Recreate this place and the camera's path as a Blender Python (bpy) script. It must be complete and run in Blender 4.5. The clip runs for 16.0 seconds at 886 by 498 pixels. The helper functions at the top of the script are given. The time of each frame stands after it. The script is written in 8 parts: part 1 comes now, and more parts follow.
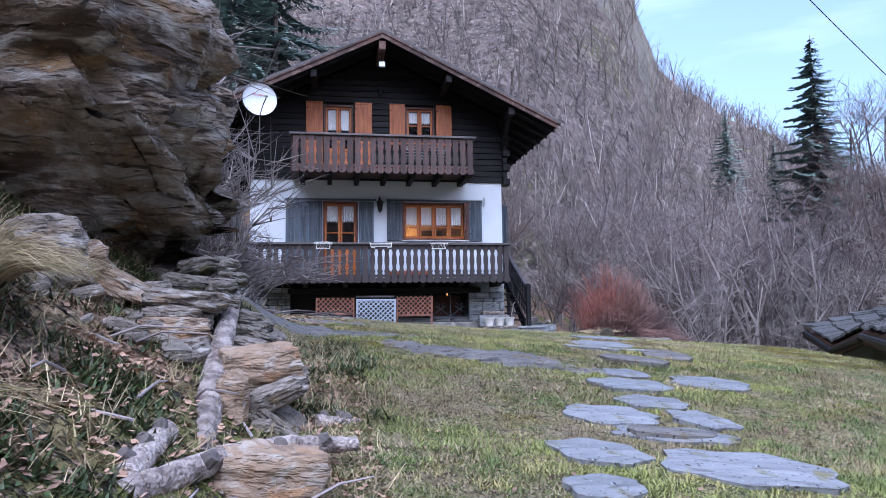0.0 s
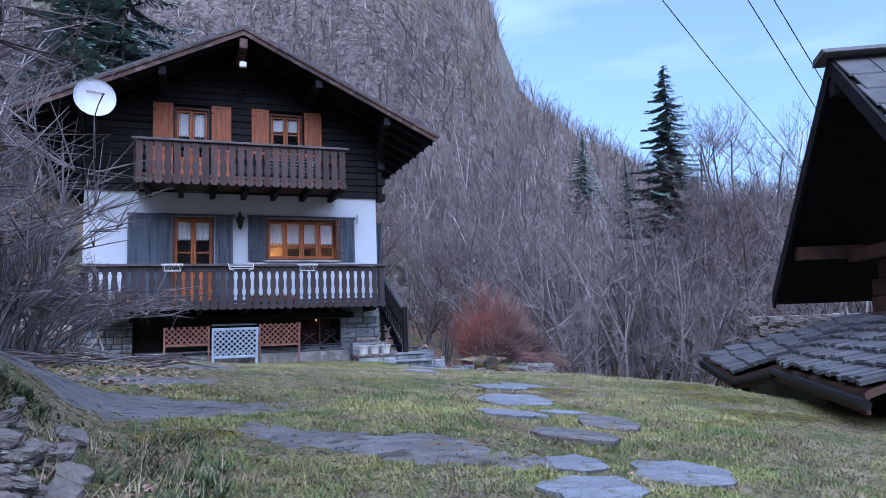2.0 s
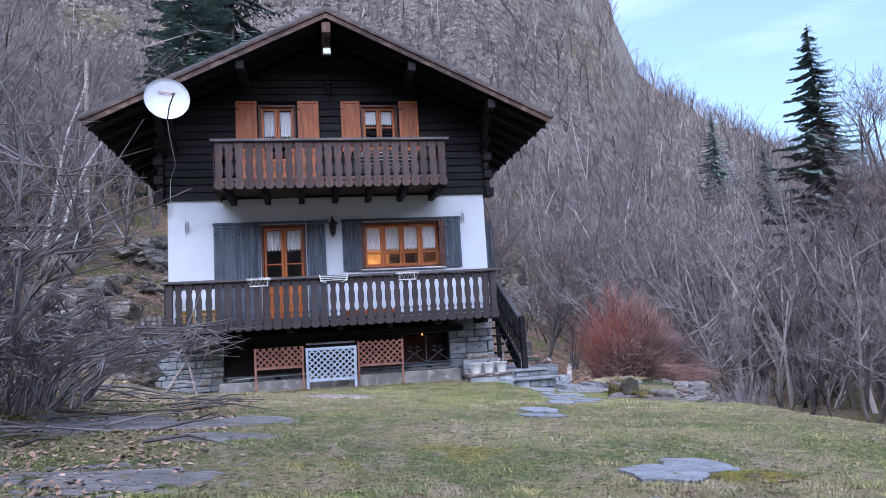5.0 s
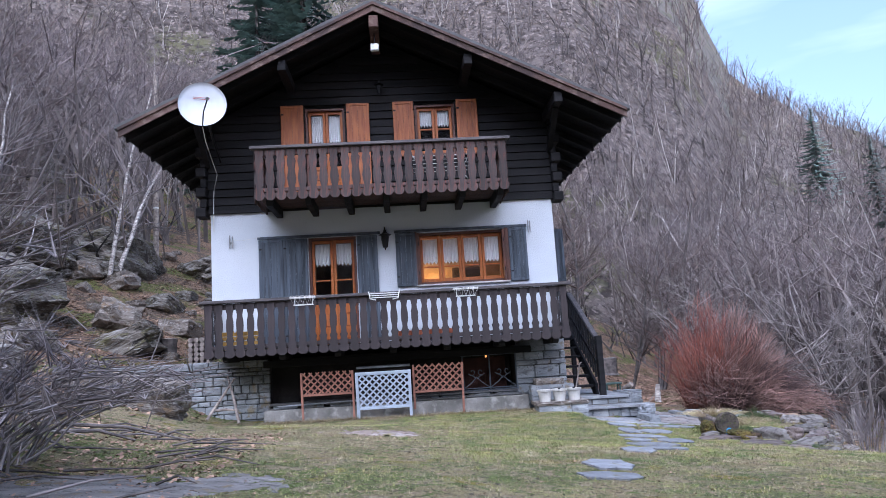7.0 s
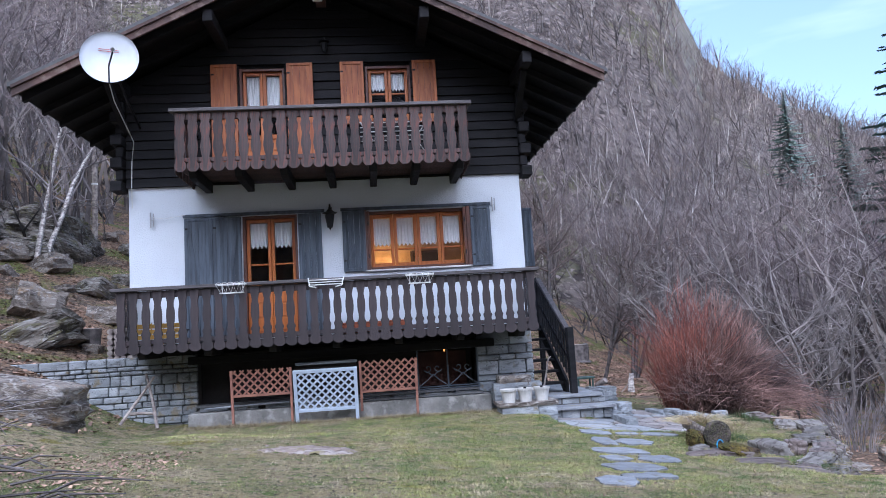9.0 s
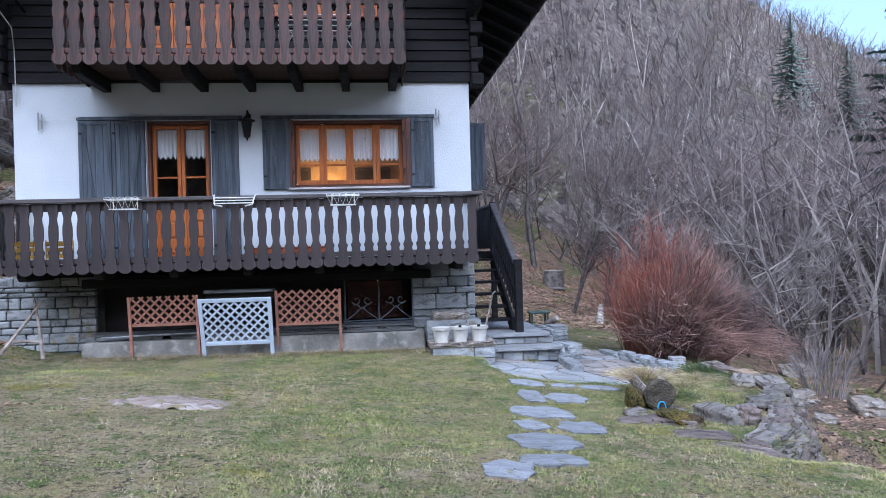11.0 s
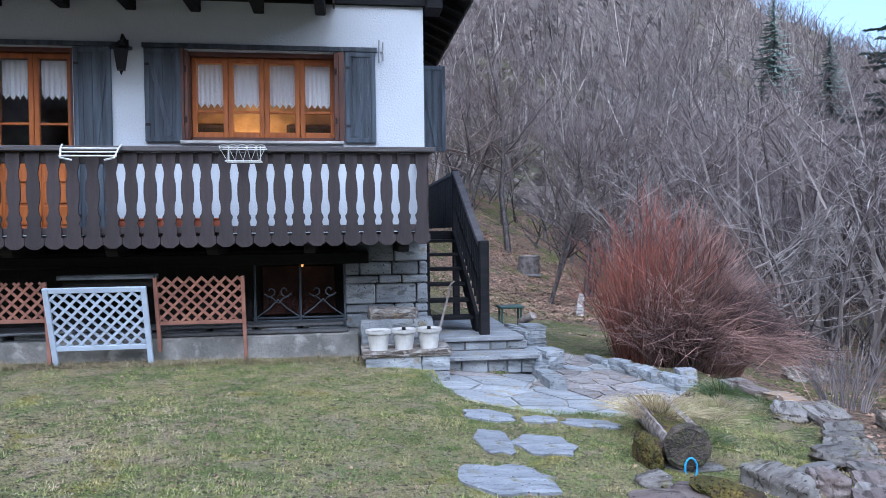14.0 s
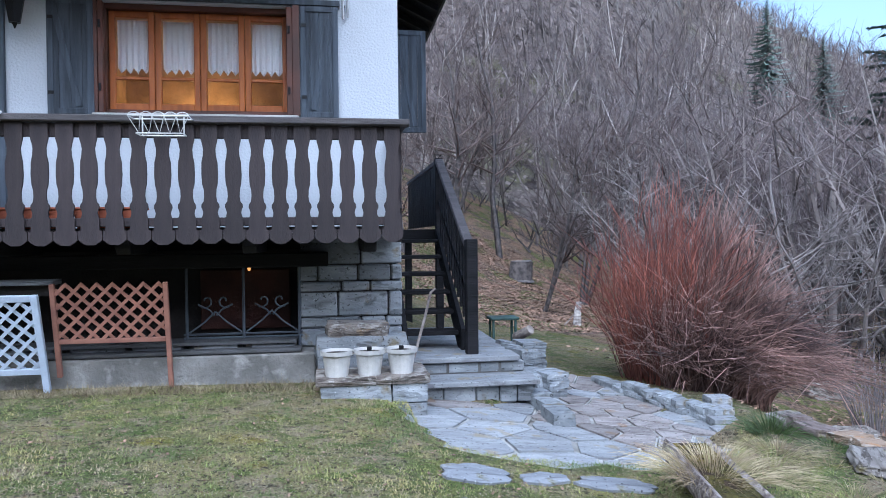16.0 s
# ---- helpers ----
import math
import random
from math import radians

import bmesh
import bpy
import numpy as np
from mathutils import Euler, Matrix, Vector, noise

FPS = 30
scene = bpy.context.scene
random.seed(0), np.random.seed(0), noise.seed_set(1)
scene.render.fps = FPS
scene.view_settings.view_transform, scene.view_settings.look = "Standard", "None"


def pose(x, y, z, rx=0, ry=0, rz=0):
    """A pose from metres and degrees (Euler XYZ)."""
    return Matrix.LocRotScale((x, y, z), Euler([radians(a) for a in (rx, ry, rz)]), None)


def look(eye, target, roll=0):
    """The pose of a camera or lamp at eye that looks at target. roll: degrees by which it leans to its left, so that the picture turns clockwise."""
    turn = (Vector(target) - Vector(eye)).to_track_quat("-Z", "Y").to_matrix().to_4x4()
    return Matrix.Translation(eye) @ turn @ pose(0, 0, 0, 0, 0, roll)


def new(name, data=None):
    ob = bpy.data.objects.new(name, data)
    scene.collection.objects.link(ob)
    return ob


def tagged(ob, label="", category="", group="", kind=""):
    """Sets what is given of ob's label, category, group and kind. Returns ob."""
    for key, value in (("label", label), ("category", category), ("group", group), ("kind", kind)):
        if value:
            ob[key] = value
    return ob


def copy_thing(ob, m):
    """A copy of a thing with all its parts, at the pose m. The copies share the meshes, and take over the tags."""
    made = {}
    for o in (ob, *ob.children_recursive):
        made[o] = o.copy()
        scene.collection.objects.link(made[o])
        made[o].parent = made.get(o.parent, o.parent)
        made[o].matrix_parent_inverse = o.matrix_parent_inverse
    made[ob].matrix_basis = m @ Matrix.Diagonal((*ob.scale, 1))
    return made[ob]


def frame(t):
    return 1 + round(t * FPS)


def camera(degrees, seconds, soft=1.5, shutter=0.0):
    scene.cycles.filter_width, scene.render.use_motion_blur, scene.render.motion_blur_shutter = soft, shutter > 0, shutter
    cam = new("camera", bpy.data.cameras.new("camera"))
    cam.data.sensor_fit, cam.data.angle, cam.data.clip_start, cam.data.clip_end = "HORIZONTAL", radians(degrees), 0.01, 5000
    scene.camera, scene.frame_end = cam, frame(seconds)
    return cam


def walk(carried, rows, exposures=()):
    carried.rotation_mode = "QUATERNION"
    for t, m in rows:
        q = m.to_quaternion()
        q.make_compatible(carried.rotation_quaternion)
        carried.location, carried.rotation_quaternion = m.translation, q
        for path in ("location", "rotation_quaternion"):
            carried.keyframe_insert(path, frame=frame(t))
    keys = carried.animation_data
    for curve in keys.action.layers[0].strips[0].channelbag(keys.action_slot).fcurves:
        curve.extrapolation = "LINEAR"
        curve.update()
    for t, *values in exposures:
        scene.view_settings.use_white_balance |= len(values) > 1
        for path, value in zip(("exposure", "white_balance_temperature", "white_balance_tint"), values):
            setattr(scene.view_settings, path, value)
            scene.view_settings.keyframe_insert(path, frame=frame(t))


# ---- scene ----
cam = camera(64.0, 16.0, soft=0.9)
PATH = [
    (0, (1.988, -19.017, 0.23), (2.312, -17.054, 0.431), -0.8),
    (0.5, (1.969, -18.727, 0.313), (2.327, -16.771, 0.523), -0.8),
    (1, (1.97, -18.366, 0.416), (2.381, -16.423, 0.651), -1.2),
    (1.5, (2.047, -17.969, 0.478), (2.57, -16.053, 0.712), -1.6),
    (2, (2.112, -17.603, 0.562), (2.801, -15.74, 0.792), -2.0),
    (2.5, (2.194, -17.246, 0.645), (2.971, -15.417, 0.869), -2.5),
    (3, (2.344, -16.906, 0.739), (3.097, -15.063, 0.932), -3.4),
    (3.5, (2.472, -16.526, 0.821), (3.114, -14.642, 1.014), -5.2),
    (4, (2.624, -16.143, 0.851), (3.145, -14.222, 1.054), -4.6),
    (6.5, (3.498, -14.323, 1.046), (3.689, -12.352, 1.328), -3.6),
    (7, (3.648, -13.964, 1.09), (3.774, -11.988, 1.376), -3.5),
    (7.5, (3.717, -13.578, 1.132), (3.822, -11.601, 1.412), -3.2),
    (8, (3.823, -13.194, 1.221), (3.928, -11.215, 1.488), -3.4),
    (8.5, (3.977, -12.816, 1.252), (4.092, -10.837, 1.518), -3.3),
    (9, (4.104, -12.397, 1.275), (4.302, -10.42, 1.506), -3.5),
    (11.5, (5.355, -10.701, 1.445), (5.567, -8.712, 1.426), -1.3),
    (12, (5.455, -10.269, 1.449), (5.682, -8.282, 1.434), -1.1),
    (12.5, (5.561, -9.807, 1.413), (5.806, -7.822, 1.401), -1.0),
    (13, (5.6, -9.349, 1.364), (5.862, -7.366, 1.347), -0.9),
    (13.5, (5.705, -8.905, 1.353), (5.98, -6.924, 1.321), -1.1),
    (14, (5.826, -8.53, 1.332), (6.101, -6.549, 1.284), -0.7),
    (14.5, (5.902, -8.125, 1.284), (6.177, -6.145, 1.213), -0.7),
    (15, (6.003, -7.754, 1.266), (6.29, -5.776, 1.2), -0.8),
    (15.5, (6.095, -7.386, 1.236), (6.396, -5.409, 1.206), -0.8),
    (16, (6.167, -6.974, 1.233), (6.468, -4.997, 1.202), -0.6),
]
EXPOSURES = [(0, 1.80, 5250, 20), (1.5, 1.64, 4950, 19), (2.5, 1.34, 4760, 20), (3.5, 1.55, 4850, 20), (4.0, 1.67, 5000, 20), (7, 1.77, 5450, 18), (9, 1.73, 5380, 16), (12, 1.79, 5300, 12), (15, 1.79, 5230, 11), (16, 1.75, 5220, 10)]
walk(cam, [(t, look(eye, target, roll)) for t, eye, target, roll in PATH], EXPOSURES)

# ---- light ----
world = bpy.data.worlds.new("sky")
scene.world = world
world.use_nodes = True
wt = world.node_tree
sky = wt.nodes.new("ShaderNodeTexSky")
sky.sky_type, sky.sun_disc = "NISHITA", False
sky.sun_elevation, sky.sun_rotation = radians(14), radians(150)
sky.air_density, sky.dust_density, sky.ozone_density = 1.0, 1.2, 1.6
wt.nodes["Background"].inputs["Strength"].default_value = 0.105
tc, mp, cn, cr, mx = (wt.nodes.new(k) for k in ("ShaderNodeTexCoord", "ShaderNodeMapping", "ShaderNodeTexNoise", "ShaderNodeMapRange", "ShaderNodeMix"))
mp.inputs["Scale"].default_value, mp.inputs["Rotation"].default_value = (1.2, 1.2, 7.0), (0.15, 0.1, 0)
cn.inputs["Scale"].default_value, cn.inputs["Detail"].default_value = 1.6, 5
cr.inputs["From Min"].default_value, cr.inputs["From Max"].default_value, cr.inputs["To Max"].default_value = 0.45, 0.75, 0.5
cr.inputs["To Min"].default_value = 0.12
mx.data_type = "RGBA"
mx.inputs["B"].default_value = (5.6, 6.0, 7.0, 1)
wt.links.new(tc.outputs["Generated"], mp.inputs["Vector"])
wt.links.new(mp.outputs[0], cn.inputs["Vector"])
wt.links.new(cn.outputs["Fac"], cr.inputs["Value"])
wt.links.new(cr.outputs[0], mx.inputs["Factor"])
wt.links.new(sky.outputs[0], mx.inputs["A"])
wt.links.new(mx.outputs["Result"], wt.nodes["Background"].inputs["Color"])
sun = new("sun", bpy.data.lights.new("sun", "SUN"))
sun.data.energy, sun.data.angle, sun.data.color = 1.8, radians(70), (1.0, 0.98, 0.95)
sun.matrix_world = look((0, 0, 0), (0.25, 0.55, -0.8))


# ---- materials ----
def material(name, color, rough=0.8, color2=None, scale=4.0, fine=40.0, bump=0.3, metal=0.0, stretch=(1, 1, 1), spread=0.12, mix3=None, emit=0.0, dist=0.02):
    """A surface with two scales of variation, fine relief and a shade that differs from piece to piece."""
    m = bpy.data.materials.new(name)
    m.use_nodes = True
    nt = m.node_tree
    b = nt.nodes["Principled BSDF"]
    b.inputs["Roughness"].default_value, b.inputs["Metallic"].default_value = rough, metal
    co = nt.nodes.new("ShaderNodeTexCoord")
    mp = nt.nodes.new("ShaderNodeMapping")
    mp.inputs["Scale"].default_value = stretch
    nt.links.new(co.outputs["Object"], mp.inputs["Vector"])

    def tex(sc, detail):
        n = nt.nodes.new("ShaderNodeTexNoise")
        n.inputs["Scale"].default_value, n.inputs["Detail"].default_value = sc, detail
        nt.links.new(mp.outputs[0], n.inputs["Vector"])
        return n

    big, small = tex(scale, 4), tex(fine, 5)
    ramp = nt.nodes.new("ShaderNodeValToRGB")
    c2 = color2 or tuple(c * 0.65 for c in color)
    ramp.color_ramp.elements[0].color, ramp.color_ramp.elements[1].color = (*c2, 1), (*color, 1)
    ramp.color_ramp.elements[0].position, ramp.color_ramp.elements[1].position = 0.38, 0.62
    nt.links.new(big.outputs["Fac"], ramp.inputs[0])
    out = ramp.outputs[0]
    if mix3:
        third = tex(scale * 2.7, 3)
        r3 = nt.nodes.new("ShaderNodeMapRange")
        r3.inputs["From Min"].default_value, r3.inputs["From Max"].default_value = 0.52, 0.66
        nt.links.new(third.outputs["Fac"], r3.inputs["Value"])
        mx = nt.nodes.new("ShaderNodeMix")
        mx.data_type = "RGBA"
        mx.inputs["B"].default_value = (*mix3, 1)
        nt.links.new(r3.outputs[0], mx.inputs["Factor"])
        nt.links.new(out, mx.inputs["A"])
        out = mx.outputs["Result"]
    info = nt.nodes.new("ShaderNodeObjectInfo")
    geo = nt.nodes.new("ShaderNodeNewGeometry")
    add = nt.nodes.new("ShaderNodeMath")
    add.operation = "ADD"
    nt.links.new(info.outputs["Random"], add.inputs[0])
    nt.links.new(geo.outputs["Random Per Island"], add.inputs[1])
    add2 = nt.nodes.new("ShaderNodeMath")
    add2.operation = "ADD"
    nt.links.new(add.outputs[0], add2.inputs[0])
    nt.links.new(small.outputs["Fac"], add2.inputs[1])
    rng = nt.nodes.new("ShaderNodeMapRange")
    rng.inputs["From Min"].default_value, rng.inputs["From Max"].default_value = 0.5, 2.5
    rng.inputs["To Min"].default_value, rng.inputs["To Max"].default_value = 1 - spread * 1.6, 1 + spread * 1.6
    nt.links.new(add2.outputs[0], rng.inputs["Value"])
    hsv = nt.nodes.new("ShaderNodeHueSaturation")
    nt.links.new(out, hsv.inputs["Color"])
    nt.links.new(rng.outputs[0], hsv.inputs["Value"])
    nt.links.new(hsv.outputs[0], b.inputs["Base Color"])
    bp = nt.nodes.new("ShaderNodeBump")
    bp.inputs["Strength"].default_value, bp.inputs["Distance"].default_value = bump, dist
    nt.links.new(small.outputs["Fac"], bp.inputs["Height"])
    nt.links.new(bp.outputs[0], b.inputs["Normal"])
    if emit:
        b.inputs["Emission Color"].default_value, b.inputs["Emission Strength"].default_value = (*color, 1), emit
    return m


M_PLASTER = material("white_plaster", (0.64, 0.68, 0.74), 0.9, (0.60, 0.635, 0.69), 1.2, 45, 0.5, spread=0.03)
M_TIMBER = material("black_stained_timber", (0.014, 0.013, 0.015), 0.7, (0.007, 0.007, 0.008), 1.5, 30, 0.4, stretch=(0.3, 3, 6), spread=0.3)
M_BROWN = material("dark_brown_timber", (0.043, 0.031, 0.032), 0.7, (0.024, 0.018, 0.02), 3, 40, 0.4, stretch=(4, 4, 0.5), spread=0.3)
M_SLATE = material("roof_slate", (0.10, 0.10, 0.105), 0.8, (0.07, 0.07, 0.07), 3, 30, 0.6, spread=0.3)

M_CLIFF = material("cliff_rock", (0.17, 0.155, 0.145), 0.95, (0.08, 0.075, 0.07), 0.12, 1.5, 0.8, mix3=(0.11, 0.11, 0.06), spread=0.3, stretch=(1, 1, 2.5), dist=0.3)
M_INSIDE = material("cream_room_wall", (0.40, 0.29, 0.18), 0.9, spread=0.04)
M_VERGE = material("weathered_redbrown_timber", (0.10, 0.055, 0.045), 0.8, (0.05, 0.03, 0.027), 2, 30, 0.5, spread=0.3, mix3=(0.16, 0.11, 0.09))
M_ORANGE = material("orange_varnished_wood", (0.44, 0.135, 0.03), 0.4, (0.33, 0.095, 0.022), 3, 40, 0.2, stretch=(6, 6, 1), spread=0.1)
M_ORANGE_DARK = material("redbrown_varnished_wood", (0.12, 0.042, 0.026), 0.45, (0.075, 0.03, 0.02), 3, 40, 0.2, spread=0.1)
M_SHUTTER = material("shutter_varnished_wood", (0.36, 0.115, 0.033), 0.5, (0.25, 0.07, 0.022), 3, 30, 0.3, stretch=(6, 6, 0.8), spread=0.16)
M_SILL = material("pale_sill", (0.62, 0.60, 0.58), 0.7, spread=0.06)
M_BLUEGREY = material("greyblue_weathered_wood", (0.088, 0.108, 0.138), 0.7, (0.045, 0.055, 0.07), 2.2, 30, 0.5, stretch=(8, 8, 0.6), spread=0.25)
M_IRON = material("black_iron", (0.02, 0.02, 0.022), 0.5, metal=0.6, spread=0.1)
M_RAIL = material("grey_weathered_rail", (0.10, 0.088, 0.09), 0.65, (0.055, 0.048, 0.05), 3, 40, 0.5, stretch=(0.6, 8, 8), spread=0.25)
M_BROWN2 = material("grey_brown_weathered_wood", (0.075, 0.050, 0.046), 0.75, (0.038, 0.029, 0.028), 3, 40, 0.5, stretch=(6, 6, 0.5), spread=0.4, mix3=(0.12, 0.045, 0.035))
M_WIRE = material("white_coated_metal", (0.72, 0.72, 0.70), 0.5, spread=0.08)
M_TERRA = material("terracotta", (0.42, 0.12, 0.06), 0.8, spread=0.1)
M_YELLOW = material("yellow_wood", (0.55, 0.32, 0.06), 0.6, spread=0.15)
M_STEEL = material("steel", (0.45, 0.46, 0.48), 0.35, metal=0.9, spread=0.1)
M_STEELDULL = material("dull_galvanised_metal", (0.30, 0.32, 0.35), 0.55, metal=0.4, spread=0.15)
M_DISH = material("dish_enamel", (0.58, 0.61, 0.66), 0.5, (0.52, 0.54, 0.58), 3, 60, 0.1, spread=0.03)
M_REDPAINT = material("red_paint", (0.6, 0.15, 0.15), 0.6, spread=0.05)
# near-black: shade put into two walls' colour; also the dark canvas and support
M_SHADE_AND_DARK = material("dark_cellar_wall", (0.035, 0.032, 0.032), 0.9, spread=0.3)
M_CONCRETE = material("rough_concrete", (0.23, 0.22, 0.205), 0.9, (0.13, 0.125, 0.115), 2.2, 30, 0.8, mix3=(0.30, 0.29, 0.27), spread=0.15)
M_MORTAR = material("mortar", (0.12, 0.115, 0.11), 0.95, spread=0.15)
M_REDDOOR = material("old_redbrown_door", (0.07, 0.025, 0.02), 0.7, spread=0.2)
M_TRELLIS = material("redbrown_trellis_wood", (0.36, 0.17, 0.12), 0.7, (0.26, 0.12, 0.09), 5, 60, 0.3, spread=0.15)
M_WHITEWOOD = material("bluewhite_painted_wood", (0.50, 0.57, 0.68), 0.7, (0.42, 0.48, 0.58), 5, 60, 0.3, spread=0.08)
M_BARKPALE = material("pale_bark", (0.36, 0.31, 0.27), 0.9, (0.16, 0.13, 0.12), 9, 60, 0.7, spread=0.15)
M_BARK = material("grey_bark", (0.14, 0.12, 0.115), 0.9, (0.06, 0.053, 0.052), 6, 50, 0.7, spread=0.2)
M_TWIG = material("bare_twigs", (0.145, 0.11, 0.10), 0.9, (0.08, 0.06, 0.056), 2, 30, 0.1, spread=0.4)
M_TWIGPALE = material("pale_twigs", (0.30, 0.265, 0.26), 0.9, (0.15, 0.13, 0.135), 2, 30, 0.1, spread=0.35)
M_TWIGMID = material("grey_brown_twigs", (0.27, 0.24, 0.23), 0.9, (0.13, 0.113, 0.11), 2, 30, 0.1, spread=0.4)
M_TWIGFAR = material("distant_bare_twigs", (0.175, 0.142, 0.14), 0.95, (0.085, 0.068, 0.072), 0.22, 3, 0.05, spread=0.5)
M_REDTWIG = material("red_willow_stems", (0.40, 0.14, 0.10), 0.6, (0.15, 0.055, 0.045), 1.2, 20, 0.1, spread=0.4)
M_DEADTWIG = material("brown_dead_stems", (0.38, 0.235, 0.20), 0.65, (0.085, 0.05, 0.047), 1.2, 20, 0.1, spread=0.45)
M_BIRCH = material("birch_bark", (0.62, 0.58, 0.55), 0.8, (0.20, 0.17, 0.16), 7, 30, 0.5, stretch=(1, 1, 2.5), spread=0.1)
# distance haze is put into the needle colour, paler and bluer
M_FIR = material("fir_needles", (0.18, 0.25, 0.22), 0.9, (0.11, 0.155, 0.14), 0.8, 8, 0.3, spread=0.4)
M_JOINT = material("pale_joint_mortar", (0.46, 0.45, 0.43), 0.9, (0.22, 0.21, 0.195), 3, 25, 0.7, spread=0.1)
M_LOG = material("flaking_log_bark", (0.52, 0.45, 0.42), 0.9, (0.19, 0.15, 0.14), 16, 60, 1.0, spread=0.15, dist=0.04)
M_BLADE = material("grass_blades", (0.27, 0.275, 0.085), 0.8, (0.105, 0.145, 0.04), 1.3, 12, 0.0, mix3=(0.34, 0.29, 0.12), spread=0.45)
M_STRAW = material("straw_blades", (0.46, 0.38, 0.24), 0.85, (0.20, 0.145, 0.085), 3.0, 12, 0.0, mix3=(0.26, 0.23, 0.11), spread=0.35)
M_LEAF = material("dead_leaves", (0.34, 0.215, 0.15), 0.8, (0.14, 0.085, 0.06), 2, 20, 0.1, spread=0.5)
M_IVY = material("green_leaves", (0.07, 0.11, 0.03), 0.6, (0.05, 0.075, 0.025), 3, 20, 0.1, spread=0.4)
M_POT = material("pale_grey_plastic", (0.62, 0.60, 0.57), 0.5, spread=0.06)
M_SOIL = material("dark_soil", (0.05, 0.04, 0.03), 0.95, spread=0.3)
M_LOGEND = material("old_log_end_grain", (0.10, 0.08, 0.065), 0.95, (0.03, 0.025, 0.022), 12, 60, 1.0, mix3=(0.07, 0.07, 0.03), spread=0.2)
M_BLUEROPE = material("blue_rope", (0.05, 0.35, 0.65), 0.6, spread=0.05)
M_HUTWOOD = material("hut_redbrown_wood", (0.10, 0.045, 0.025), 0.7, (0.05, 0.028, 0.02), 2, 30, 0.4, spread=0.25)
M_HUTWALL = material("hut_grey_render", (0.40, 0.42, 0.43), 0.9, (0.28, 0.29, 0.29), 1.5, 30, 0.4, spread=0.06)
M_BLUECHAIR = material("green_painted_metal", (0.05, 0.10, 0.09), 0.6, spread=0.1)
M_GLASS = bpy.data.materials.new("window_glass")
M_GLASS.use_nodes = True
gn = M_GLASS.node_tree
gt, gg, gf, gm = (gn.nodes.new(k) for k in ("ShaderNodeBsdfTransparent", "ShaderNodeBsdfGlossy", "ShaderNodeFresnel", "ShaderNodeMixShader"))
gg.inputs["Roughness"].default_value = 0.03
gn.links.new(gf.outputs[0], gm.inputs[0])
gn.links.new(gt.outputs[0], gm.inputs[1])
gn.links.new(gg.outputs[0], gm.inputs[2])
gn.links.new(gm.outputs[0], gn.nodes["Material Output"].inputs["Surface"])
M_GLOW = material("amber_glow", (1.0, 0.55, 0.15), 0.6, emit=4.5)
M_DIMGLOW = material("dim_amber_glow", (1.0, 0.42, 0.10), 0.6, emit=0.35)
M_GRILLE = material("dusty_wrought_iron", (0.10, 0.115, 0.14), 0.6, metal=0.2, spread=0.15)




def node_mat(name, rough=0.9):
    m = bpy.data.materials.new(name)
    m.use_nodes = True
    nt = m.node_tree
    b = nt.nodes["Principled BSDF"]
    b.inputs["Roughness"].default_value = rough
    b.inputs["Specular IOR Level"].default_value = 0.25
    return m, nt, b, nt.nodes.new("ShaderNodeTexCoord").outputs["Object"]


def noise_band(nt, co, scale, lo, hi, detail=4, stretch=(1, 1, 1), warp=0.0):
    """Noise cut to a band: 0 below lo, 1 above hi."""
    mp = nt.nodes.new("ShaderNodeMapping")
    mp.inputs["Scale"].default_value = stretch
    n = nt.nodes.new("ShaderNodeTexNoise")
    n.inputs["Scale"].default_value, n.inputs["Detail"].default_value, n.inputs["Distortion"].default_value = scale, detail, warp
    r = nt.nodes.new("ShaderNodeMapRange")
    r.inputs["From Min"].default_value, r.inputs["From Max"].default_value = lo, hi
    nt.links.new(co, mp.inputs["Vector"])
    nt.links.new(mp.outputs[0], n.inputs["Vector"])
    nt.links.new(n.outputs["Fac"], r.inputs["Value"])
    return r.outputs[0]


def blend(nt, a, b, fac, mode="MIX"):
    mx = nt.nodes.new("ShaderNodeMix")
    mx.data_type, mx.blend_type = "RGBA", mode
    for key, val in (("A", a), ("B", b)):
        if isinstance(val, tuple):
            mx.inputs[key].default_value = (*val, 1)
        else:
            nt.links.new(val, mx.inputs[key])
    if isinstance(fac, float):
        mx.inputs["Factor"].default_value = fac
    else:
        nt.links.new(fac, mx.inputs["Factor"])
    return mx.outputs["Result"]


def relief(nt, b, layers):
    """Chained bumps: (height, strength, distance)."""
    last = None
    for h, k, d in layers:
        bp = nt.nodes.new("ShaderNodeBump")
        bp.inputs["Strength"].default_value, bp.inputs["Distance"].default_value = k, d
        nt.links.new(h, bp.inputs["Height"])
        if last:
            nt.links.new(last, bp.inputs["Normal"])
        last = bp.outputs[0]
    nt.links.new(last, b.inputs["Normal"])


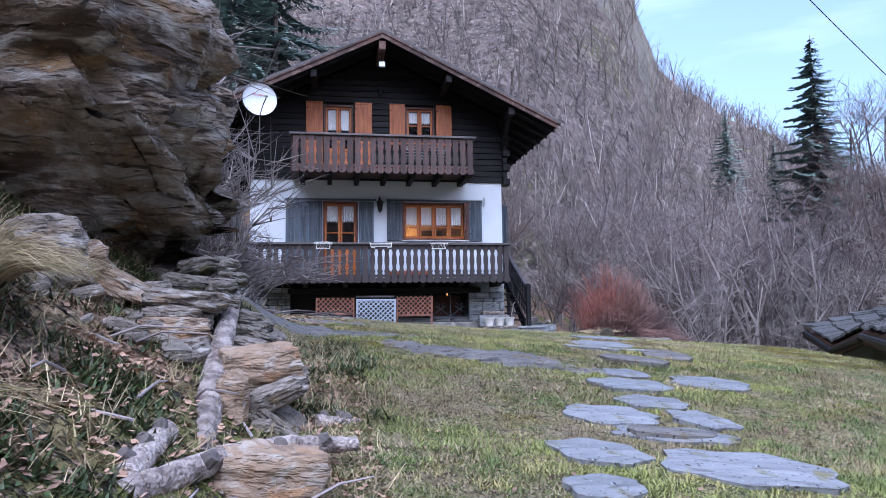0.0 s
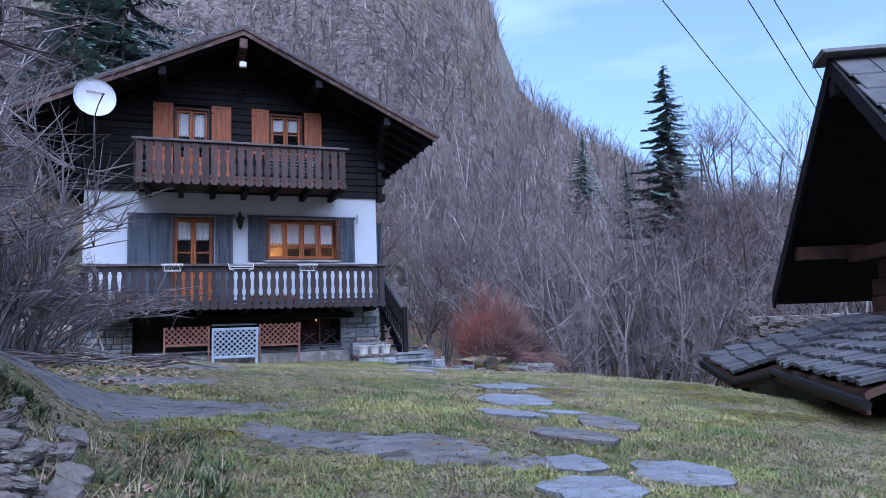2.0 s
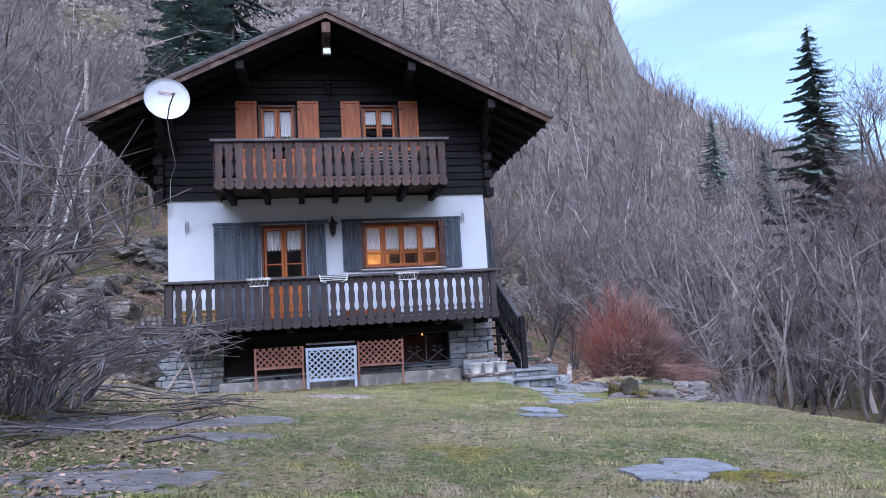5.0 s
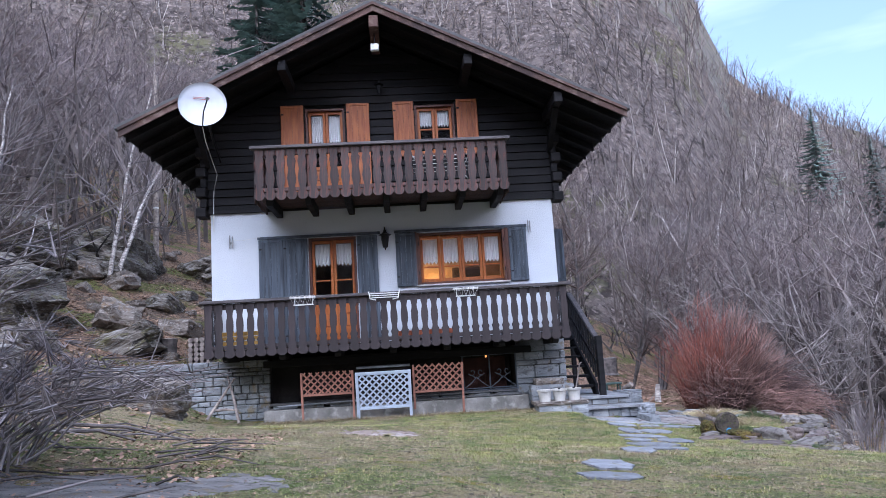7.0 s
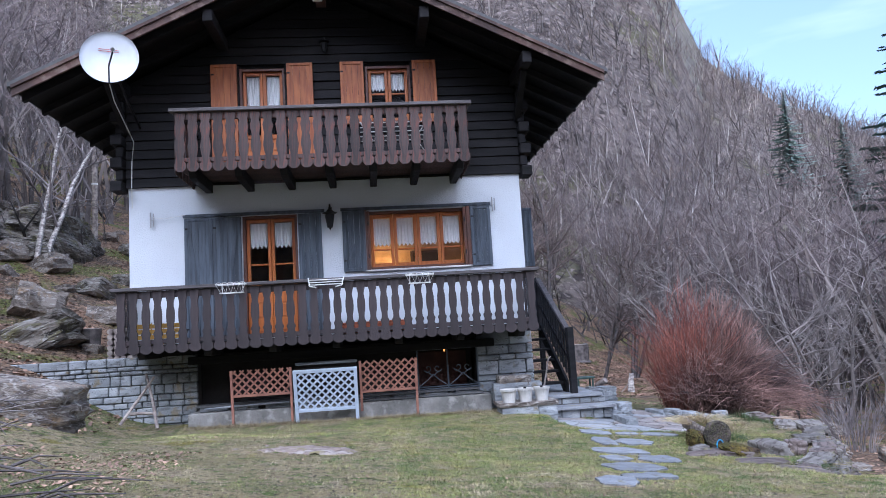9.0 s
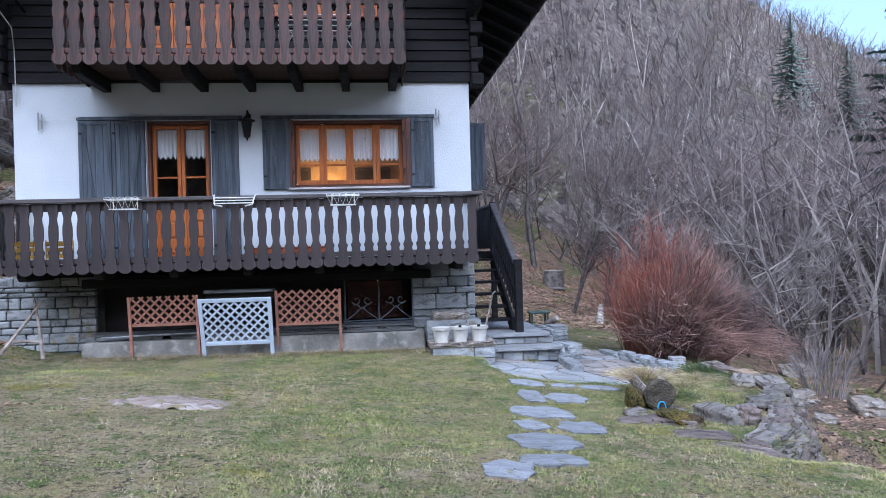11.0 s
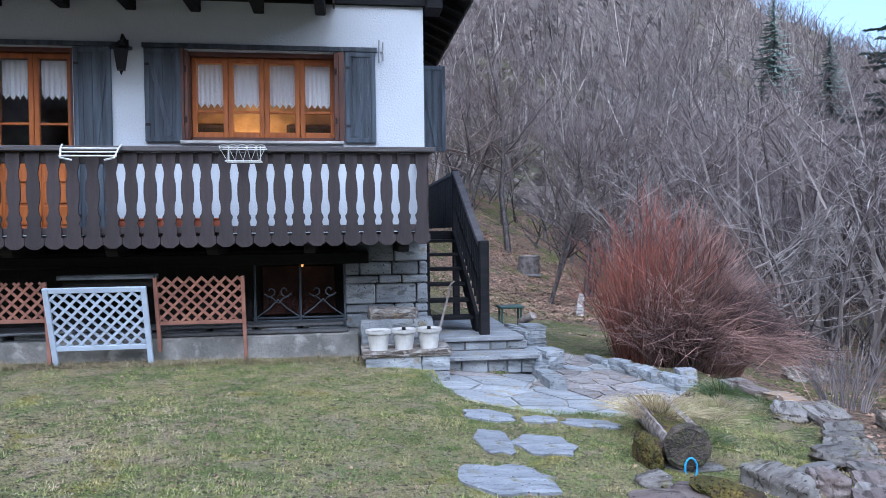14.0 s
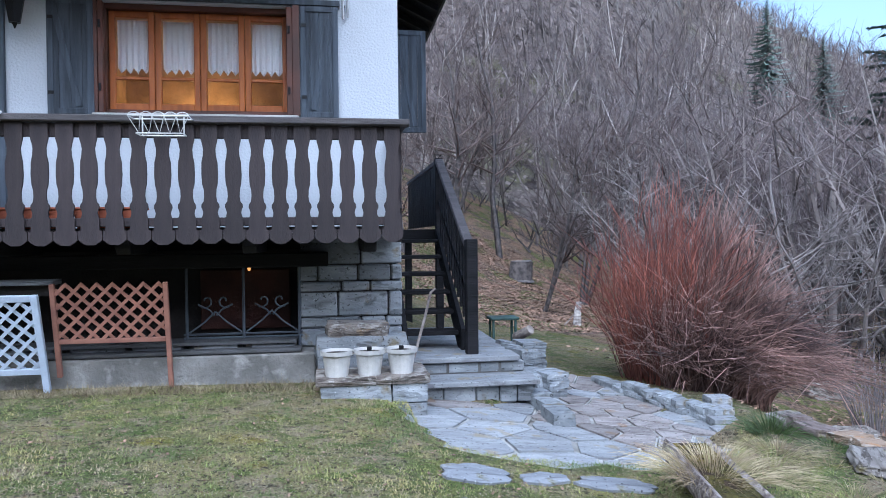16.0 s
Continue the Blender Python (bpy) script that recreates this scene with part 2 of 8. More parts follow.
def lawn_material(name="lawn", green=(0.125, 0.145, 0.048), straw=(0.28, 0.225, 0.12)):
    m, nt, b, co = node_mat(name, 0.95)
    c = blend(nt, green, straw, noise_band(nt, co, 0.9, 0.42, 0.62, 6))
    c = blend(nt, c, (0.29, 0.235, 0.155), noise_band(nt, co, 4.5, 0.50, 0.64, 5, warp=0.5))
    c = blend(nt, c, (0.105, 0.14, 0.035), noise_band(nt, co, 6.0, 0.52, 0.66, 5, warp=0.5))
    c = blend(nt, c, (0.215, 0.185, 0.04), noise_band(nt, co, 1.7, 0.60, 0.68, 6, warp=0.4))
    c = blend(nt, c, (0.065, 0.05, 0.035), noise_band(nt, co, 22, 0.54, 0.66, 5))
    c = blend(nt, c, (0.42, 0.37, 0.26), noise_band(nt, co, 60, 0.60, 0.68, 3, (1.5, 0.6, 1)))
    c = blend(nt, c, (0.03, 0.028, 0.02), noise_band(nt, co, 85, 0.57, 0.66, 3))
    c = blend(nt, c, (0.18, 0.11, 0.07), noise_band(nt, co, 33, 0.66, 0.71, 2))
    nt.links.new(c, b.inputs["Base Color"])
    relief(nt, b, ((noise_band(nt, co, 9, 0.3, 0.7, 4), 0.9, 0.05), (noise_band(nt, co, 60, 0.3, 0.7, 4), 1.0, 0.02)))
    return m


def rock_face_material(name, pale, mid, dark, rust, k=1.0, deep=1.0):
    """Layered gneiss: dark bands, pale flakes, rusty runs and lichen specks."""
    m, nt, b, co = node_mat(name, 0.8)
    c = blend(nt, mid, dark, noise_band(nt, co, 1.3 * k, 0.48, 0.60, 5, (0.8, 0.8, 1.8), 0.6))
    c = blend(nt, c, rust, noise_band(nt, co, 1.7 * k, 0.55, 0.72, 5, (1, 1, 2.0 if deep > 0.5 else 1.2), 0.8))
    c = blend(nt, c, pale, noise_band(nt, co, 3.1 * k, 0.50 if k < 1.3 else 0.53, 0.64, 7, (0.9, 0.9, 3.2 if deep > 0.5 else 1.5), 1.0))
    c = blend(nt, c, dark, noise_band(nt, co, 6.0 * k, 0.58, 0.64, 6, (0.5, 0.5, 3.5), 0.8))
    c = blend(nt, c, tuple(v * (1 - 0.65 * deep) for v in dark), noise_band(nt, co, 2.6 * k, 0.62 if deep > 0.5 else 0.66, 0.66 if deep > 0.5 else 0.70, 7, (0.35, 0.35, 3.0), 1.2))
    c = blend(nt, c, (0.36, 0.36, 0.33), noise_band(nt, co, 22 * k, 0.66, 0.70, 3))
    nt.links.new(c, b.inputs["Base Color"])
    relief(nt, b, ((noise_band(nt, co, 2.6 * k, 0.35, 0.65, 7, (0.4, 0.4, 3.4), 1.0), 0.7 if deep > 0.5 else 0.4, 0.10 if deep > 0.5 else 0.03), (noise_band(nt, co, 12 * k, 0.3, 0.7, 6, (0.7, 0.7, 2.2), 0.5), 0.9, 0.04 if deep > 0.5 else 0.012)))
    return m


def slab_material(name, base, pale, dark, green, spread=0.25):
    """A flat riven stone: blotches, flakes, moss and a random shade for each stone."""
    m, nt, b, co = node_mat(name, 0.75)
    c = blend(nt, base, pale, noise_band(nt, co, 5, 0.42, 0.60, 6, (0.5, 1.6, 1), 0.5))
    c = blend(nt, c, dark, noise_band(nt, co, 13, 0.54, 0.66, 6, (0.35, 1.8, 1), 0.6))
    c = blend(nt, c, green, noise_band(nt, co, 5, 0.60, 0.68, 5))
    c = blend(nt, c, tuple(v * 0.4 for v in dark), noise_band(nt, co, 40, 0.62, 0.68, 4))
    c = blend(nt, c, tuple(min(v * 1.4, 0.6) for v in pale), noise_band(nt, co, 55, 0.66, 0.70, 3))
    info = nt.nodes.new("ShaderNodeObjectInfo")
    r = nt.nodes.new("ShaderNodeMapRange")
    r.inputs["To Min"].default_value, r.inputs["To Max"].default_value = 1 - spread, 1 + spread
    nt.links.new(info.outputs["Random"], r.inputs["Value"])
    hsv = nt.nodes.new("ShaderNodeHueSaturation")
    nt.links.new(r.outputs[0], hsv.inputs["Value"])
    nt.links.new(c, hsv.inputs["Color"])
    nt.links.new(hsv.outputs[0], b.inputs["Base Color"])
    relief(nt, b, ((noise_band(nt, co, 9, 0.35, 0.65, 6, (0.35, 1.8, 1), 0.6), 0.5, 0.014), (noise_band(nt, co, 40, 0.3, 0.7, 5, (0.5, 1.5, 1)), 0.6, 0.006)))
    return m


def forest_floor_material():
    m, nt, b, co = node_mat("woodland_floor", 0.95)
    c = blend(nt, (0.24, 0.15, 0.10), (0.12, 0.09, 0.07), noise_band(nt, co, 0.9, 0.42, 0.6, 5))
    c = blend(nt, c, (0.31, 0.205, 0.135), noise_band(nt, co, 6, 0.52, 0.62, 5))
    c = blend(nt, c, (0.14, 0.145, 0.045), noise_band(nt, co, 0.7, 0.50, 0.60, 6, warp=0.7))
    c = blend(nt, c, (0.05, 0.04, 0.032), noise_band(nt, co, 14, 0.54, 0.62, 4))
    c = blend(nt, c, (0.34, 0.27, 0.20), noise_band(nt, co, 30, 0.62, 0.67, 3))
    nt.links.new(c, b.inputs["Base Color"])
    relief(nt, b, ((noise_band(nt, co, 3, 0.3, 0.7, 5), 1.0, 0.15), (noise_band(nt, co, 18, 0.3, 0.7, 4), 1.0, 0.05)))
    return m


def lace_material():
    """White openwork: stripes of eyelets that let the room show through."""
    m, nt, b, co = node_mat("lace", 0.9)
    b.inputs["Base Color"].default_value = (0.86, 0.88, 0.93, 1)
    mp = nt.nodes.new("ShaderNodeMapping")
    mp.inputs["Scale"].default_value = (1, 0.001, 1)
    nt.links.new(co, mp.inputs["Vector"])
    vor = nt.nodes.new("ShaderNodeTexVoronoi")
    vor.inputs["Scale"].default_value = 62
    wave = nt.nodes.new("ShaderNodeTexWave")
    wave.inputs["Scale"].default_value, wave.inputs["Distortion"].default_value = 4.6, 0.4
    nt.links.new(mp.outputs[0], vor.inputs["Vector"])
    nt.links.new(mp.outputs[0], wave.inputs["Vector"])
    hole = nt.nodes.new("ShaderNodeMapRange")
    hole.inputs["From Min"].default_value, hole.inputs["From Max"].default_value = 0.34, 0.22
    nt.links.new(vor.outputs["Distance"], hole.inputs["Value"])
    band = nt.nodes.new("ShaderNodeMapRange")
    band.inputs["From Min"].default_value, band.inputs["From Max"].default_value = 0.45, 0.6
    band.inputs["To Max"].default_value, band.inputs["To Min"].default_value = 0.5, 0.06
    nt.links.new(wave.outputs["Fac"], band.inputs["Value"])
    mul = nt.nodes.new("ShaderNodeMath")
    mul.operation = "MULTIPLY"
    nt.links.new(hole.outputs[0], mul.inputs[0])
    nt.links.new(band.outputs[0], mul.inputs[1])
    add = nt.nodes.new("ShaderNodeMath")
    add.operation = "ADD"
    add.inputs[1].default_value = 0.02
    nt.links.new(mul.outputs[0], add.inputs[0])
    tr = nt.nodes.new("ShaderNodeBsdfTransparent")
    mix = nt.nodes.new("ShaderNodeMixShader")
    nt.links.new(add.outputs[0], mix.inputs[0])
    nt.links.new(b.outputs[0], mix.inputs[1])
    nt.links.new(tr.outputs[0], mix.inputs[2])
    nt.links.new(mix.outputs[0], nt.nodes["Material Output"].inputs["Surface"])
    return m


def moss_material(name, bright, deep, soil):
    m, nt, b, co = node_mat(name, 1.0)
    c = blend(nt, deep, bright, noise_band(nt, co, 5, 0.42, 0.60, 5))
    c = blend(nt, c, soil, noise_band(nt, co, 9, 0.52, 0.62, 5, warp=0.5))
    c = blend(nt, c, tuple(v * 0.35 for v in soil), noise_band(nt, co, 45, 0.56, 0.64, 4))
    nt.links.new(c, b.inputs["Base Color"])
    relief(nt, b, ((noise_band(nt, co, 10, 0.3, 0.7, 4), 1.0, 0.05), (noise_band(nt, co, 70, 0.3, 0.7, 4), 1.0, 0.02)))
    return m


M_TIMBER.node_tree.nodes["Principled BSDF"].inputs["Specular IOR Level"].default_value = 0.22

M_MOSS = moss_material("ochre_moss", (0.23, 0.20, 0.035), (0.13, 0.125, 0.03), (0.17, 0.12, 0.07))
M_DARKMOSS = moss_material("brown_green_moss", (0.21, 0.155, 0.04), (0.10, 0.09, 0.028), (0.09, 0.06, 0.04))
M_GRASS = lawn_material()
M_DRYLAWN = lawn_material("dry_lawn", (0.23, 0.20, 0.10), (0.36, 0.29, 0.17))
M_LACE = lace_material()
M_LITTER = forest_floor_material()
def far_hill_material():
    m, nt, b, co = node_mat("far_hillside", 1.0)
    c = blend(nt, (0.15, 0.125, 0.115), (0.095, 0.08, 0.075), noise_band(nt, co, 0.05, 0.42, 0.6, 5))
    c = blend(nt, c, (0.105, 0.10, 0.06), noise_band(nt, co, 0.08, 0.56, 0.64, 6))
    c = blend(nt, c, (0.05, 0.04, 0.038), noise_band(nt, co, 1.1, 0.50, 0.60, 6, (1, 1, 0.5)))
    c = blend(nt, c, (0.21, 0.175, 0.165), noise_band(nt, co, 2.0, 0.56, 0.62, 5, (1, 1, 0.3)))
    nt.links.new(c, b.inputs["Base Color"])
    relief(nt, b, ((noise_band(nt, co, 0.5, 0.3, 0.7, 5), 1.0, 1.0),))
    return m


M_FARHILL = far_hill_material()
M_BIGROCK = rock_face_material("weathered_boulder_face", (0.40, 0.37, 0.34), (0.25, 0.20, 0.16), (0.085, 0.062, 0.05), (0.36, 0.22, 0.11), 1.1)
M_ROCK = rock_face_material("slope_rock", (0.34, 0.33, 0.31), (0.22, 0.195, 0.17), (0.085, 0.073, 0.062), (0.17, 0.16, 0.065), 1.5)
M_PALEROCK = rock_face_material("pale_grey_rock", (0.35, 0.325, 0.30), (0.225, 0.195, 0.17), (0.10, 0.083, 0.073), (0.27, 0.19, 0.12), 3, 0.3)
M_TANROCK = rock_face_material("tan_rock", (0.40, 0.35, 0.30), (0.31, 0.225, 0.16), (0.17, 0.12, 0.085), (0.38, 0.21, 0.10), 3, 0.25)
M_STEP = slab_material("rough_stepping_stone", (0.18, 0.188, 0.205), (0.24, 0.25, 0.27), (0.12, 0.12, 0.13), (0.16, 0.15, 0.09), 0.16)
M_SLAB = slab_material("bedrock_slab", (0.125, 0.118, 0.112), (0.18, 0.17, 0.165), (0.055, 0.05, 0.046), (0.14, 0.11, 0.07), 0.1)
M_FLAG = slab_material("blue_grey_flagstone", (0.225, 0.232, 0.245), (0.29, 0.30, 0.31), (0.19, 0.19, 0.20), (0.25, 0.22, 0.17), 0.18)
M_BROWNFLAG = slab_material("brown_grey_flagstone", (0.22, 0.195, 0.185), (0.30, 0.275, 0.265), (0.135, 0.115, 0.11), (0.23, 0.17, 0.13), 0.26)
M_STONE = slab_material("grey_stone", (0.215, 0.23, 0.245), (0.30, 0.315, 0.33), (0.13, 0.135, 0.14), (0.20, 0.17, 0.12), 0.25)
M_MUDROCK = slab_material("purple_brown_flat_rock", (0.13, 0.10, 0.09), (0.20, 0.165, 0.155), (0.06, 0.047, 0.042), (0.12, 0.10, 0.045), 0.25)
M_FLATBROWN = slab_material("pale_brown_slab", (0.23, 0.18, 0.155), (0.33, 0.285, 0.26), (0.11, 0.085, 0.075), (0.20, 0.17, 0.09), 0.1)
M_GREYBED = slab_material("lichened_grey_rock", (0.125, 0.11, 0.10), (0.21, 0.195, 0.18), (0.055, 0.046, 0.04), (0.15, 0.13, 0.06), 0.25)
M_WOODBARK = material("woodland_trunk_bark", (0.16, 0.135, 0.125), 0.9, (0.065, 0.055, 0.053), 0.35, 3, 0.05, spread=0.5)
M_WOODPALE = material("woodland_pale_trunk_bark", (0.34, 0.31, 0.29), 0.9, (0.20, 0.175, 0.165), 0.35, 3, 0.05, spread=0.4)


# ---- building helpers ----
class Geo:
    """Vertices and faces that gather into one mesh."""

    def __init__(self):
        self.v, self.f = [], []

    def add(self, verts, faces):
        n = len(self.v)
        self.v += [tuple(p) for p in verts]
        self.f += [tuple(i + n for i in f) for f in faces]
        return self

    def hexa(self, c):
        """Eight corners: four below, four above, both anticlockwise seen from above."""
        return self.add(c, [(3, 2, 1, 0), (4, 5, 6, 7), (0, 1, 5, 4), (1, 2, 6, 5), (2, 3, 7, 6), (3, 0, 4, 7)])

    def box(self, x0, x1, y0, y1, z0, z1):
        return self.hexa([(x0, y0, z0), (x1, y0, z0), (x1, y1, z0), (x0, y1, z0), (x0, y0, z1), (x1, y0, z1), (x1, y1, z1), (x0, y1, z1)])

    def beam(self, a, b, w, h, up=(0, 0, 1)):
        """A straight timber from a to b, w wide and h high."""
        a, b, up = Vector(a), Vector(b), Vector(up)
        d = (b - a).normalized()
        s = d.cross(up).normalized()
        u = s.cross(d).normalized()
        s, u = s * w / 2, u * h / 2
        return self.hexa([a - s - u, a + s - u, b + s - u, b - s - u, a - s + u, a + s + u, b + s + u, b - s + u])

    def prism(self, pts, off):
        """A flat outline, pushed out by the vector off."""
        n, off = len(pts), Vector(off)
        vs = [Vector(p) for p in pts] + [Vector(p) + off for p in pts]
        return self.add(vs, [tuple(range(n))[::-1], tuple(range(n, 2 * n))] + [(i, (i + 1) % n, n + (i + 1) % n, n + i) for i in range(n)])

    def tube(self, pts, radii, n=6, caps=True):
        pts = [Vector(p) for p in pts]
        if isinstance(radii, (int, float)):
            radii = [radii] * len(pts)
        vs, fs = [], []
        for i, p in enumerate(pts):
            d = (pts[min(i + 1, len(pts) - 1)] - pts[max(i - 1, 0)]).normalized()
            a = d.orthogonal().normalized() if i == 0 else (a - d * a.dot(d)).normalized()
            b = d.cross(a)
            vs += [p + (a * math.cos(2 * math.pi * k / n) + b * math.sin(2 * math.pi * k / n)) * radii[i] for k in range(n)]
        for i in range(len(pts) - 1):
            fs += [(i * n + k, i * n + (k + 1) % n, (i + 1) * n + (k + 1) % n, (i + 1) * n + k) for k in range(n)]
        if caps:
            fs += [tuple(range(n))[::-1], tuple(range(len(vs) - n, len(vs)))]
        return self.add(vs, fs)

    def mesh(self, name, smooth=False, bevel=0.0, seg=1):
        me = bpy.data.meshes.new(name)
        me.from_pydata(self.v, [], self.f)
        if bevel:
            bm = bmesh.new()
            bm.from_mesh(me)
            bmesh.ops.bevel(bm, geom=bm.edges[:], offset=bevel, segments=seg, affect="EDGES", clamp_overlap=True)
            bm.to_mesh(me)
            bm.free()
        if smooth:
            me.shade_smooth()
        return me


def part(name, geo, mat, parent=None, label="", bevel=0.0, smooth=False, kind="", m=None):
    me = geo if isinstance(geo, bpy.types.Mesh) else geo.mesh(name, smooth, bevel)
    if not me.materials:
        me.materials.append(mat)
    ob = new(name, me)
    ob.parent = parent
    if m is not None:
        ob.matrix_basis = m
    return tagged(ob, label, kind=kind)


def thing(name, label, category, group="", m=None, kind=""):
    ob = new(name)
    ob.empty_display_size = 0.1
    if m is not None:
        ob.matrix_basis = m
    return tagged(ob, label, category, group, kind)


# ---- ground ----
def ramp_of(v, stops):
    for (a, p), (b, q) in zip(stops, stops[1:]):
        if v <= b:
            k = min(max((v - a) / (b - a), 0), 1)
            k = k * k * (3 - 2 * k) * 0.5 + k * 0.5
            return p + (q - p) * k
    return stops[-1][1]


ALONG = [(-30, -1.5), (-19, -1.1), (-16, -0.45), (-14.5, -0.2), (-13, -0.02), (-10, 0.12), (-7, 0.10), (-4, 0.0), (30, 0.0)]
SKYLINE = [(-180, 0.5), (-60, 0.85), (15, 0.9), (23.5, 0.64), (25.4, 0.54), (26.2, 0.42), (29, 0.365), (33, 0.31), (38, 0.25), (42, 0.215), (60, 0.15), (90, 0.2), (130, 0.3), (180, 0.5)]


def smax(a, b, k):
    h = max(k - abs(a - b), 0) / k
    return max(a, b) + h * h * k * 0.25


def patio_z(x, y):
    return -0.28 - 0.10 * (x - 7) + 0.012 * (y + 0.5)


def in_patio(x, y):
    low = ramp_of(x, [(6.85, -1.4), (7.14, -2.0), (7.9, -2.25), (8.6, -2.3), (9.1, -1.75), (9.6, -0.9)])
    right = ramp_of(y, [(-1.2, 9.4), (-0.7, 9.65), (-0.15, 9.37), (0.78, 9.13)])
    return 6.9 < x < right and low < y < (-0.42 if x < 8.1 else 1.05)


def ground_z(x, y, rough=True):
    """The height of the ground."""
    z = ramp_of(y, ALONG) - 0.08 * (min(max(x, -2), 12) - 4)
    z += ramp_of(x, [(-12, 2.8), (-4, 1.1), (1.0, 0.0), (2, 0.0)]) * ramp_of(y, [(-22, 1), (20, 1)])
    z += ramp_of(x, [(-1, 1.0), (0.3, 0.85), (1.1, 0.4), (1.8, 0.0)]) * ramp_of(y, [(-13.5, 1), (-11.5, 0.0)])
    flat = ramp_of(y, [(-3.6, 0), (-1.3, 1)]) * ramp_of(x, [(-1.5, 0), (0.4, 1), (6.4, 1), (7.2, 0)]) * (y < 1.5)
    z += (-0.02 - 0.016 * (x - 1) - z) * flat
    edge = ramp_of(y, [(-20, 7.5), (-11, 8.6), (-4, 9.3), (-1, 10.3), (3, 12), (12, 16)])
    z -= ramp_of(x - edge, [(-0.3, 0), (1.8, 1.0), (8, 1.6), (60, 4.0)])
    z -= ramp_of(x, [(7.5, 0), (8.3, 0.25), (12, 0.35)]) * ramp_of(y, [(-0.5, 0), (1.5, 0.6), (10, 1.4)])
    hill = 0.5 * (-0.79 * (x + 3) + 0.61 * y)
    if y < 0:
        hill -= 0.25 * -y
    dx, dy = x - 4, y + 12
    d, az = math.hypot(dx, dy), math.degrees(math.atan2(dx, dy))
    z = smax(z, min(hill, 55) + 0.2, 1.5)
    far = ramp_of(az, SKYLINE) * max(0, min(d, 200) - 40) * 1.25 - 8
    z = smax(z, far, 6)
    if rough:
        z += 0.03 * noise.noise((x * 0.7, y * 0.7, 0)) * min(1, abs(y) * 0.5) + min(d * 0.02, 2.5) * noise.noise((x * 0.08, y * 0.08, 3)) * (1 if d > 30 else 0.15)
    if y < -1.2 and y > -6.4 and x > 7.9:
        rim = ramp_of(y, [(-6.0, 8.1), (-5.3, 8.42), (-4.2, 9.28), (-3.05, 9.93), (-2.3, 10.02), (-1.2, 9.8)])
        k = min(max((rim - x) / 0.12 + 0.5, 0), 1) * min(max((y + 6.3) / 0.5, 0), 1)
        z = z * (1 - k) + max(z, -0.345 + 0.02 * noise.noise((x * 3, y * 3, 8))) * k
        if x > rim and y > -6.0:
            z -= 0.25 * min((x - rim) / 0.3, 1) * min(max((y + 6.0) / 1.0, 0), 1)
    if 6.7 < x < 9.8 and -2.7 < y < 1.6 and (in_patio(x, y) or in_patio(x + 0.15, y + 0.12) or in_patio(x - 0.12, y + 0.15)):
        z = min(z, patio_z(x, y) - 0.05)
    return z


def dry_zone(x, y):
    """Where the lawn is straw-dry: the strip before the terrace wall and patches beside the path."""
    k = ramp_of(x, [(3.2, 1), (5.0, 0)]) * ramp_of(y, [(-7.0, 0), (-5.6, 1), (-4.0, 1), (-2.8, 0.2)])
    k = max(k, 0.75 * ramp_of(math.hypot(x - 4.4, y + 9.6), [(0.4, 1), (1.5, 0)]), 0.8 * ramp_of(math.hypot(x - 3.0, y + 15.2), [(0.3, 1), (1.1, 0)]))
    return k + 0.45 * noise.noise((x * 1.3, y * 1.3, 11)) + 0.3 * noise.noise((x * 4, y * 4, 12))


def make_ground():
    radii, r = [], 0.12
    while r < 420:
        radii.append(r)
        r *= 1.035 if r < 14 else 1.05
        if r < 4:
            r = max(r, radii[-1] + 0.1)
    n = 220
    g = Geo()
    vs = [(4, -9, ground_z(4, -9))]
    for r in radii:
        for k in range(n):
            a = 2 * math.pi * k / n
            x, y = 4 + r * math.sin(a), -9 + r * math.cos(a)
            vs.append((x, y, ground_z(x, y)))
    fs = [(0, 1 + (k + 1) % n, 1 + k) for k in range(n)]
    for i in range(len(radii) - 1):
        o = 1 + i * n
        fs += [(o + k, o + (k + 1) % n, o + n + (k + 1) % n, o + n + k) for k in range(n)]
    g.add(vs, fs)
    me = g.mesh("ground", smooth=True)
    for mat in (M_GRASS, M_LITTER, M_FARHILL, M_CLIFF, M_DRYLAWN):
        me.materials.append(mat)
    for p in me.polygons:
        x, y, z = p.center
        w = 0.8 * noise.noise((x * 0.6, y * 0.6, 9))
        dx, dy = x - 4, y + 12
        d, az = math.hypot(dx, dy), math.degrees(math.atan2(dx, dy))
        if d > 45:
            p.material_index = 3 if 12 < az < 27 and d > 120 and z > 42 and noise.noise((x * 0.03, y * 0.03, 6)) > -0.2 else 2
        elif x + w < -0.8 - 0.1 * y and y < 30 or y + w > 14.3 or x + w > 11.5 or x + w < 1.9 and y < -15.2:
            p.material_index = 1
        elif dry_zone(x, y) > 0.5:
            p.material_index = 4
    return tagged(part("ground", me, M_GRASS), "sloping alpine lawn of short dry and green grass", "ground", kind="structure")


ground = make_ground()

# ---- house ----
W, DEPTH = 6.8, 8.0
FLOOR1, FLOOR2, SPLIT = 1.35, 4.12, 4.03
DOOR1 = (1.88, 2.82, FLOOR1, 3.47)
WIN1 = (4.03, 5.79, 2.42, 3.46)
DOOR2 = (1.9, 2.7, FLOOR2, 6.13)
WIN2 = (4.12, 4.94, 5.05, 6.13)


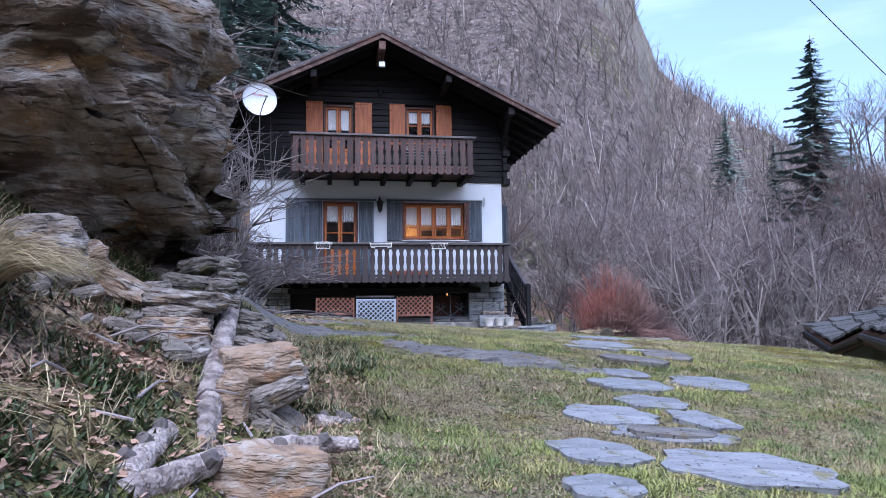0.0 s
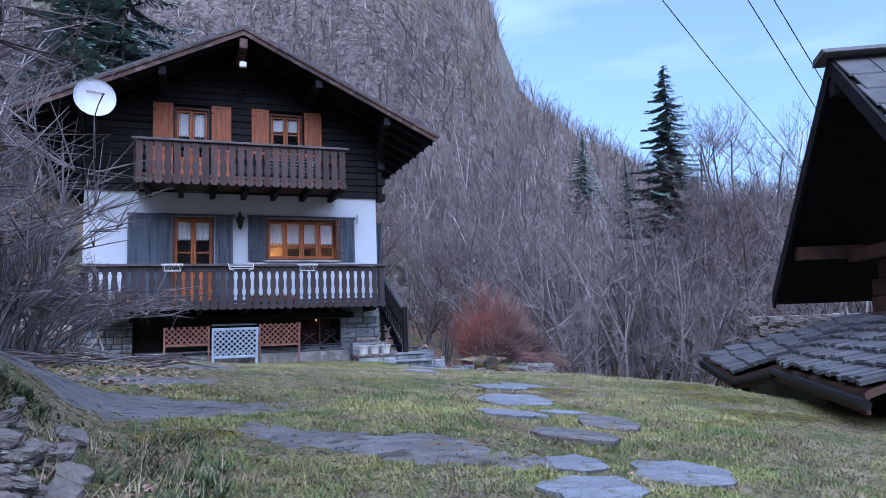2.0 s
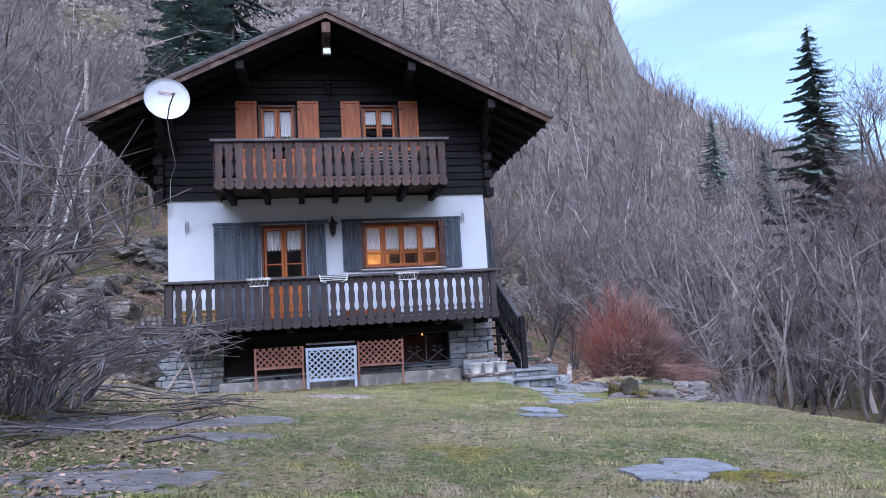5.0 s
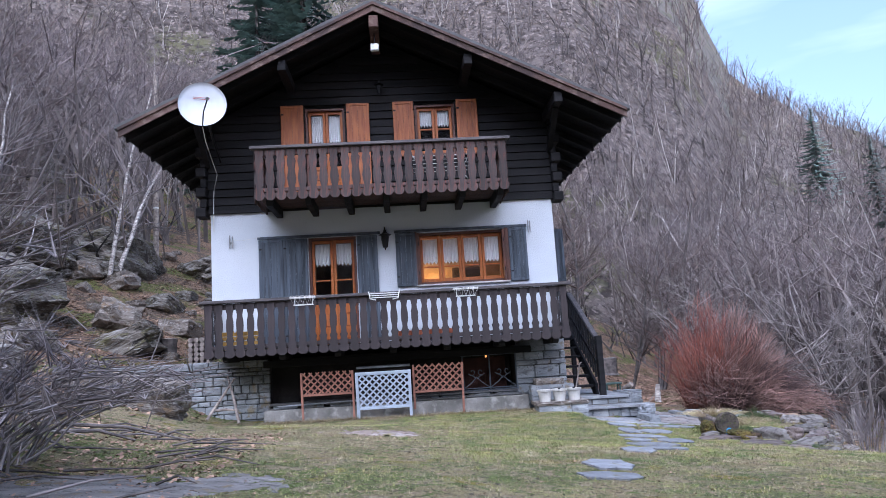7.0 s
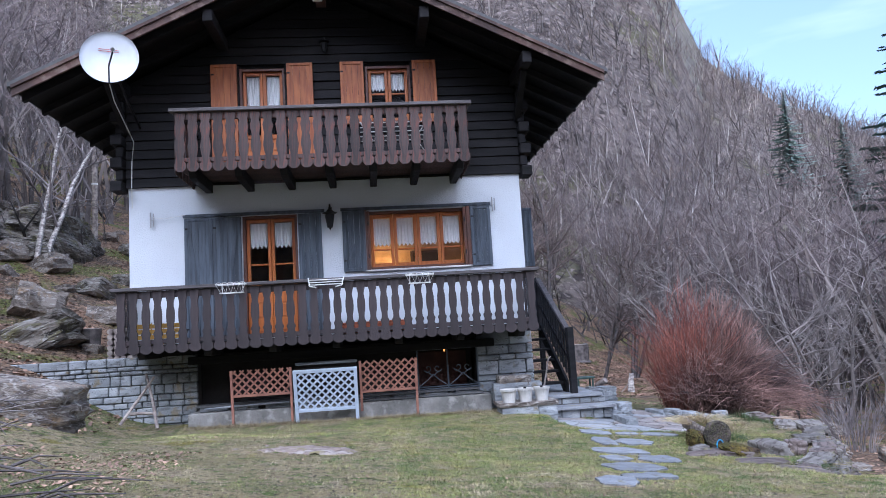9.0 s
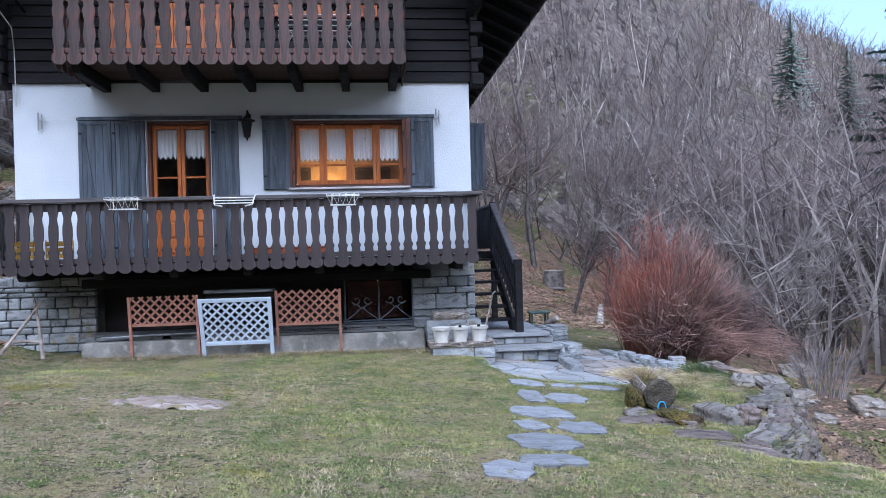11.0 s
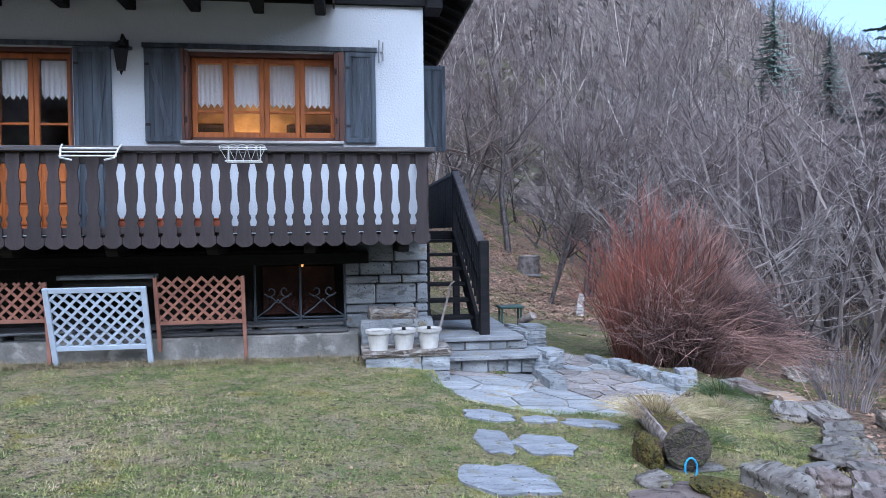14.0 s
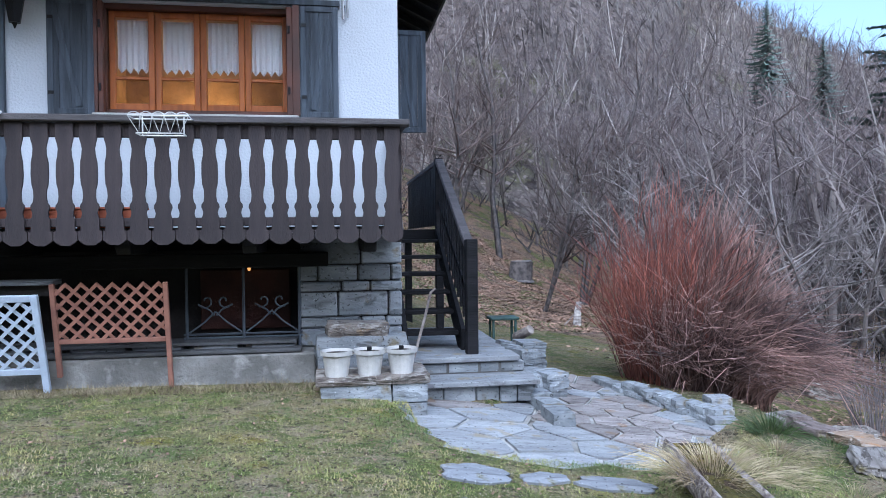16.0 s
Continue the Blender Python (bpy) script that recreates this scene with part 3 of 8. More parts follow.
def pierced(x0, x1, z0, z1, y0, y1, holes):
    """A wall with rectangular openings that go through it."""
    g = Geo()
    xs = sorted({x0, x1, *[h[0] for h in holes], *[h[1] for h in holes]})
    for a, b in zip(xs, xs[1:]):
        z = z0
        for h in sorted([h for h in holes if h[0] < (a + b) / 2 < h[1]], key=lambda h: h[2]):
            if h[2] > z:
                g.box(a, b, y0, y1, z, h[2])
            z = h[3]
        g.box(a, b, y0, y1, z, z1)
    return g


part("wall_south", pierced(0, W, FLOOR1 - 0.05, SPLIT, 0, 0.35, [DOOR1, WIN1]), M_PLASTER, kind="structure")
part("wall_east", pierced(0.35, DEPTH, FLOOR1 - 0.05, SPLIT, -0.175, 0.175, []), M_PLASTER, kind="structure", m=Matrix.Translation((W - 0.175, 0, 0)) @ Matrix.Rotation(math.pi / 2, 4, "Z"))
part("wall_west", Geo().box(0, 0.35, 0.35, DEPTH, FLOOR1 - 0.05, SPLIT), M_PLASTER, kind="structure")
part("wall_north", Geo().box(0.35, W - 0.35, DEPTH - 0.35, DEPTH, FLOOR1 - 0.05, SPLIT), M_PLASTER, kind="structure")
part("floor", Geo().box(0.3, W - 0.3, 0.3, DEPTH - 0.3, FLOOR1 - 0.2, FLOOR1), M_BROWN, kind="structure")
part("ceiling", Geo().box(0.36, W - 0.36, 0.36, DEPTH - 0.36, 3.7, 3.95), M_INSIDE, kind="structure")
part("partition_wall", Geo().box(0.36, W - 0.36, 3.2, 3.3, FLOOR1, 3.69), M_INSIDE, kind="structure")
part("partition_wall", Geo().box(3.3, 3.4, 0.36, 3.19, FLOOR1, 3.69), M_INSIDE, kind="structure")
part("floor_upper", Geo().box(0.3, W - 0.3, 0.2, DEPTH - 0.3, SPLIT, FLOOR2), M_BROWN, kind="structure")


def gable(x):
    """Height of the wall's head under the roof."""
    return 7.58 - abs(x - 3.4) * 0.497


upper_wall = tagged(new("wall_south_upper"), kind="structure", category="wall")
upper_wall["label"] = "black-stained wooden plank gable wall above white plaster"
backing = Geo()
for a, b, zt in ((0, DOOR2[0], None), (DOOR2[0], DOOR2[1], DOOR2[3]), (DOOR2[1], WIN2[0], None), (WIN2[0], WIN2[1], WIN2[3]), (WIN2[1], W, None)):
    bits = [a, 3.4, b] if a < 3.4 < b else [a, b]
    for p, q in zip(bits, bits[1:]):
        z0 = zt or SPLIT
        backing.prism([(p, 0.03, z0), (q, 0.03, z0), (q, 0.03, gable(q)), (p, 0.03, gable(p))], (0, 0.16, 0))
backing.box(WIN2[0], WIN2[1], 0.03, 0.19, SPLIT, WIN2[2])
part("backing", backing, M_TIMBER, upper_wall)
rows = []
z = SPLIT
while z < 7.45:
    z2 = z + 0.165
    half = (7.58 - z2) / 0.497
    x0, x1 = max(-0.03, 3.4 - half), min(W + 0.03, 3.4 + half)
    spans = [(x0, x1)]
    for h in (DOOR2, WIN2):
        if z2 > h[2] + 0.02 and z < h[3] - 0.02:
            spans = [s for a, b in spans for s in ((a, min(b, h[0])), (max(a, h[1]), b)) if s[1] - s[0] > 0.03]
    for a, b in spans:
        k = 0.012 * random.random()
        rows.append(Geo().hexa([(a, -0.045 - k, z + 0.004), (b, -0.045 - k, z + 0.004), (b, 0.028, z + 0.004), (a, 0.028, z + 0.004), (a, -0.02 - k, z2 - 0.004), (b, -0.02 - k, z2 - 0.004), (b, 0.028, z2 - 0.004), (a, 0.028, z2 - 0.004)]))
    z = z2
for g in rows:
    part("plank", g, M_TIMBER, upper_wall)
for side, x0, x1 in (("east", W - 0.16, W), ("west", 0, 0.16)):
    w = tagged(new("wall_%s_upper" % side), "black-stained plank side wall under the eaves", "wall", kind="structure")
    for i in range(12):
        part("plank", Geo().box(x0 - 0.01 * (i % 2), x1 + 0.01 * (i % 2), 0.2, DEPTH, SPLIT + i * 0.165 + 0.003, SPLIT + i * 0.165 + 0.162), M_TIMBER, w)
part("wall_north_upper", Geo().prism([(0, 0, SPLIT), (W, 0, SPLIT), (W, 0, gable(W)), (3.4, 0, gable(3.4)), (0, 0, gable(0))], (0, -0.16, 0)), M_TIMBER, kind="structure", m=Matrix.Translation((0, DEPTH, 0)))
corner = Geo()
for x in (W + 0.02, -0.16):
    c = thing("corner_joint", "dark projecting log ends at the corner of the timber storey", "log ends", "corner joints", m=Matrix.Translation((x, 0, 0)))
    for i in range(10):
        e = 0.0 if i % 2 else 0.07
        part("log_end", Geo().box(0.0 + (0 if x > 0 else -e), 0.12 + (e if x > 0 else 0), -0.16 - e, 0.10, SPLIT - 0.08 + i * 0.20, SPLIT + 0.10 + i * 0.20), M_TIMBER, c, bevel=0.012)


# roof
def roof_z(x):
    return 7.80 - abs(x - 3.4) * 0.487


ROOF_Y0, ROOF_Y1, REACH = -1.3, 9.2, 4.68
roof = tagged(new("roof"), "dark timber gable roof with slate covering", "roof", kind="structure")
for s in (-1, 1):
    ex = 3.4 + s * REACH
    part("boarding", Geo().prism([(3.4, 0, roof_z(3.4) - 0.16), (ex, 0, roof_z(ex) - 0.16), (ex, 0, roof_z(ex) - 0.10), (3.4, 0, roof_z(3.4) - 0.10)], (0, ROOF_Y1 - ROOF_Y0, 0)), M_TIMBER, roof, m=Matrix.Translation((0, ROOF_Y0 + 0.02, 0)))
    ex2 = 3.4 + s * (REACH + 0.06)
    part("slate_cover", Geo().prism([(3.4, 0, roof_z(3.4) - 0.098), (ex2, 0, roof_z(ex2) - 0.098), (ex2, 0, roof_z(ex2) - 0.03), (3.4, 0, roof_z(3.4) - 0.03)], (0, ROOF_Y1 - ROOF_Y0 + 0.08, 0)), M_SLATE, roof, m=Matrix.Translation((0, ROOF_Y0 - 0.05, 0)))
    a, b = (3.4, ROOF_Y0 - 0.02, roof_z(3.4) - 0.19), (ex, ROOF_Y0 - 0.02, roof_z(ex) - 0.19)
    part("verge_board", Geo().prism([(3.4, -1.335, roof_z(3.4) - 0.27), (ex, -1.335, roof_z(ex) - 0.27), (ex, -1.335, roof_z(ex) - 0.11), (3.4, -1.335, roof_z(3.4) - 0.11)], (0, 0.035, 0)), M_VERGE, roof, "weathered red-brown verge board")
    part("verge_strip", Geo().prism([(3.4, -1.365, roof_z(3.4) - 0.15), (ex, -1.365, roof_z(ex) - 0.15), (ex, -1.365, roof_z(ex) - 0.095), (3.4, -1.365, roof_z(3.4) - 0.095)], (0, 0.028, 0)), M_VERGE, roof, "weathered red-brown verge board")
    for i in range(16):
        y = -1.1 + i * 0.66
        part("rafter", Geo().prism([(3.4 + s * 0.1, y, roof_z(3.5) - 0.30), (ex - s * 0.05, y, roof_z(ex) - 0.28), (ex - s * 0.05, y, roof_z(ex) - 0.162), (3.4 + s * 0.1, y, roof_z(3.5) - 0.162)], (0, 0.09, 0)), M_TIMBER, roof)
    for d in (3.42, 1.75):
        x = 3.4 + s * d
        part("purlin", Geo().box(x - 0.08, x + 0.08, -1.25, 0.0, roof_z(x) - 0.50, roof_z(x) - 0.30), M_TIMBER, roof, bevel=0.01)
part("ridge_beam", Geo().box(3.31, 3.49, -1.30, 0.0, 7.22, 7.46), M_VERGE, roof, "weathered brown ridge beam end", bevel=0.012)
for s in (-1, 1):
    x = 3.4 + s * 3.42
    part("strut", Geo().beam((x, -0.06, 5.0), (x, -0.95, 5.62), 0.1, 0.1), M_TIMBER, roof)

chimney = thing("chimney", "small grey chimney with two stacked slab caps", "chimney", m=Matrix.Translation((0.6, 5.5, 6.2)))
part("stack", Geo().box(-0.25, 0.25, -0.25, 0.25, 0, 1.05), M_STONE, chimney)
for k in range(4):
    part("cap_leg", Geo().box(-0.25 + 0.42 * (k % 2), -0.17 + 0.42 * (k % 2), -0.25 + 0.42 * (k // 2), -0.17 + 0.42 * (k // 2), 1.05, 1.15), M_STONE, chimney)
part("cap_slab", Geo().box(-0.36, 0.36, -0.36, 0.36, 1.15, 1.2), M_STONE, chimney, bevel=0.01)
part("cap_slab", Geo().box(-0.32, 0.32, -0.32, 0.32, 1.26, 1.31), M_STONE, chimney, bevel=0.01)
part("cap_block", Geo().box(-0.15, 0.15, -0.15, 0.15, 1.2, 1.26), M_STONE, chimney)


# windows, doors, shutters
def lace(name, x0, x1, z0, z1, y, mat, parent, label=""):
    """A lace half curtain with soft folds and a pointed hem."""
    n, m, g = 48, 10, Geo()
    vs = []
    for j in range(m + 1):
        for i in range(n + 1):
            u, v = i / n, j / m
            hem = 0.055 * abs(((u * 4) % 1) - 0.5) * 2 + 0.006 * (i % 2)
            zz = z1 + (z0 + hem - z1) * v
            vs.append((x0 + (x1 - x0) * u, y + 0.012 * math.sin(u * 34) * (0.4 + 0.6 * v), zz))
    fs = [(j * (n + 1) + i, j * (n + 1) + i + 1, (j + 1) * (n + 1) + i + 1, (j + 1) * (n + 1) + i) for j in range(m) for i in range(n)]
    return part(name, g.add(vs, fs), mat, parent, label, smooth=True)


def casement(parent, x0, x1, z0, z1, bar, sash="casement", panel_top=None, hem=None, y=0.13):
    """One glazed leaf: stiles, rails, bar, pane, lace; with lower wooden panels for a door."""
    leaf = part(sash, Geo().box(x0, x0 + 0.055, y, y + 0.05, z0, z1).box(x1 - 0.055, x1, y, y + 0.05, z0, z1).box(x0 + 0.055, x1 - 0.055, y, y + 0.05, z1 - 0.06, z1).box(x0 + 0.055, x1 - 0.055, y, y + 0.05, z0, z0 + 0.07), M_ORANGE, parent, "orange-brown varnished wooden leaf", bevel=0.006)
    low = z0 + 0.07
    if panel_top:
        part("panel", Geo().box(x0 + 0.055, x1 - 0.055, y + 0.015, y + 0.035, z0 + 0.07, panel_top), M_ORANGE, leaf)
        for k in range(3):
            h = (panel_top - z0 - 0.1) / 3
            part("raised_field", Geo().box(x0 + 0.085, x1 - 0.085, y - 0.002, y + 0.0145, z0 + 0.10 + k * h, z0 + 0.07 + (k + 1) * h), M_ORANGE, leaf, bevel=0.01)
        part("lock_rail", Geo().box(x0 + 0.055, x1 - 0.055, y, y + 0.05, panel_top, panel_top + 0.08), M_ORANGE, leaf, bevel=0.006)
        low = panel_top + 0.08
    part("glazing_bar", Geo().box(x0 + 0.055, x1 - 0.055, y + 0.005, y + 0.045, bar - 0.015, bar + 0.015), M_ORANGE, leaf, bevel=0.004)
    pane = part("pane", Geo().box(x0 + 0.05, x1 - 0.05, y + 0.022, y + 0.027, low, z1 - 0.055), M_GLASS, leaf, "clear window glass")
    pane.visible_shadow = False
    if hem:
        lace("lace_curtain", x0 + 0.058, x1 - 0.058, hem, z1 - 0.065, y + 0.075, M_LACE, leaf, "white lace curtain with a pointed hem")
    return leaf


def frame_of(parent, o, y0=0.06, y1=0.2, t=0.05, sill=True):
    x0, x1, z0, z1 = o
    g = Geo().box(x0, x0 + t, y0, y1, z0, z1).box(x1 - t, x1, y0, y1, z0, z1).box(x0 + t, x1 - t, y0, y1, z1 - t, z1)
    if sill:
        g.box(x0 + t, x1 - t, y0, y1, z0, z0 + t)
    return part("window_frame" if sill else "door_frame", g, M_ORANGE_DARK, parent, "red-brown wooden frame", bevel=0.005)


win = tagged(new("window_1"), "wide four-leaf wooden window with white lace curtains over the balcony", "window", kind="structure")
frame_of(win, WIN1)
for k in range(4):
    a = WIN1[0] + 0.05 + k * (WIN1[1] - WIN1[0] - 0.1) / 4
    casement(win, a + 0.003, a + (WIN1[1] - WIN1[0] - 0.1) / 4 - 0.003, WIN1[2] + 0.05, WIN1[3] - 0.05, 2.78, hem=2.83)
part("window_sill", Geo().box(3.98, 5.84, -0.06, 0.06, 2.385, 2.418), M_SILL, win, "pale stone window sill", bevel=0.006)
part("window_casing", Geo().box(3.985, 4.03, -0.04, 0.06, 2.42, 3.473).box(5.79, 5.855, -0.04, 0.06, 2.42, 3.473), M_ORANGE_DARK, win, "dark red-brown outer casing")
part("inner_shutter_edge", Geo().box(5.73, 5.789, -0.03, 0.055, 2.425, 3.455).box(4.031, 4.075, -0.03, 0.055, 2.425, 3.455), M_ORANGE_DARK, win, "dark red-brown shutter folded into the reveal", bevel=0.006)
for x in (5.755, 4.05):
    for z in (2.62, 3.2):
        part("pintle", Geo().tube([(x, -0.045, z), (x, -0.045, z + 0.07)], 0.011, 6), M_IRON, win, "black iron pintle")
door = tagged(new("door_1"), "varnished orange French door with lace curtains and panelled lower half", "door", kind="structure")
frame_of(door, DOOR1, sill=False)
for k in range(2):
    a = DOOR1[0] + 0.05 + k * 0.42
    casement(door, a + 0.003, a + 0.417, DOOR1[2] + 0.02, DOOR1[3] - 0.05, 2.62, "door_leaf", 2.2, 2.9)
win = tagged(new("window_2"), "small two-leaf upper window with short lace curtains", "window", kind="structure")
frame_of(win, WIN2, 0.03, 0.17)
for k in range(2):
    a = WIN2[0] + 0.05 + k * 0.36
    casement(win, a + 0.003, a + 0.357, WIN2[2] + 0.05, WIN2[3] - 0.05, 5.62, hem=5.68, y=0.09)
door = tagged(new("door_2"), "upper French door with blue-white lace curtains behind the balcony rail", "door", kind="structure")
frame_of(door, DOOR2, 0.03, 0.17, sill=False)
for k in range(2):
    a = DOOR2[0] + 0.05 + k * 0.35
    casement(door, a + 0.003, a + 0.347, DOOR2[2] + 0.02, DOOR2[3] - 0.05, 5.3, "door_leaf", 4.85, 5.42, y=0.09)
part("lintel_board", Geo().box(0.90, 3.30, -0.05, -0.003, 3.475, 3.525), M_BLUEGREY, label="dark grey-blue board over the door", kind="structure")
part("lintel_board", Geo().box(3.58, 6.24, -0.05, -0.003, 3.475, 3.525), M_BLUEGREY, label="dark grey-blue board over the window", kind="structure")


def shutter(x0, x1, z0, z1, mat, label, group, flip=False, y=-0.05, m=None):
    s = thing("shutter", label, "shutter", group, m=m)
    w = x1 - x0
    n = 4
    for k in range(n):
        part("board", Geo().box(x0 + k * w / n + 0.002, x0 + (k + 1) * w / n - 0.002, y + 0.012, y + 0.032, z0 + 0.01, z1 - 0.01), mat, s)
    t = 0.055
    part("shutter_frame", Geo().box(x0, x0 + t, y, y + 0.045, z0, z1).box(x1 - t, x1, y, y + 0.045, z0, z1).box(x0 + t, x1 - t, y, y + 0.045, z1 - t, z1).box(x0 + t, x1 - t, y, y + 0.045, z0, z0 + t), mat, s, bevel=0.005)
    a, b = (x0 + t, x1 - t) if not flip else (x1 - t, x0 + t)
    part("brace", Geo().beam((a, y + 0.006, z1 - t - 0.02), ((a + b) / 2 + (b - a) * 0.25, y + 0.006, z0 + t + 0.02), 0.014, 0.05, up=(1, 0, 0)), mat, s)
    for zz in (z0 + 0.18, z1 - 0.2):
        part("hinge", Geo().box(x0 + 0.01, x0 + 0.06, y - 0.006, y - 0.001, zz, zz + 0.03), M_IRON, s, "black iron hinge")
    return s


GREY_S = "weathered grey-blue braced shutter beside the window, open on the plaster"
for a, b, f in ((0.92, 1.39, False), (1.395, 1.87, True), (2.84, 3.24, True)):
    shutter(a, b, FLOOR1 + 0.02, 3.46, M_BLUEGREY, "weathered grey-blue wooden shutter beside the door, open on the plaster", "door shutters", f)
for a, b, f in ((3.60, 4.0, False), (5.86, 6.22, True)):
    shutter(a, b, 2.40, 3.465, M_BLUEGREY, GREY_S, "window shutters", f)
ORANGE_S = "orange-brown varnished shutter with a diagonal brace, open on black planks"
for a, b, f in ((1.43, 1.88, False), (2.74, 3.2, True)):
    shutter(a, b, FLOOR2 + 0.02, 6.17, M_SHUTTER, ORANGE_S, "upper door shutters", f, y=-0.11)
for a, b, f in ((3.68, 4.1, False), (4.97, 5.4, True)):
    shutter(a, b, 5.02, 6.17, M_SHUTTER, ORANGE_S, "upper window shutters", f, y=-0.11)
shutter(6.9, 7.28, 2.42, 3.56, M_BLUEGREY, "weathered grey side shutter standing open square to the wall", "side shutters", m=Matrix.Translation((-0.08, 1.0, 0)))


# balconies
def slat_outline(h, wide, kind):
    """Half widths against height for a carved balcony board."""
    if kind == 0:
        prof = [(0, 0.35), (0.025, 0.75), (0.045, 0.97), (0.115, 0.97), (0.12, 0.75), (0.215, 0.75), (0.235, 0.66), (0.262, 0.61), (0.29, 0.68), (0.305, 0.76), (0.33, 0.74), (0.355, 0.56), (0.40, 0.50), (0.455, 0.53), (0.50, 0.65), (0.58, 0.70), (0.68, 0.67), (0.735, 0.55), (0.79, 0.51), (0.835, 0.60), (0.87, 0.70), (1.0, 0.70)]
    else:
        prof = [(0, 0.42), (0.03, 0.76), (0.06, 0.95), (0.13, 0.95), (0.16, 0.66), (0.20, 0.74), (0.25, 0.56), (0.33, 0.74), (0.42, 0.84), (0.52, 0.70), (0.60, 0.60), (0.68, 0.74), (0.76, 0.84), (0.84, 0.62), (0.90, 0.80), (1.0, 0.80)]
    pts = [(w * wide / 2, z * h) for z, w in prof]
    return pts + [(-x, z) for x, z in pts[::-1]]


def balcony(name, label, x0, x1, y0, ztop, zbot, floor, pitch, kind, mat, lean_y=0.0):
    b = thing(name, label, "balcony")
    n = round((x1 - x0) / pitch)
    pitch = (x1 - x0) / n
    h = ztop - 0.065 - zbot
    g = Geo().prism([(x, 0, z) for x, z in slat_outline(h, pitch, kind)], (0, 0.022, 0))
    me = g.mesh("slat")
    for i in range(n):
        part("slat", me, mat, b, m=pose(x0 + (i + 0.5) * pitch, y0 + 0.004 * random.random(), zbot + 0.006 * random.random(), 0, random.uniform(-0.4, 0.4), 0))
    ns = int((-y0 - 0.1) / pitch)
    for xx in (x0 - 0.004, x1 + 0.004):
        for i in range(ns):
            part("slat", me, mat, b, m=pose(xx, y0 + 0.12 + (i + 0.5) * (-y0 - 0.12) / ns, zbot, 0, 0, 90))
    part("handrail", Geo().box(x0 - 0.06, x1 + 0.06, y0 - 0.045, y0 + 0.085, ztop - 0.055, ztop), M_RAIL, b, "grey weathered timber handrail", bevel=0.008)
    for xx in (x0 + 0.02, x1 - 0.02):
        part("handrail", Geo().box(xx - 0.06, xx + 0.06, y0 + 0.087, -0.06, ztop - 0.055, ztop), M_RAIL, b, "grey weathered timber handrail", bevel=0.008)
    part("rail_beam", Geo().box(x0 + 0.025, x1 - 0.025, y0 + 0.03, y0 + 0.075, ztop - 0.17, ztop - 0.06), mat, b, bevel=0.006)
    part("rail_beam", Geo().box(x0 + 0.025, x1 - 0.025, y0 + 0.03, y0 + 0.075, floor - 0.02, floor + 0.05), mat, b, bevel=0.006)
    for i in range(7):
        part("floor_board", Geo().box(x0 + 0.03, x1 - 0.03, y0 + 0.08 + i * (-y0 - 0.1) / 7, y0 + 0.075 + (i + 1) * (-y0 - 0.1) / 7, floor - 0.07, floor - 0.03), mat, b)
    for xx in (x0 + 0.06, x1 - 0.06):
        part("post", Geo().box(xx - 0.04, xx + 0.04, y0 + 0.08, y0 + 0.16, floor - 0.03, ztop - 0.056), mat, b, bevel=0.006)
    return b


b1 = balcony("balcony", "dark brown carved-board balcony along the white storey", 0.1, 6.74, -1.0, 2.235, 1.2, 1.37, 0.187, 0, M_BROWN)
for i in range(7):
    x = 0.4 + i * 1.0
    part("joist", Geo().prism([(x, -0.9, 1.18), (x, -0.84, 1.12), (x, 0.0, 1.12), (x, 0.0, 1.298), (x, -0.9, 1.298)], (0.12, 0, 0)), M_TIMBER, b1, bevel=0.01)
b2 = balcony("balcony", "weathered grey-brown carved-board upper balcony under the gable", 1.12, 5.75, -1.36, 4.965, 3.96, 4.14, 0.193, 1, M_BROWN2)
for i in range(7):
    x = 1.3 + i * 0.705
    part("joist", Geo().prism([(x, -1.24, 4.02), (x, -1.16, 3.90), (x, -1.0, 3.88), (x, -0.05, 3.88), (x, -0.05, 4.068), (x, -1.24, 4.068)], (0.12, 0, 0)), M_TIMBER, b2, bevel=0.01)


def wire_planter(x, w, y, z, label):
    """A white wire basket for a flower box, hooked on the rail."""
    p = thing("wire_planter", label, "planter basket", "wire planters on the rail", m=Matrix.Translation((x, y, z)))
    hw, r = w / 2, 0.006
    part("rim", Geo().tube([(-hw, 0, 0), (-hw, -0.17, 0), (hw, -0.17, 0), (hw, 0, 0), (-hw, 0, 0)], r, 5), M_WIRE, p)
    part("base_ring", Geo().tube([(-hw + 0.05, 0, -0.13), (-hw + 0.05, -0.13, -0.13), (hw - 0.05, -0.13, -0.13), (hw - 0.05, 0, -0.13), (-hw + 0.05, 0, -0.13)], r, 5), M_WIRE, p)
    n = 5
    for i in range(n):
        a, b = -hw + i * 2 * hw / n, -hw + (i + 1) * 2 * hw / n
        part("wire", Geo().tube([(a, -0.17, 0), ((a + b) / 2 * 0.85, -0.13, -0.13), (b, -0.17, 0)], r * 0.7, 4), M_WIRE, p)
        part("wire_loop", Geo().tube([(a, -0.17, 0)] + [(a + (b - a) * (0.5 - 0.5 * math.cos(q)), -0.17, 0.03 * math.sin(q)) for q in (0.6, 1.2, 1.9, 2.5)] + [(b, -0.17, 0)], r * 0.7, 4), M_WIRE, p)
    for s in (-1, 1):
        part("hook", Geo().tube([(s * hw * 0.7, 0, -0.13), (s * hw * 0.7, 0.0, 0.03), (s * hw * 0.7, 0.12, 0.035)], r, 5), M_WIRE, p)
    return p


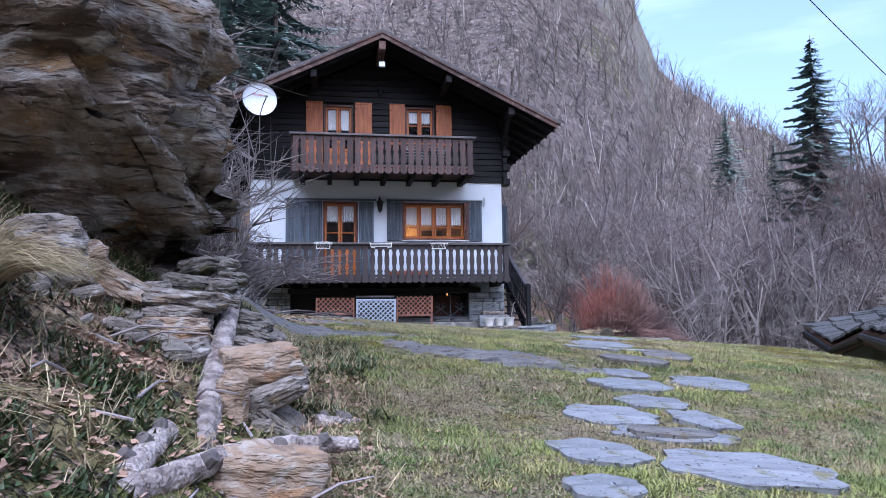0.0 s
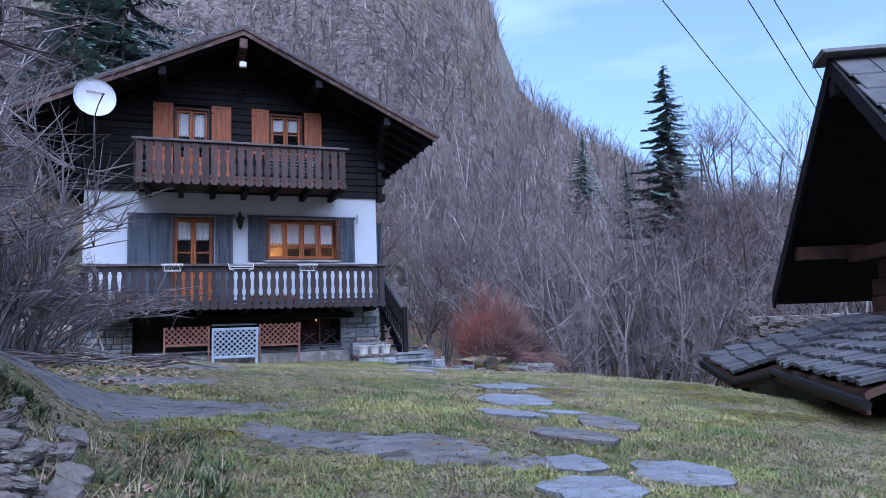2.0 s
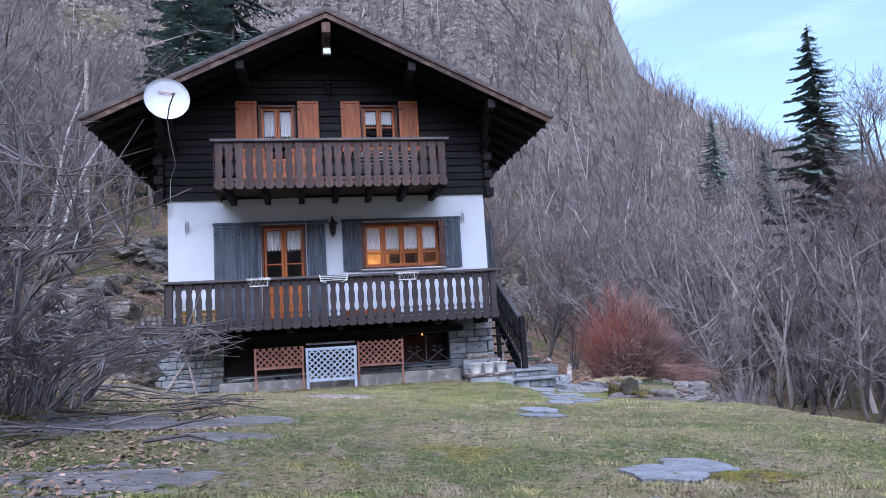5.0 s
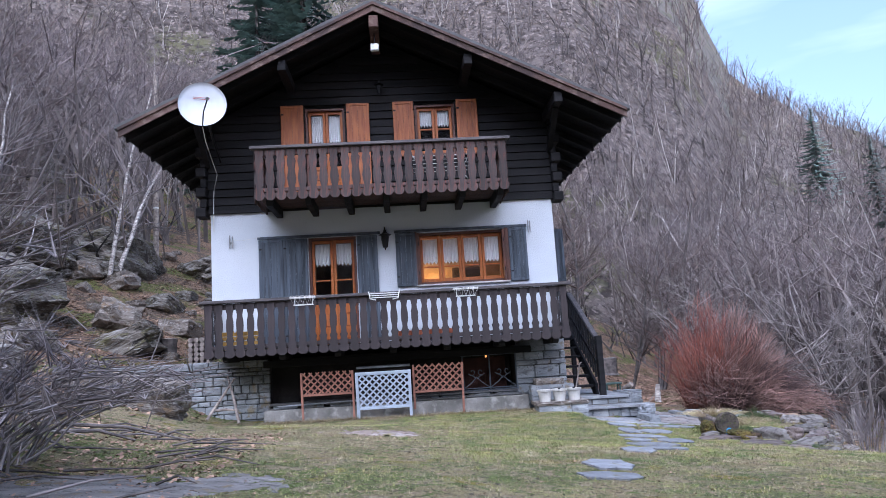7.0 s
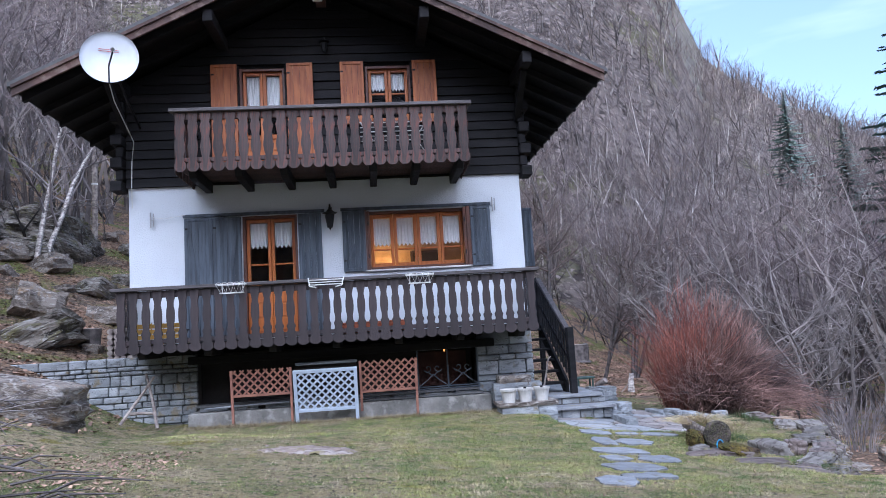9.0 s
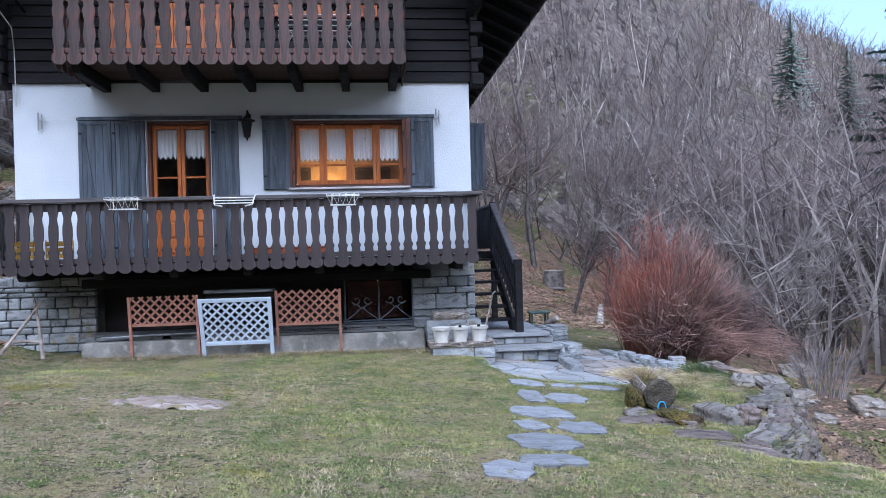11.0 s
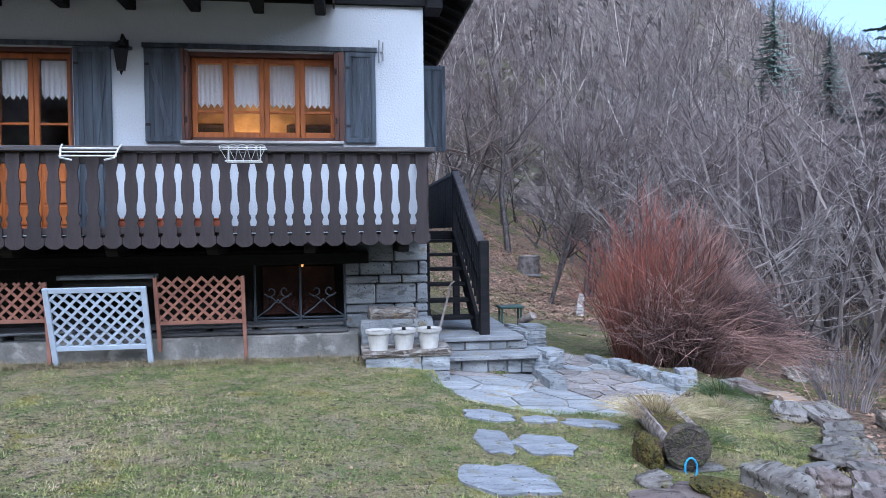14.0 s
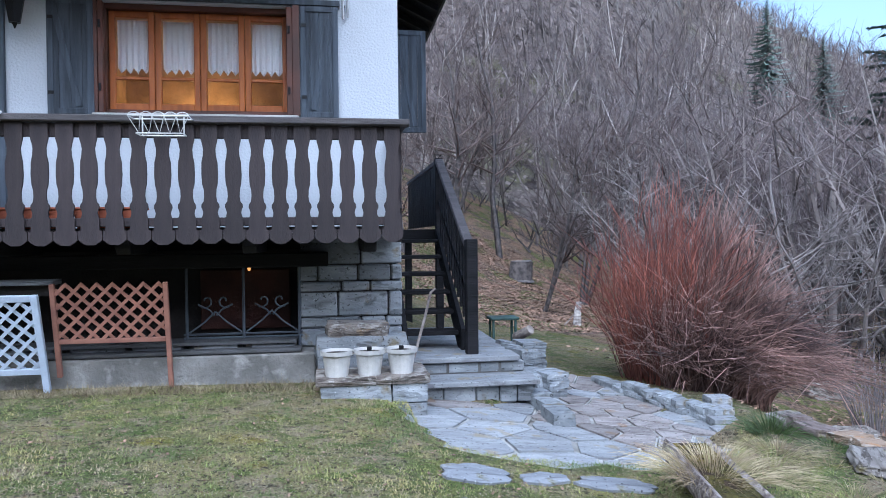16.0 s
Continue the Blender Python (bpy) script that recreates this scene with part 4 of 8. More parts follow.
wire_planter(1.9, 0.45, -1.052, 2.2, "white wire planter basket hooked on the rail before the door")
flat = thing("folding_rack", "white metal folding rack hung flat on the balcony rail", "drying rack", m=Matrix.Translation((3.35, -1.052, 2.2)))
for k in range(3):
    part("bar", Geo().tube([(-0.27, -0.05 - 0.03 * k, 0.0 - 0.04 * k), (0.27, -0.05 - 0.03 * k, 0.0 - 0.04 * k)], 0.008, 6), M_WIRE, flat)
for s in (-1, 1):
    part("side_arm", Geo().tube([(s * 0.28, 0.02, 0.045), (s * 0.27, -0.05, 0.0), (s * 0.25, -0.12, -0.10), (s * 0.15, -0.1, -0.12)], 0.01, 6), M_WIRE, flat)
wire_planter(4.83, 0.45, -1.052, 2.2, "cream wire planter basket hooked on the rail before the wide window")

for k in range(2):
    box_ = thing("window_box", "terracotta-red plastic flower box standing on the balcony floor", "planter", "flower boxes on the balcony", m=Matrix.Translation((3.80 + k * 0.56, -0.83, FLOOR1 - 0.02)))
    part("trough", Geo().hexa([(-0.24, -0.07, 0), (0.24, -0.07, 0), (0.24, 0.07, 0), (-0.24, 0.07, 0), (-0.26, -0.09, 0.16), (0.26, -0.09, 0.16), (0.26, 0.09, 0.16), (-0.26, 0.09, 0.16)]), M_TERRA, box_, bevel=0.008)
    part("rim", Geo().box(-0.275, 0.275, -0.1, 0.1, 0.161, 0.18), M_TERRA, box_, bevel=0.006)
for k, (x, y) in enumerate(((0.45, -0.7), (0.85, -0.6))):
    ch = thing("crate", "yellow-orange slatted wooden crate on the balcony floor", "crate", "crates on the balcony", m=pose(x, y, FLOOR1 - 0.02, 0, 0, 8 * k))
    for j in range(4):
        part("slat", Geo().box(-0.15, 0.15, -0.13, -0.118, 0.02 + j * 0.085, 0.085 + j * 0.085), M_YELLOW, ch, bevel=0.003)
        part("slat", Geo().box(-0.15, 0.15, 0.118, 0.13, 0.02 + j * 0.085, 0.085 + j * 0.085), M_YELLOW, ch, bevel=0.003)
    for sx in (-0.15, 0.138):
        for sy in (-0.117, 0.105):
            part("corner_post", Geo().box(sx, sx + 0.012, sy, sy + 0.012, 0, 0.36), M_YELLOW, ch)
    part("base", Geo().box(-0.138, 0.138, -0.105, 0.105, 0.02, 0.035), M_YELLOW, ch)
rack = thing("drying_rack", "white folding clothes rack leaning behind the upper balcony boards", "drying rack", m=Matrix.Translation((4.55, -1.1, FLOOR2)))
for k in range(5):
    part("bar", Geo().tube([(-0.55, 0.05 * k * 0.3, 0.3 + 0.08 * k), (0.55, 0.05 * k * 0.3, 0.3 + 0.08 * k)], 0.008, 5), M_WIRE, rack)
for s in (-1, 1):
    part("leg", Geo().tube([(s * 0.55, -0.02, 0.0), (s * 0.35, 0.02, 0.32), (s * 0.55, 0.06, 0.64)], 0.01, 5), M_WIRE, rack)


# lamps, hooks, dish on the front
def lantern(x, z, y, label, s=1.0):
    l = thing("wall_lantern", label, "wall lantern", "black wall lanterns", m=Matrix.Translation((x, y, z)))
    part("bracket", Geo().tube([(0, 0, 0.1 * s), (0, -0.1 * s, 0.13 * s), (0, -0.16 * s, 0.05 * s)], 0.012 * s, 6).box(-0.03, 0.03, -0.012, 0.0, 0.03, 0.14), M_IRON, l)
    part("roof_cap", Geo().tube([(0, -0.16 * s, 0.06 * s), (0, -0.16 * s, 0.02 * s), (0, -0.16 * s, 0.0)], [0.02 * s, 0.06 * s, 0.11 * s], 6), M_IRON, l)
    part("cage", Geo().tube([(0, -0.16 * s, -0.02 * s), (0, -0.16 * s, -0.2 * s)], [0.07 * s, 0.04 * s], 6), M_IRON, l)
    part("finial", Geo().tube([(0, -0.16 * s, -0.2 * s), (0, -0.16 * s, -0.24 * s)], [0.02 * s, 0.005], 6), M_IRON, l)
    return l


lantern(3.40, 3.42, -0.0, "black iron wall lantern on the plaster between door and window", 1.25)
lantern(3.43, 6.50, -0.06, "black iron wall lantern on the gable planks", 0.9)
fl = thing("floodlight", "small pale floodlight under the ridge beam", "floodlight", m=Matrix.Translation((3.40, -1.1, 6.9)))
part("housing", Geo().box(-0.08, 0.08, -0.03, 0.04, -0.07, 0.07), M_WIRE, fl, bevel=0.01)
part("lens", Geo().box(-0.065, 0.065, -0.036, -0.031, -0.055, 0.04), M_LACE, fl, "frosted lens")
part("arm", Geo().tube([(0, 0.04, 0.0), (0, 0.06, 0.33)], 0.012, 6), M_IRON, fl)
for x, z in ((0.39, 3.46), (6.29, 3.48)):
    h = thing("line_hook", "steel clothes-line bracket on the plaster", "bracket", "clothes-line brackets", m=Matrix.Translation((x, 0, z)))
    part("tube_a", Geo().tube([(-0.02, -0.05, -0.13), (-0.02, -0.05, 0.13)], 0.012, 8), M_STEEL, h)
    part("tube_b", Geo().tube([(0.025, -0.04, -0.11), (0.025, -0.04, 0.11)], 0.01, 8), M_STEEL, h)
    part("stay", Geo().tube([(0, 0.0, 0), (0, -0.05, 0)], 0.008, 6), M_STEEL, h)
part("clothes_line", Geo().tube([(0.41, -0.06, 3.5), (0.6, -0.06, 3.47), (0.95, -0.055, 3.52)], 0.004, 4), M_WIRE, label="thin white clothes line")
scene.objects["clothes_line"]["category"] = "line"

dish = thing("satellite_dish", "white round satellite dish with faint red stripes under the eaves", "satellite dish", m=Matrix.Translation((0.4, -1.98, 5.58)))
vs, fs, nr, na = [], [], 6, 40
turn = Matrix.Rotation(radians(12), 3, "Z") @ Matrix.Rotation(radians(-9), 3, "X")
for side in (0.0, 0.012):
    for j in range(nr + 1):
        r = 0.42 * j / nr
        for k in range(na):
            a = 2 * math.pi * k / na
            vs.append(turn @ Vector((r * math.cos(a) * 0.96, 0.09 * (1 - (r / 0.42) ** 2) + side, r * math.sin(a))))
nn = (nr + 1) * na
for j in range(nr):
    for k in range(na):
        q = (j * na + k, j * na + (k + 1) % na, (j + 1) * na + (k + 1) % na, (j + 1) * na + k)
        fs += [q[::-1], tuple(i + nn for i in q)]
fs += [(nr * na + k, nr * na + (k + 1) % na, nn + nr * na + (k + 1) % na, nn + nr * na + k) for k in range(na)]
part("reflector", Geo().add(vs, fs), M_DISH, dish, "white enamelled dish", smooth=True)
for k in (0, 1):
    part("stripe", Geo().beam(turn @ Vector((-0.16, 0.058 - 0.0, 0.13 + 0.03 * k)), turn @ Vector((0.12, 0.066, 0.115 + 0.03 * k)), 0.004, 0.008), M_REDPAINT, dish, "faint red stripe")
part("feed_arm", Geo().tube([turn @ Vector((0, 0.02, -0.42)), turn @ Vector((0.03, -0.26, -0.3)), turn @ Vector((0.10, -0.40, -0.14))], 0.012, 6), M_IRON, dish)
part("receiver", Geo().tube([turn @ Vector((0.10, -0.44, -0.14)), turn @ Vector((0.10, -0.36, -0.10))], 0.03, 8), M_STEEL, dish)
part("mast", Geo().tube([turn @ Vector((0, 0.13, -0.05)), (-0.03, 0.5, -0.2), (-0.1, 1.1, -0.35), (-0.18, 1.93, -0.5)], 0.022, 8), M_IRON, dish)
part("cable", Geo().tube([(0.0, 0.0, -0.42), (-0.02, 0.25, -0.6), (-0.12, 1.4, -0.9), (-0.30, 1.85, -1.1), (-0.33, 1.92, -1.5), (-0.33, 1.93, -1.9)], 0.008, 5), M_WIRE, dish, "pale hanging aerial cable")

# lower storey
part("beam", Geo().box(1.0, 6.1, -0.28, 0.0, 0.98, 1.11), M_TIMBER, label="black timber beam over the cellar recess", kind="structure", bevel=0.01)
# the recess's shade is put into this back wall's near-black colour
part("cellar_back", Geo().box(0.6, 5.8, 0.62, 0.9, -0.6, 1.28), M_SHADE_AND_DARK, kind="structure")
part("cellar_ceiling", Geo().box(0.3, 5.85, 0.0, 0.9, 1.14, 1.29), M_TIMBER, kind="structure")
part("plinth", Geo().box(1.0, 5.98, -0.35, 0.61, -0.7, 0.19), M_CONCRETE, label="rough grey concrete plinth under the cellar", kind="structure", bevel=0.015)
part("ledge", Geo().box(2.9, 5.85, -0.33, -0.14, 0.20, 0.235), M_SLATE, kind="structure", bevel=0.006)
for k in range(9):
    part("ledge_stone", Geo().box(1.15 + k * 0.53, 1.15 + k * 0.53 + 0.49 * random.uniform(0.8, 1), -0.2, 0.2, 0.192, 0.27), M_STONE, scene.objects["plinth"], bevel=0.012)
part("ledge_slab", Geo().box(1.1, 3.3, -0.24, 0.1, 0.272, 0.30), M_SLATE, scene.objects["plinth"])
part("ledge_slab", Geo().box(3.35, 5.80, -0.24, 0.1, 0.272, 0.30), M_SLATE, scene.objects["plinth"])


def stone_face(parent, x0, x1, z0, z1, y, depth, seed, course=(0.08, 0.25), axis="x", wide=(0.14, 0.3)):
    """Coursed rubble facing, stone by stone, over a mortar backing."""
    rng = random.Random(seed)
    z = z0
    while z < z1 - 0.03:
        h = min(rng.uniform(*course), z1 - z)
        if z1 - z - h < 0.06:
            h = z1 - z
        x = x0
        while x < x1 - 0.02:
            w = min(rng.uniform(*wide) * rng.choice((1, 1, 1.7)), x1 - x)
            if x1 - x - w < 0.1:
                w = x1 - x
            j, k = 0.005, rng.uniform(0.0, 0.03)
            if w < h * 1.1 and h > 0.2:
                w = min(h * 1.5, x1 - x)
            c = [(x + j, y - k, z + j), (x + w - j, y - k * rng.uniform(0.3, 1), z + j * rng.uniform(0.5, 2)), (x + w - j, y + depth, z + j), (x + j, y + depth, z + j), (x + j * 1.3, y - k * rng.uniform(0.3, 1), z + h - j), (x + w - j * rng.uniform(1, 2.2), y - k, z + h - j * rng.uniform(0.6, 2)), (x + w - j, y + depth, z + h - j), (x + j, y + depth, z + h - j)]
            if axis == "y":
                c = [(y - q[1] + y, q[0], q[2]) for q in c]
                c = [c[1], c[0], c[3], c[2], c[5], c[4], c[7], c[6]]
            part("stone", Geo().hexa(c), M_STONE, parent, bevel=0.014)
            x += w
        z += h


pier = tagged(new("wall_pier"), "coursed grey stone pier at the house corner", "wall", kind="structure")
part("core", Geo().box(5.86, 6.77, 0.09, 1.0, -0.7, 1.29), M_MORTAR, pier)
stone_face(pier, 5.82, 6.82, -0.1, 1.28, 0.0, 0.085, 15, course=(0.09, 0.3), wide=(0.16, 0.42))
side = tagged(new("wall_east_lower"), "coursed grey stone cellar wall", "wall", kind="structure")
part("core", Geo().box(6.3, 6.76, 1.0, 8.0, -1.0, 1.29), M_MORTAR, side)
stone_face(side, 0.1, 8.0, -0.5, 1.28, 6.79, 0.02, 6, axis="y")
left = tagged(new("wall_retaining"), "low coursed grey stone retaining wall beside the house", "wall", kind="structure")
part("core", Geo().box(-2.35, 1.0, 0.22, 0.9, -0.3, 1.14), M_MORTAR, left)
stone_face(left, -2.4, 1.05, -0.1, 1.16, 0.12, 0.095, 7, course=(0.07, 0.22))
part("wall_west_lower", Geo().box(0.0, 0.5, 0.9, 8, -0.3, 1.29), M_STONE, kind="structure")
part("wall_north_lower", Geo().box(0.5, 6.3, 7.6, 8, -0.3, 1.29), M_STONE, kind="structure")

# cellar window with scrolled iron grille
gr = thing("window_grille", "dusty black wrought-iron grille with scrolls over the cellar window", "window grille", m=Matrix.Translation((4.78, -0.02, 0.26)))
for k in range(3):
    part("upright", Geo().tube([(0.52 * k, 0, -0.08), (0.52 * k, 0, 0.72)], 0.015, 6), M_GRILLE, gr)
for z in (0.05, 0.085, 0.72):
    part("crossbar", Geo().tube([(-0.03, 0, z), (1.07, 0, z)], 0.011, 6), M_GRILLE, gr)
for k in range(2):
    for s in (1, -1):
        cx = 0.26 + 0.52 * k
        pts = [(cx + s * (0.085 + (0.012 + 0.0075 * i) * math.cos(i * 0.65)), 0, 0.40 + (0.012 + 0.0075 * i) * math.sin(i * 0.65)) for i in range(10)]
        part("scroll", Geo().tube(pts + [(cx + s * 0.05, 0, 0.31), (cx + s * 0.01, 0, 0.26)], 0.009, 5), M_GRILLE, gr)
        part("arm", Geo().tube([(cx, 0, 0.30), (cx + s * 0.1, 0, 0.20), (cx + s * 0.24, 0, 0.10)], 0.009, 5), M_GRILLE, gr)
part("cellar_window", Geo().box(4.8, 5.7, 0.56, 0.615, 0.32, 0.93), M_REDDOOR, label="dark red-brown wooden cellar window", kind="structure", bevel=0.01)


# trellises against the recess
def trellis(name, label, x0, x1, z0, z1, mat, y0, y1, leg0, leg1, step, frame_w=0.04):
    """Diagonal lattice in a frame, leaning: y0 at the foot, y1 at the head, built in its own plane."""
    t = thing(name, label, "trellis", "trellis panels", m=Matrix.Translation((x0, y0, z0)) @ Matrix.Rotation(math.atan2(y0 - y1, z1 - z0) * -1, 4, "X"))
    w, h = x1 - x0, math.hypot(z1 - z0, y1 - y0)
    for a, lo in ((0, leg0), (w - frame_w, leg1)):
        part("stile", Geo().box(a, a + frame_w, -0.02, 0.02, lo, h), mat, t, bevel=0.004)
    for zz in ((0.0, h - frame_w) if frame_w > 0.04 else (0.0,)):
        part("rail", Geo().box(frame_w, w - frame_w, -0.016, 0.016, zz, zz + frame_w), mat, t, bevel=0.004)
    mat_lath = mat

    def clip(c, s):
        lo, hi = -9, 9
        a, b, z0_, z1_ = frame_w, w - frame_w, frame_w, (h - frame_w if frame_w > 0.04 else h)
        xs = [a, b] + [(zz - c) / s for zz in (z0_, z1_)]
        l, r = max(a, min(xs[2:])), min(b, max(xs[2:]))
        return ((l, c + s * l), (r, c + s * r)) if r - l > 0.03 else None
    for s, yy in ((1, -0.009), (-1, 0.003)):
        c = -w - h
        while c < h + w:
            q = clip(c, s)
            if q:
                (xa, za), (xb, zb) = q
                part("lath", Geo().beam((xa, yy, za), (xb, yy, zb), 0.010, 0.028, up=(0, 0, 1)), mat_lath, t)
            c += step
    return t


trellis("trellis", "brown wooden diamond trellis on legs before the dark recess", 1.72, 2.70, 0.42, 0.85, M_TRELLIS, -0.5, -0.45, -0.5, -0.5, 0.125)
trellis("trellis", "white diamond trellis with thick posts leaning before the recess", 2.74, 3.76, 0.12, 0.80, M_WHITEWOOD, -0.56, -0.36, -0.2, -0.2, 0.125, 0.055)
trellis("trellis", "red-brown wooden diamond trellis on a leg before the dark recess", 3.79, 4.74, 0.36, 0.88, M_TRELLIS, -0.5, -0.4, -0.3, -0.5, 0.125)
slab = thing("corrugated_sheet", "grey corrugated sheet lid over the white trellis", "roofing sheet", m=Matrix.Translation((3.25, -0.3, 0.86)))
part("sheet", Geo().box(-0.5, 0.5, -0.12, 0.1, 0, 0.03), M_STEELDULL, slab, bevel=0.006)
for k in range(5):
    part("rib", Geo().tube([(-0.5, -0.1 + k * 0.045, 0.034), (0.5, -0.1 + k * 0.045, 0.034)], 0.012, 6), M_STEELDULL, slab)
part("support", Geo().box(-0.48, 0.48, -0.02, 0.1, -0.1, -0.003), M_SHADE_AND_DARK, slab)
pipe = thing("drain_pipe", "grey metal pipe lying along the plinth", "pipe", m=Matrix.Translation((1.25, -0.27, 0.25)))
part("tube", Geo().tube([(0, 0, 0.0), (0.5, 0, 0.015), (1.6, 0, 0.03)], 0.016, 8), M_STEELDULL, pipe)
stand = thing("branch_trestle", "crossed bare branches propped against the wall", "trestle", m=Matrix.Translation((0.35, -0.55, -0.02)))
for a, b in (((-0.3, -0.1, 0.15), (0.12, 0.25, 0.85)), ((0.28, -0.15, 0.06), (-0.02, 0.3, 0.9)), ((-0.18, 0.0, 0.3), (0.2, 0.0, 0.28))):
    part("pole", Geo().tube([a, tuple((p + q) / 2 + 0.01 for p, q in zip(a, b)), b], [0.028, 0.024, 0.018], 7), M_BARKPALE, stand)

# room light
lamp = bpy.data.lights.new("lamp", "POINT")
lamp.energy, lamp.color, lamp.shadow_soft_size = 11.0, (1.0, 0.52, 0.17), 0.05
tl = thing("table_lamp", "small table lamp with a glowing shade behind the window", "table lamp", m=Matrix.Translation((4.42, 2.85, 2.35)))
part("shade", Geo().tube([(0, 0, 0.12), (0, 0, 0.26)], [0.09, 0.06], 12, caps=False), M_GLOW, tl, "glowing amber shade")
part("stem", Geo().tube([(0, 0, 0.0), (0, 0, 0.02), (0, 0, 0.12)], [0.06, 0.015, 0.012], 10), M_IRON, tl)
lo = new("lamp", lamp)
lo.location = (4.42, 2.75, 2.72)
tb = thing("table", "dark wooden sideboard behind the window", "sideboard", m=Matrix.Translation((4.42, 2.85, FLOOR1)))
part("body", Geo().box(-0.7, 0.7, -0.25, 0.25, 0.08, 0.96), M_BROWN, tb, bevel=0.01)
part("top", Geo().box(-0.74, 0.74, -0.28, 0.28, 0.963, 1.0), M_BROWN, tb, bevel=0.008)
for sx in (-0.66, 0.6):
    for sy in (-0.22, 0.16):
        part("leg", Geo().box(sx, sx + 0.06, sy, sy + 0.06, 0, 0.08), M_BROWN, tb)
for px in (3.72, 5.28):
    pic = thing("picture", "dark framed picture on the back wall of the room", "picture", "pictures on the back wall", m=Matrix.Translation((px, 3.19, 2.86)))
    part("frame", Geo().box(-0.35, 0.35, -0.03, 0.0, -0.22, 0.22), M_BROWN, pic, bevel=0.008)
    part("canvas", Geo().box(-0.3, 0.3, -0.036, -0.031, -0.17, 0.17), M_SHADE_AND_DARK, pic)
for cx in (3.95, 4.62):
    ch = thing("chair", "dark wooden chair with a panelled back inside the room", "chair", "chairs inside", m=Matrix.Translation((cx, 1.5, FLOOR1)))
    part("seat", Geo().box(-0.22, 0.22, -0.22, 0.22, 0.43, 0.47), M_BROWN, ch, bevel=0.008)
    part("backrest", Geo().box(-0.2, 0.2, 0.19, 0.22, 0.75, 1.3), M_BROWN, ch, bevel=0.01)
    for sx in (-0.21, 0.17):
        part("leg", Geo().box(sx, sx + 0.04, -0.21, -0.17, 0, 0.43), M_BROWN, ch)
        part("leg", Geo().box(sx, sx + 0.04, 0.18, 0.22, 0, 0.43), M_BROWN, ch)
        part("back_post", Geo().box(sx, sx + 0.04, 0.18, 0.22, 0.471, 0.75), M_BROWN, ch)
fr2 = thing("cellar_lamp", "small amber lamp glowing in the cellar recess", "lamp", m=Matrix.Translation((5.3, 0.45, 0.92)))
part("bulb", Geo().tube([(0, 0, 0), (0, 0, 0.04), (0, 0, 0.08)], [0.012, 0.02, 0.012], 8), M_DIMGLOW, fr2, "amber bulb")
part("holder", Geo().tube([(0, 0, 0.08), (0, 0, 0.215)], 0.012, 6), M_IRON, fr2)

# outdoor stair
st = thing("stair", "dark timber stair with open treads and a sloping railing", "stair")
N = 6
for i in range(N):
    y, z = 0.45 + i * 0.30, 0.05 + (i + 1) * 0.195
    part("tread", Geo().box(6.9, 7.46, y, y + 0.27, z - 0.045, z), M_TIMBER, st, bevel=0.006)
for x in (6.86, 7.47):
    part("stringer", Geo().prism([(x, 0.35, 0.05), (x, 0.35, 0.27), (x, 2.2, 1.36), (x, 2.2, 1.1), (x, 0.6, 0.05)], (0.045, 0, 0)), M_TIMBER, st)
part("handrail", Geo().beam((7.52, 0.16, 1.16), (7.52, 2.2, 2.24), 0.1, 0.06), M_RAIL, st, "grey weathered handrail", bevel=0.008)
part("newel_post", Geo().box(7.47, 7.59, 0.04, 0.16, 0.05, 1.22), M_TIMBER, st, bevel=0.01)
part("newel_post", Geo().box(7.47, 7.57, 2.2, 2.3, 0.0, 2.28), M_TIMBER, st, bevel=0.01)
for i in range(11):
    y = 0.28 + i * 0.172
    zt = 1.16 + (y - 0.16) * 0.529 - 0.04
    part("baluster", Geo().beam((7.52, y, zt - 0.88), (7.52, y + 0.02, zt), 0.03, 0.05, up=(0, 1, 0)), M_TIMBER, st)
part("mid_rail", Geo().beam((7.52, 0.16, 0.62), (7.52, 2.2, 1.70), 0.03, 0.05), M_TIMBER, st)
part("platform", Geo().box(6.83, 7.55, 2.3, 6.0, 1.22, 1.35), M_TIMBER, st, bevel=0.008)
part("platform_post", Geo().box(7.42, 7.54, 5.8, 5.92, -0.8, 1.22), M_TIMBER, st)
part("platform_rail", Geo().box(7.48, 7.56, 2.31, 6.0, 2.2, 2.26), M_RAIL, st, "grey weathered handrail", bevel=0.008)
for i in range(13):
    part("side_board", Geo().box(7.50, 7.525, 2.33 + i * 0.28, 2.58 + i * 0.28, 1.4, 2.19), M_TIMBER, st)

# ---- site helpers ----
def fast_mesh(name, verts, tris):
    """A mesh from arrays of points and triangles."""
    me = bpy.data.meshes.new(name)
    verts, tris = np.asarray(verts, np.float32), np.asarray(tris, np.int32)
    me.vertices.add(len(verts))
    me.vertices.foreach_set("co", verts.ravel())
    me.loops.add(tris.size)
    me.loops.foreach_set("vertex_index", tris.ravel())
    me.polygons.add(len(tris))
    me.polygons.foreach_set("loop_start", np.arange(0, tris.size, 3, dtype=np.int32))
    me.polygons.foreach_set("loop_total", np.full(len(tris), 3, np.int32))
    me.update()
    return me


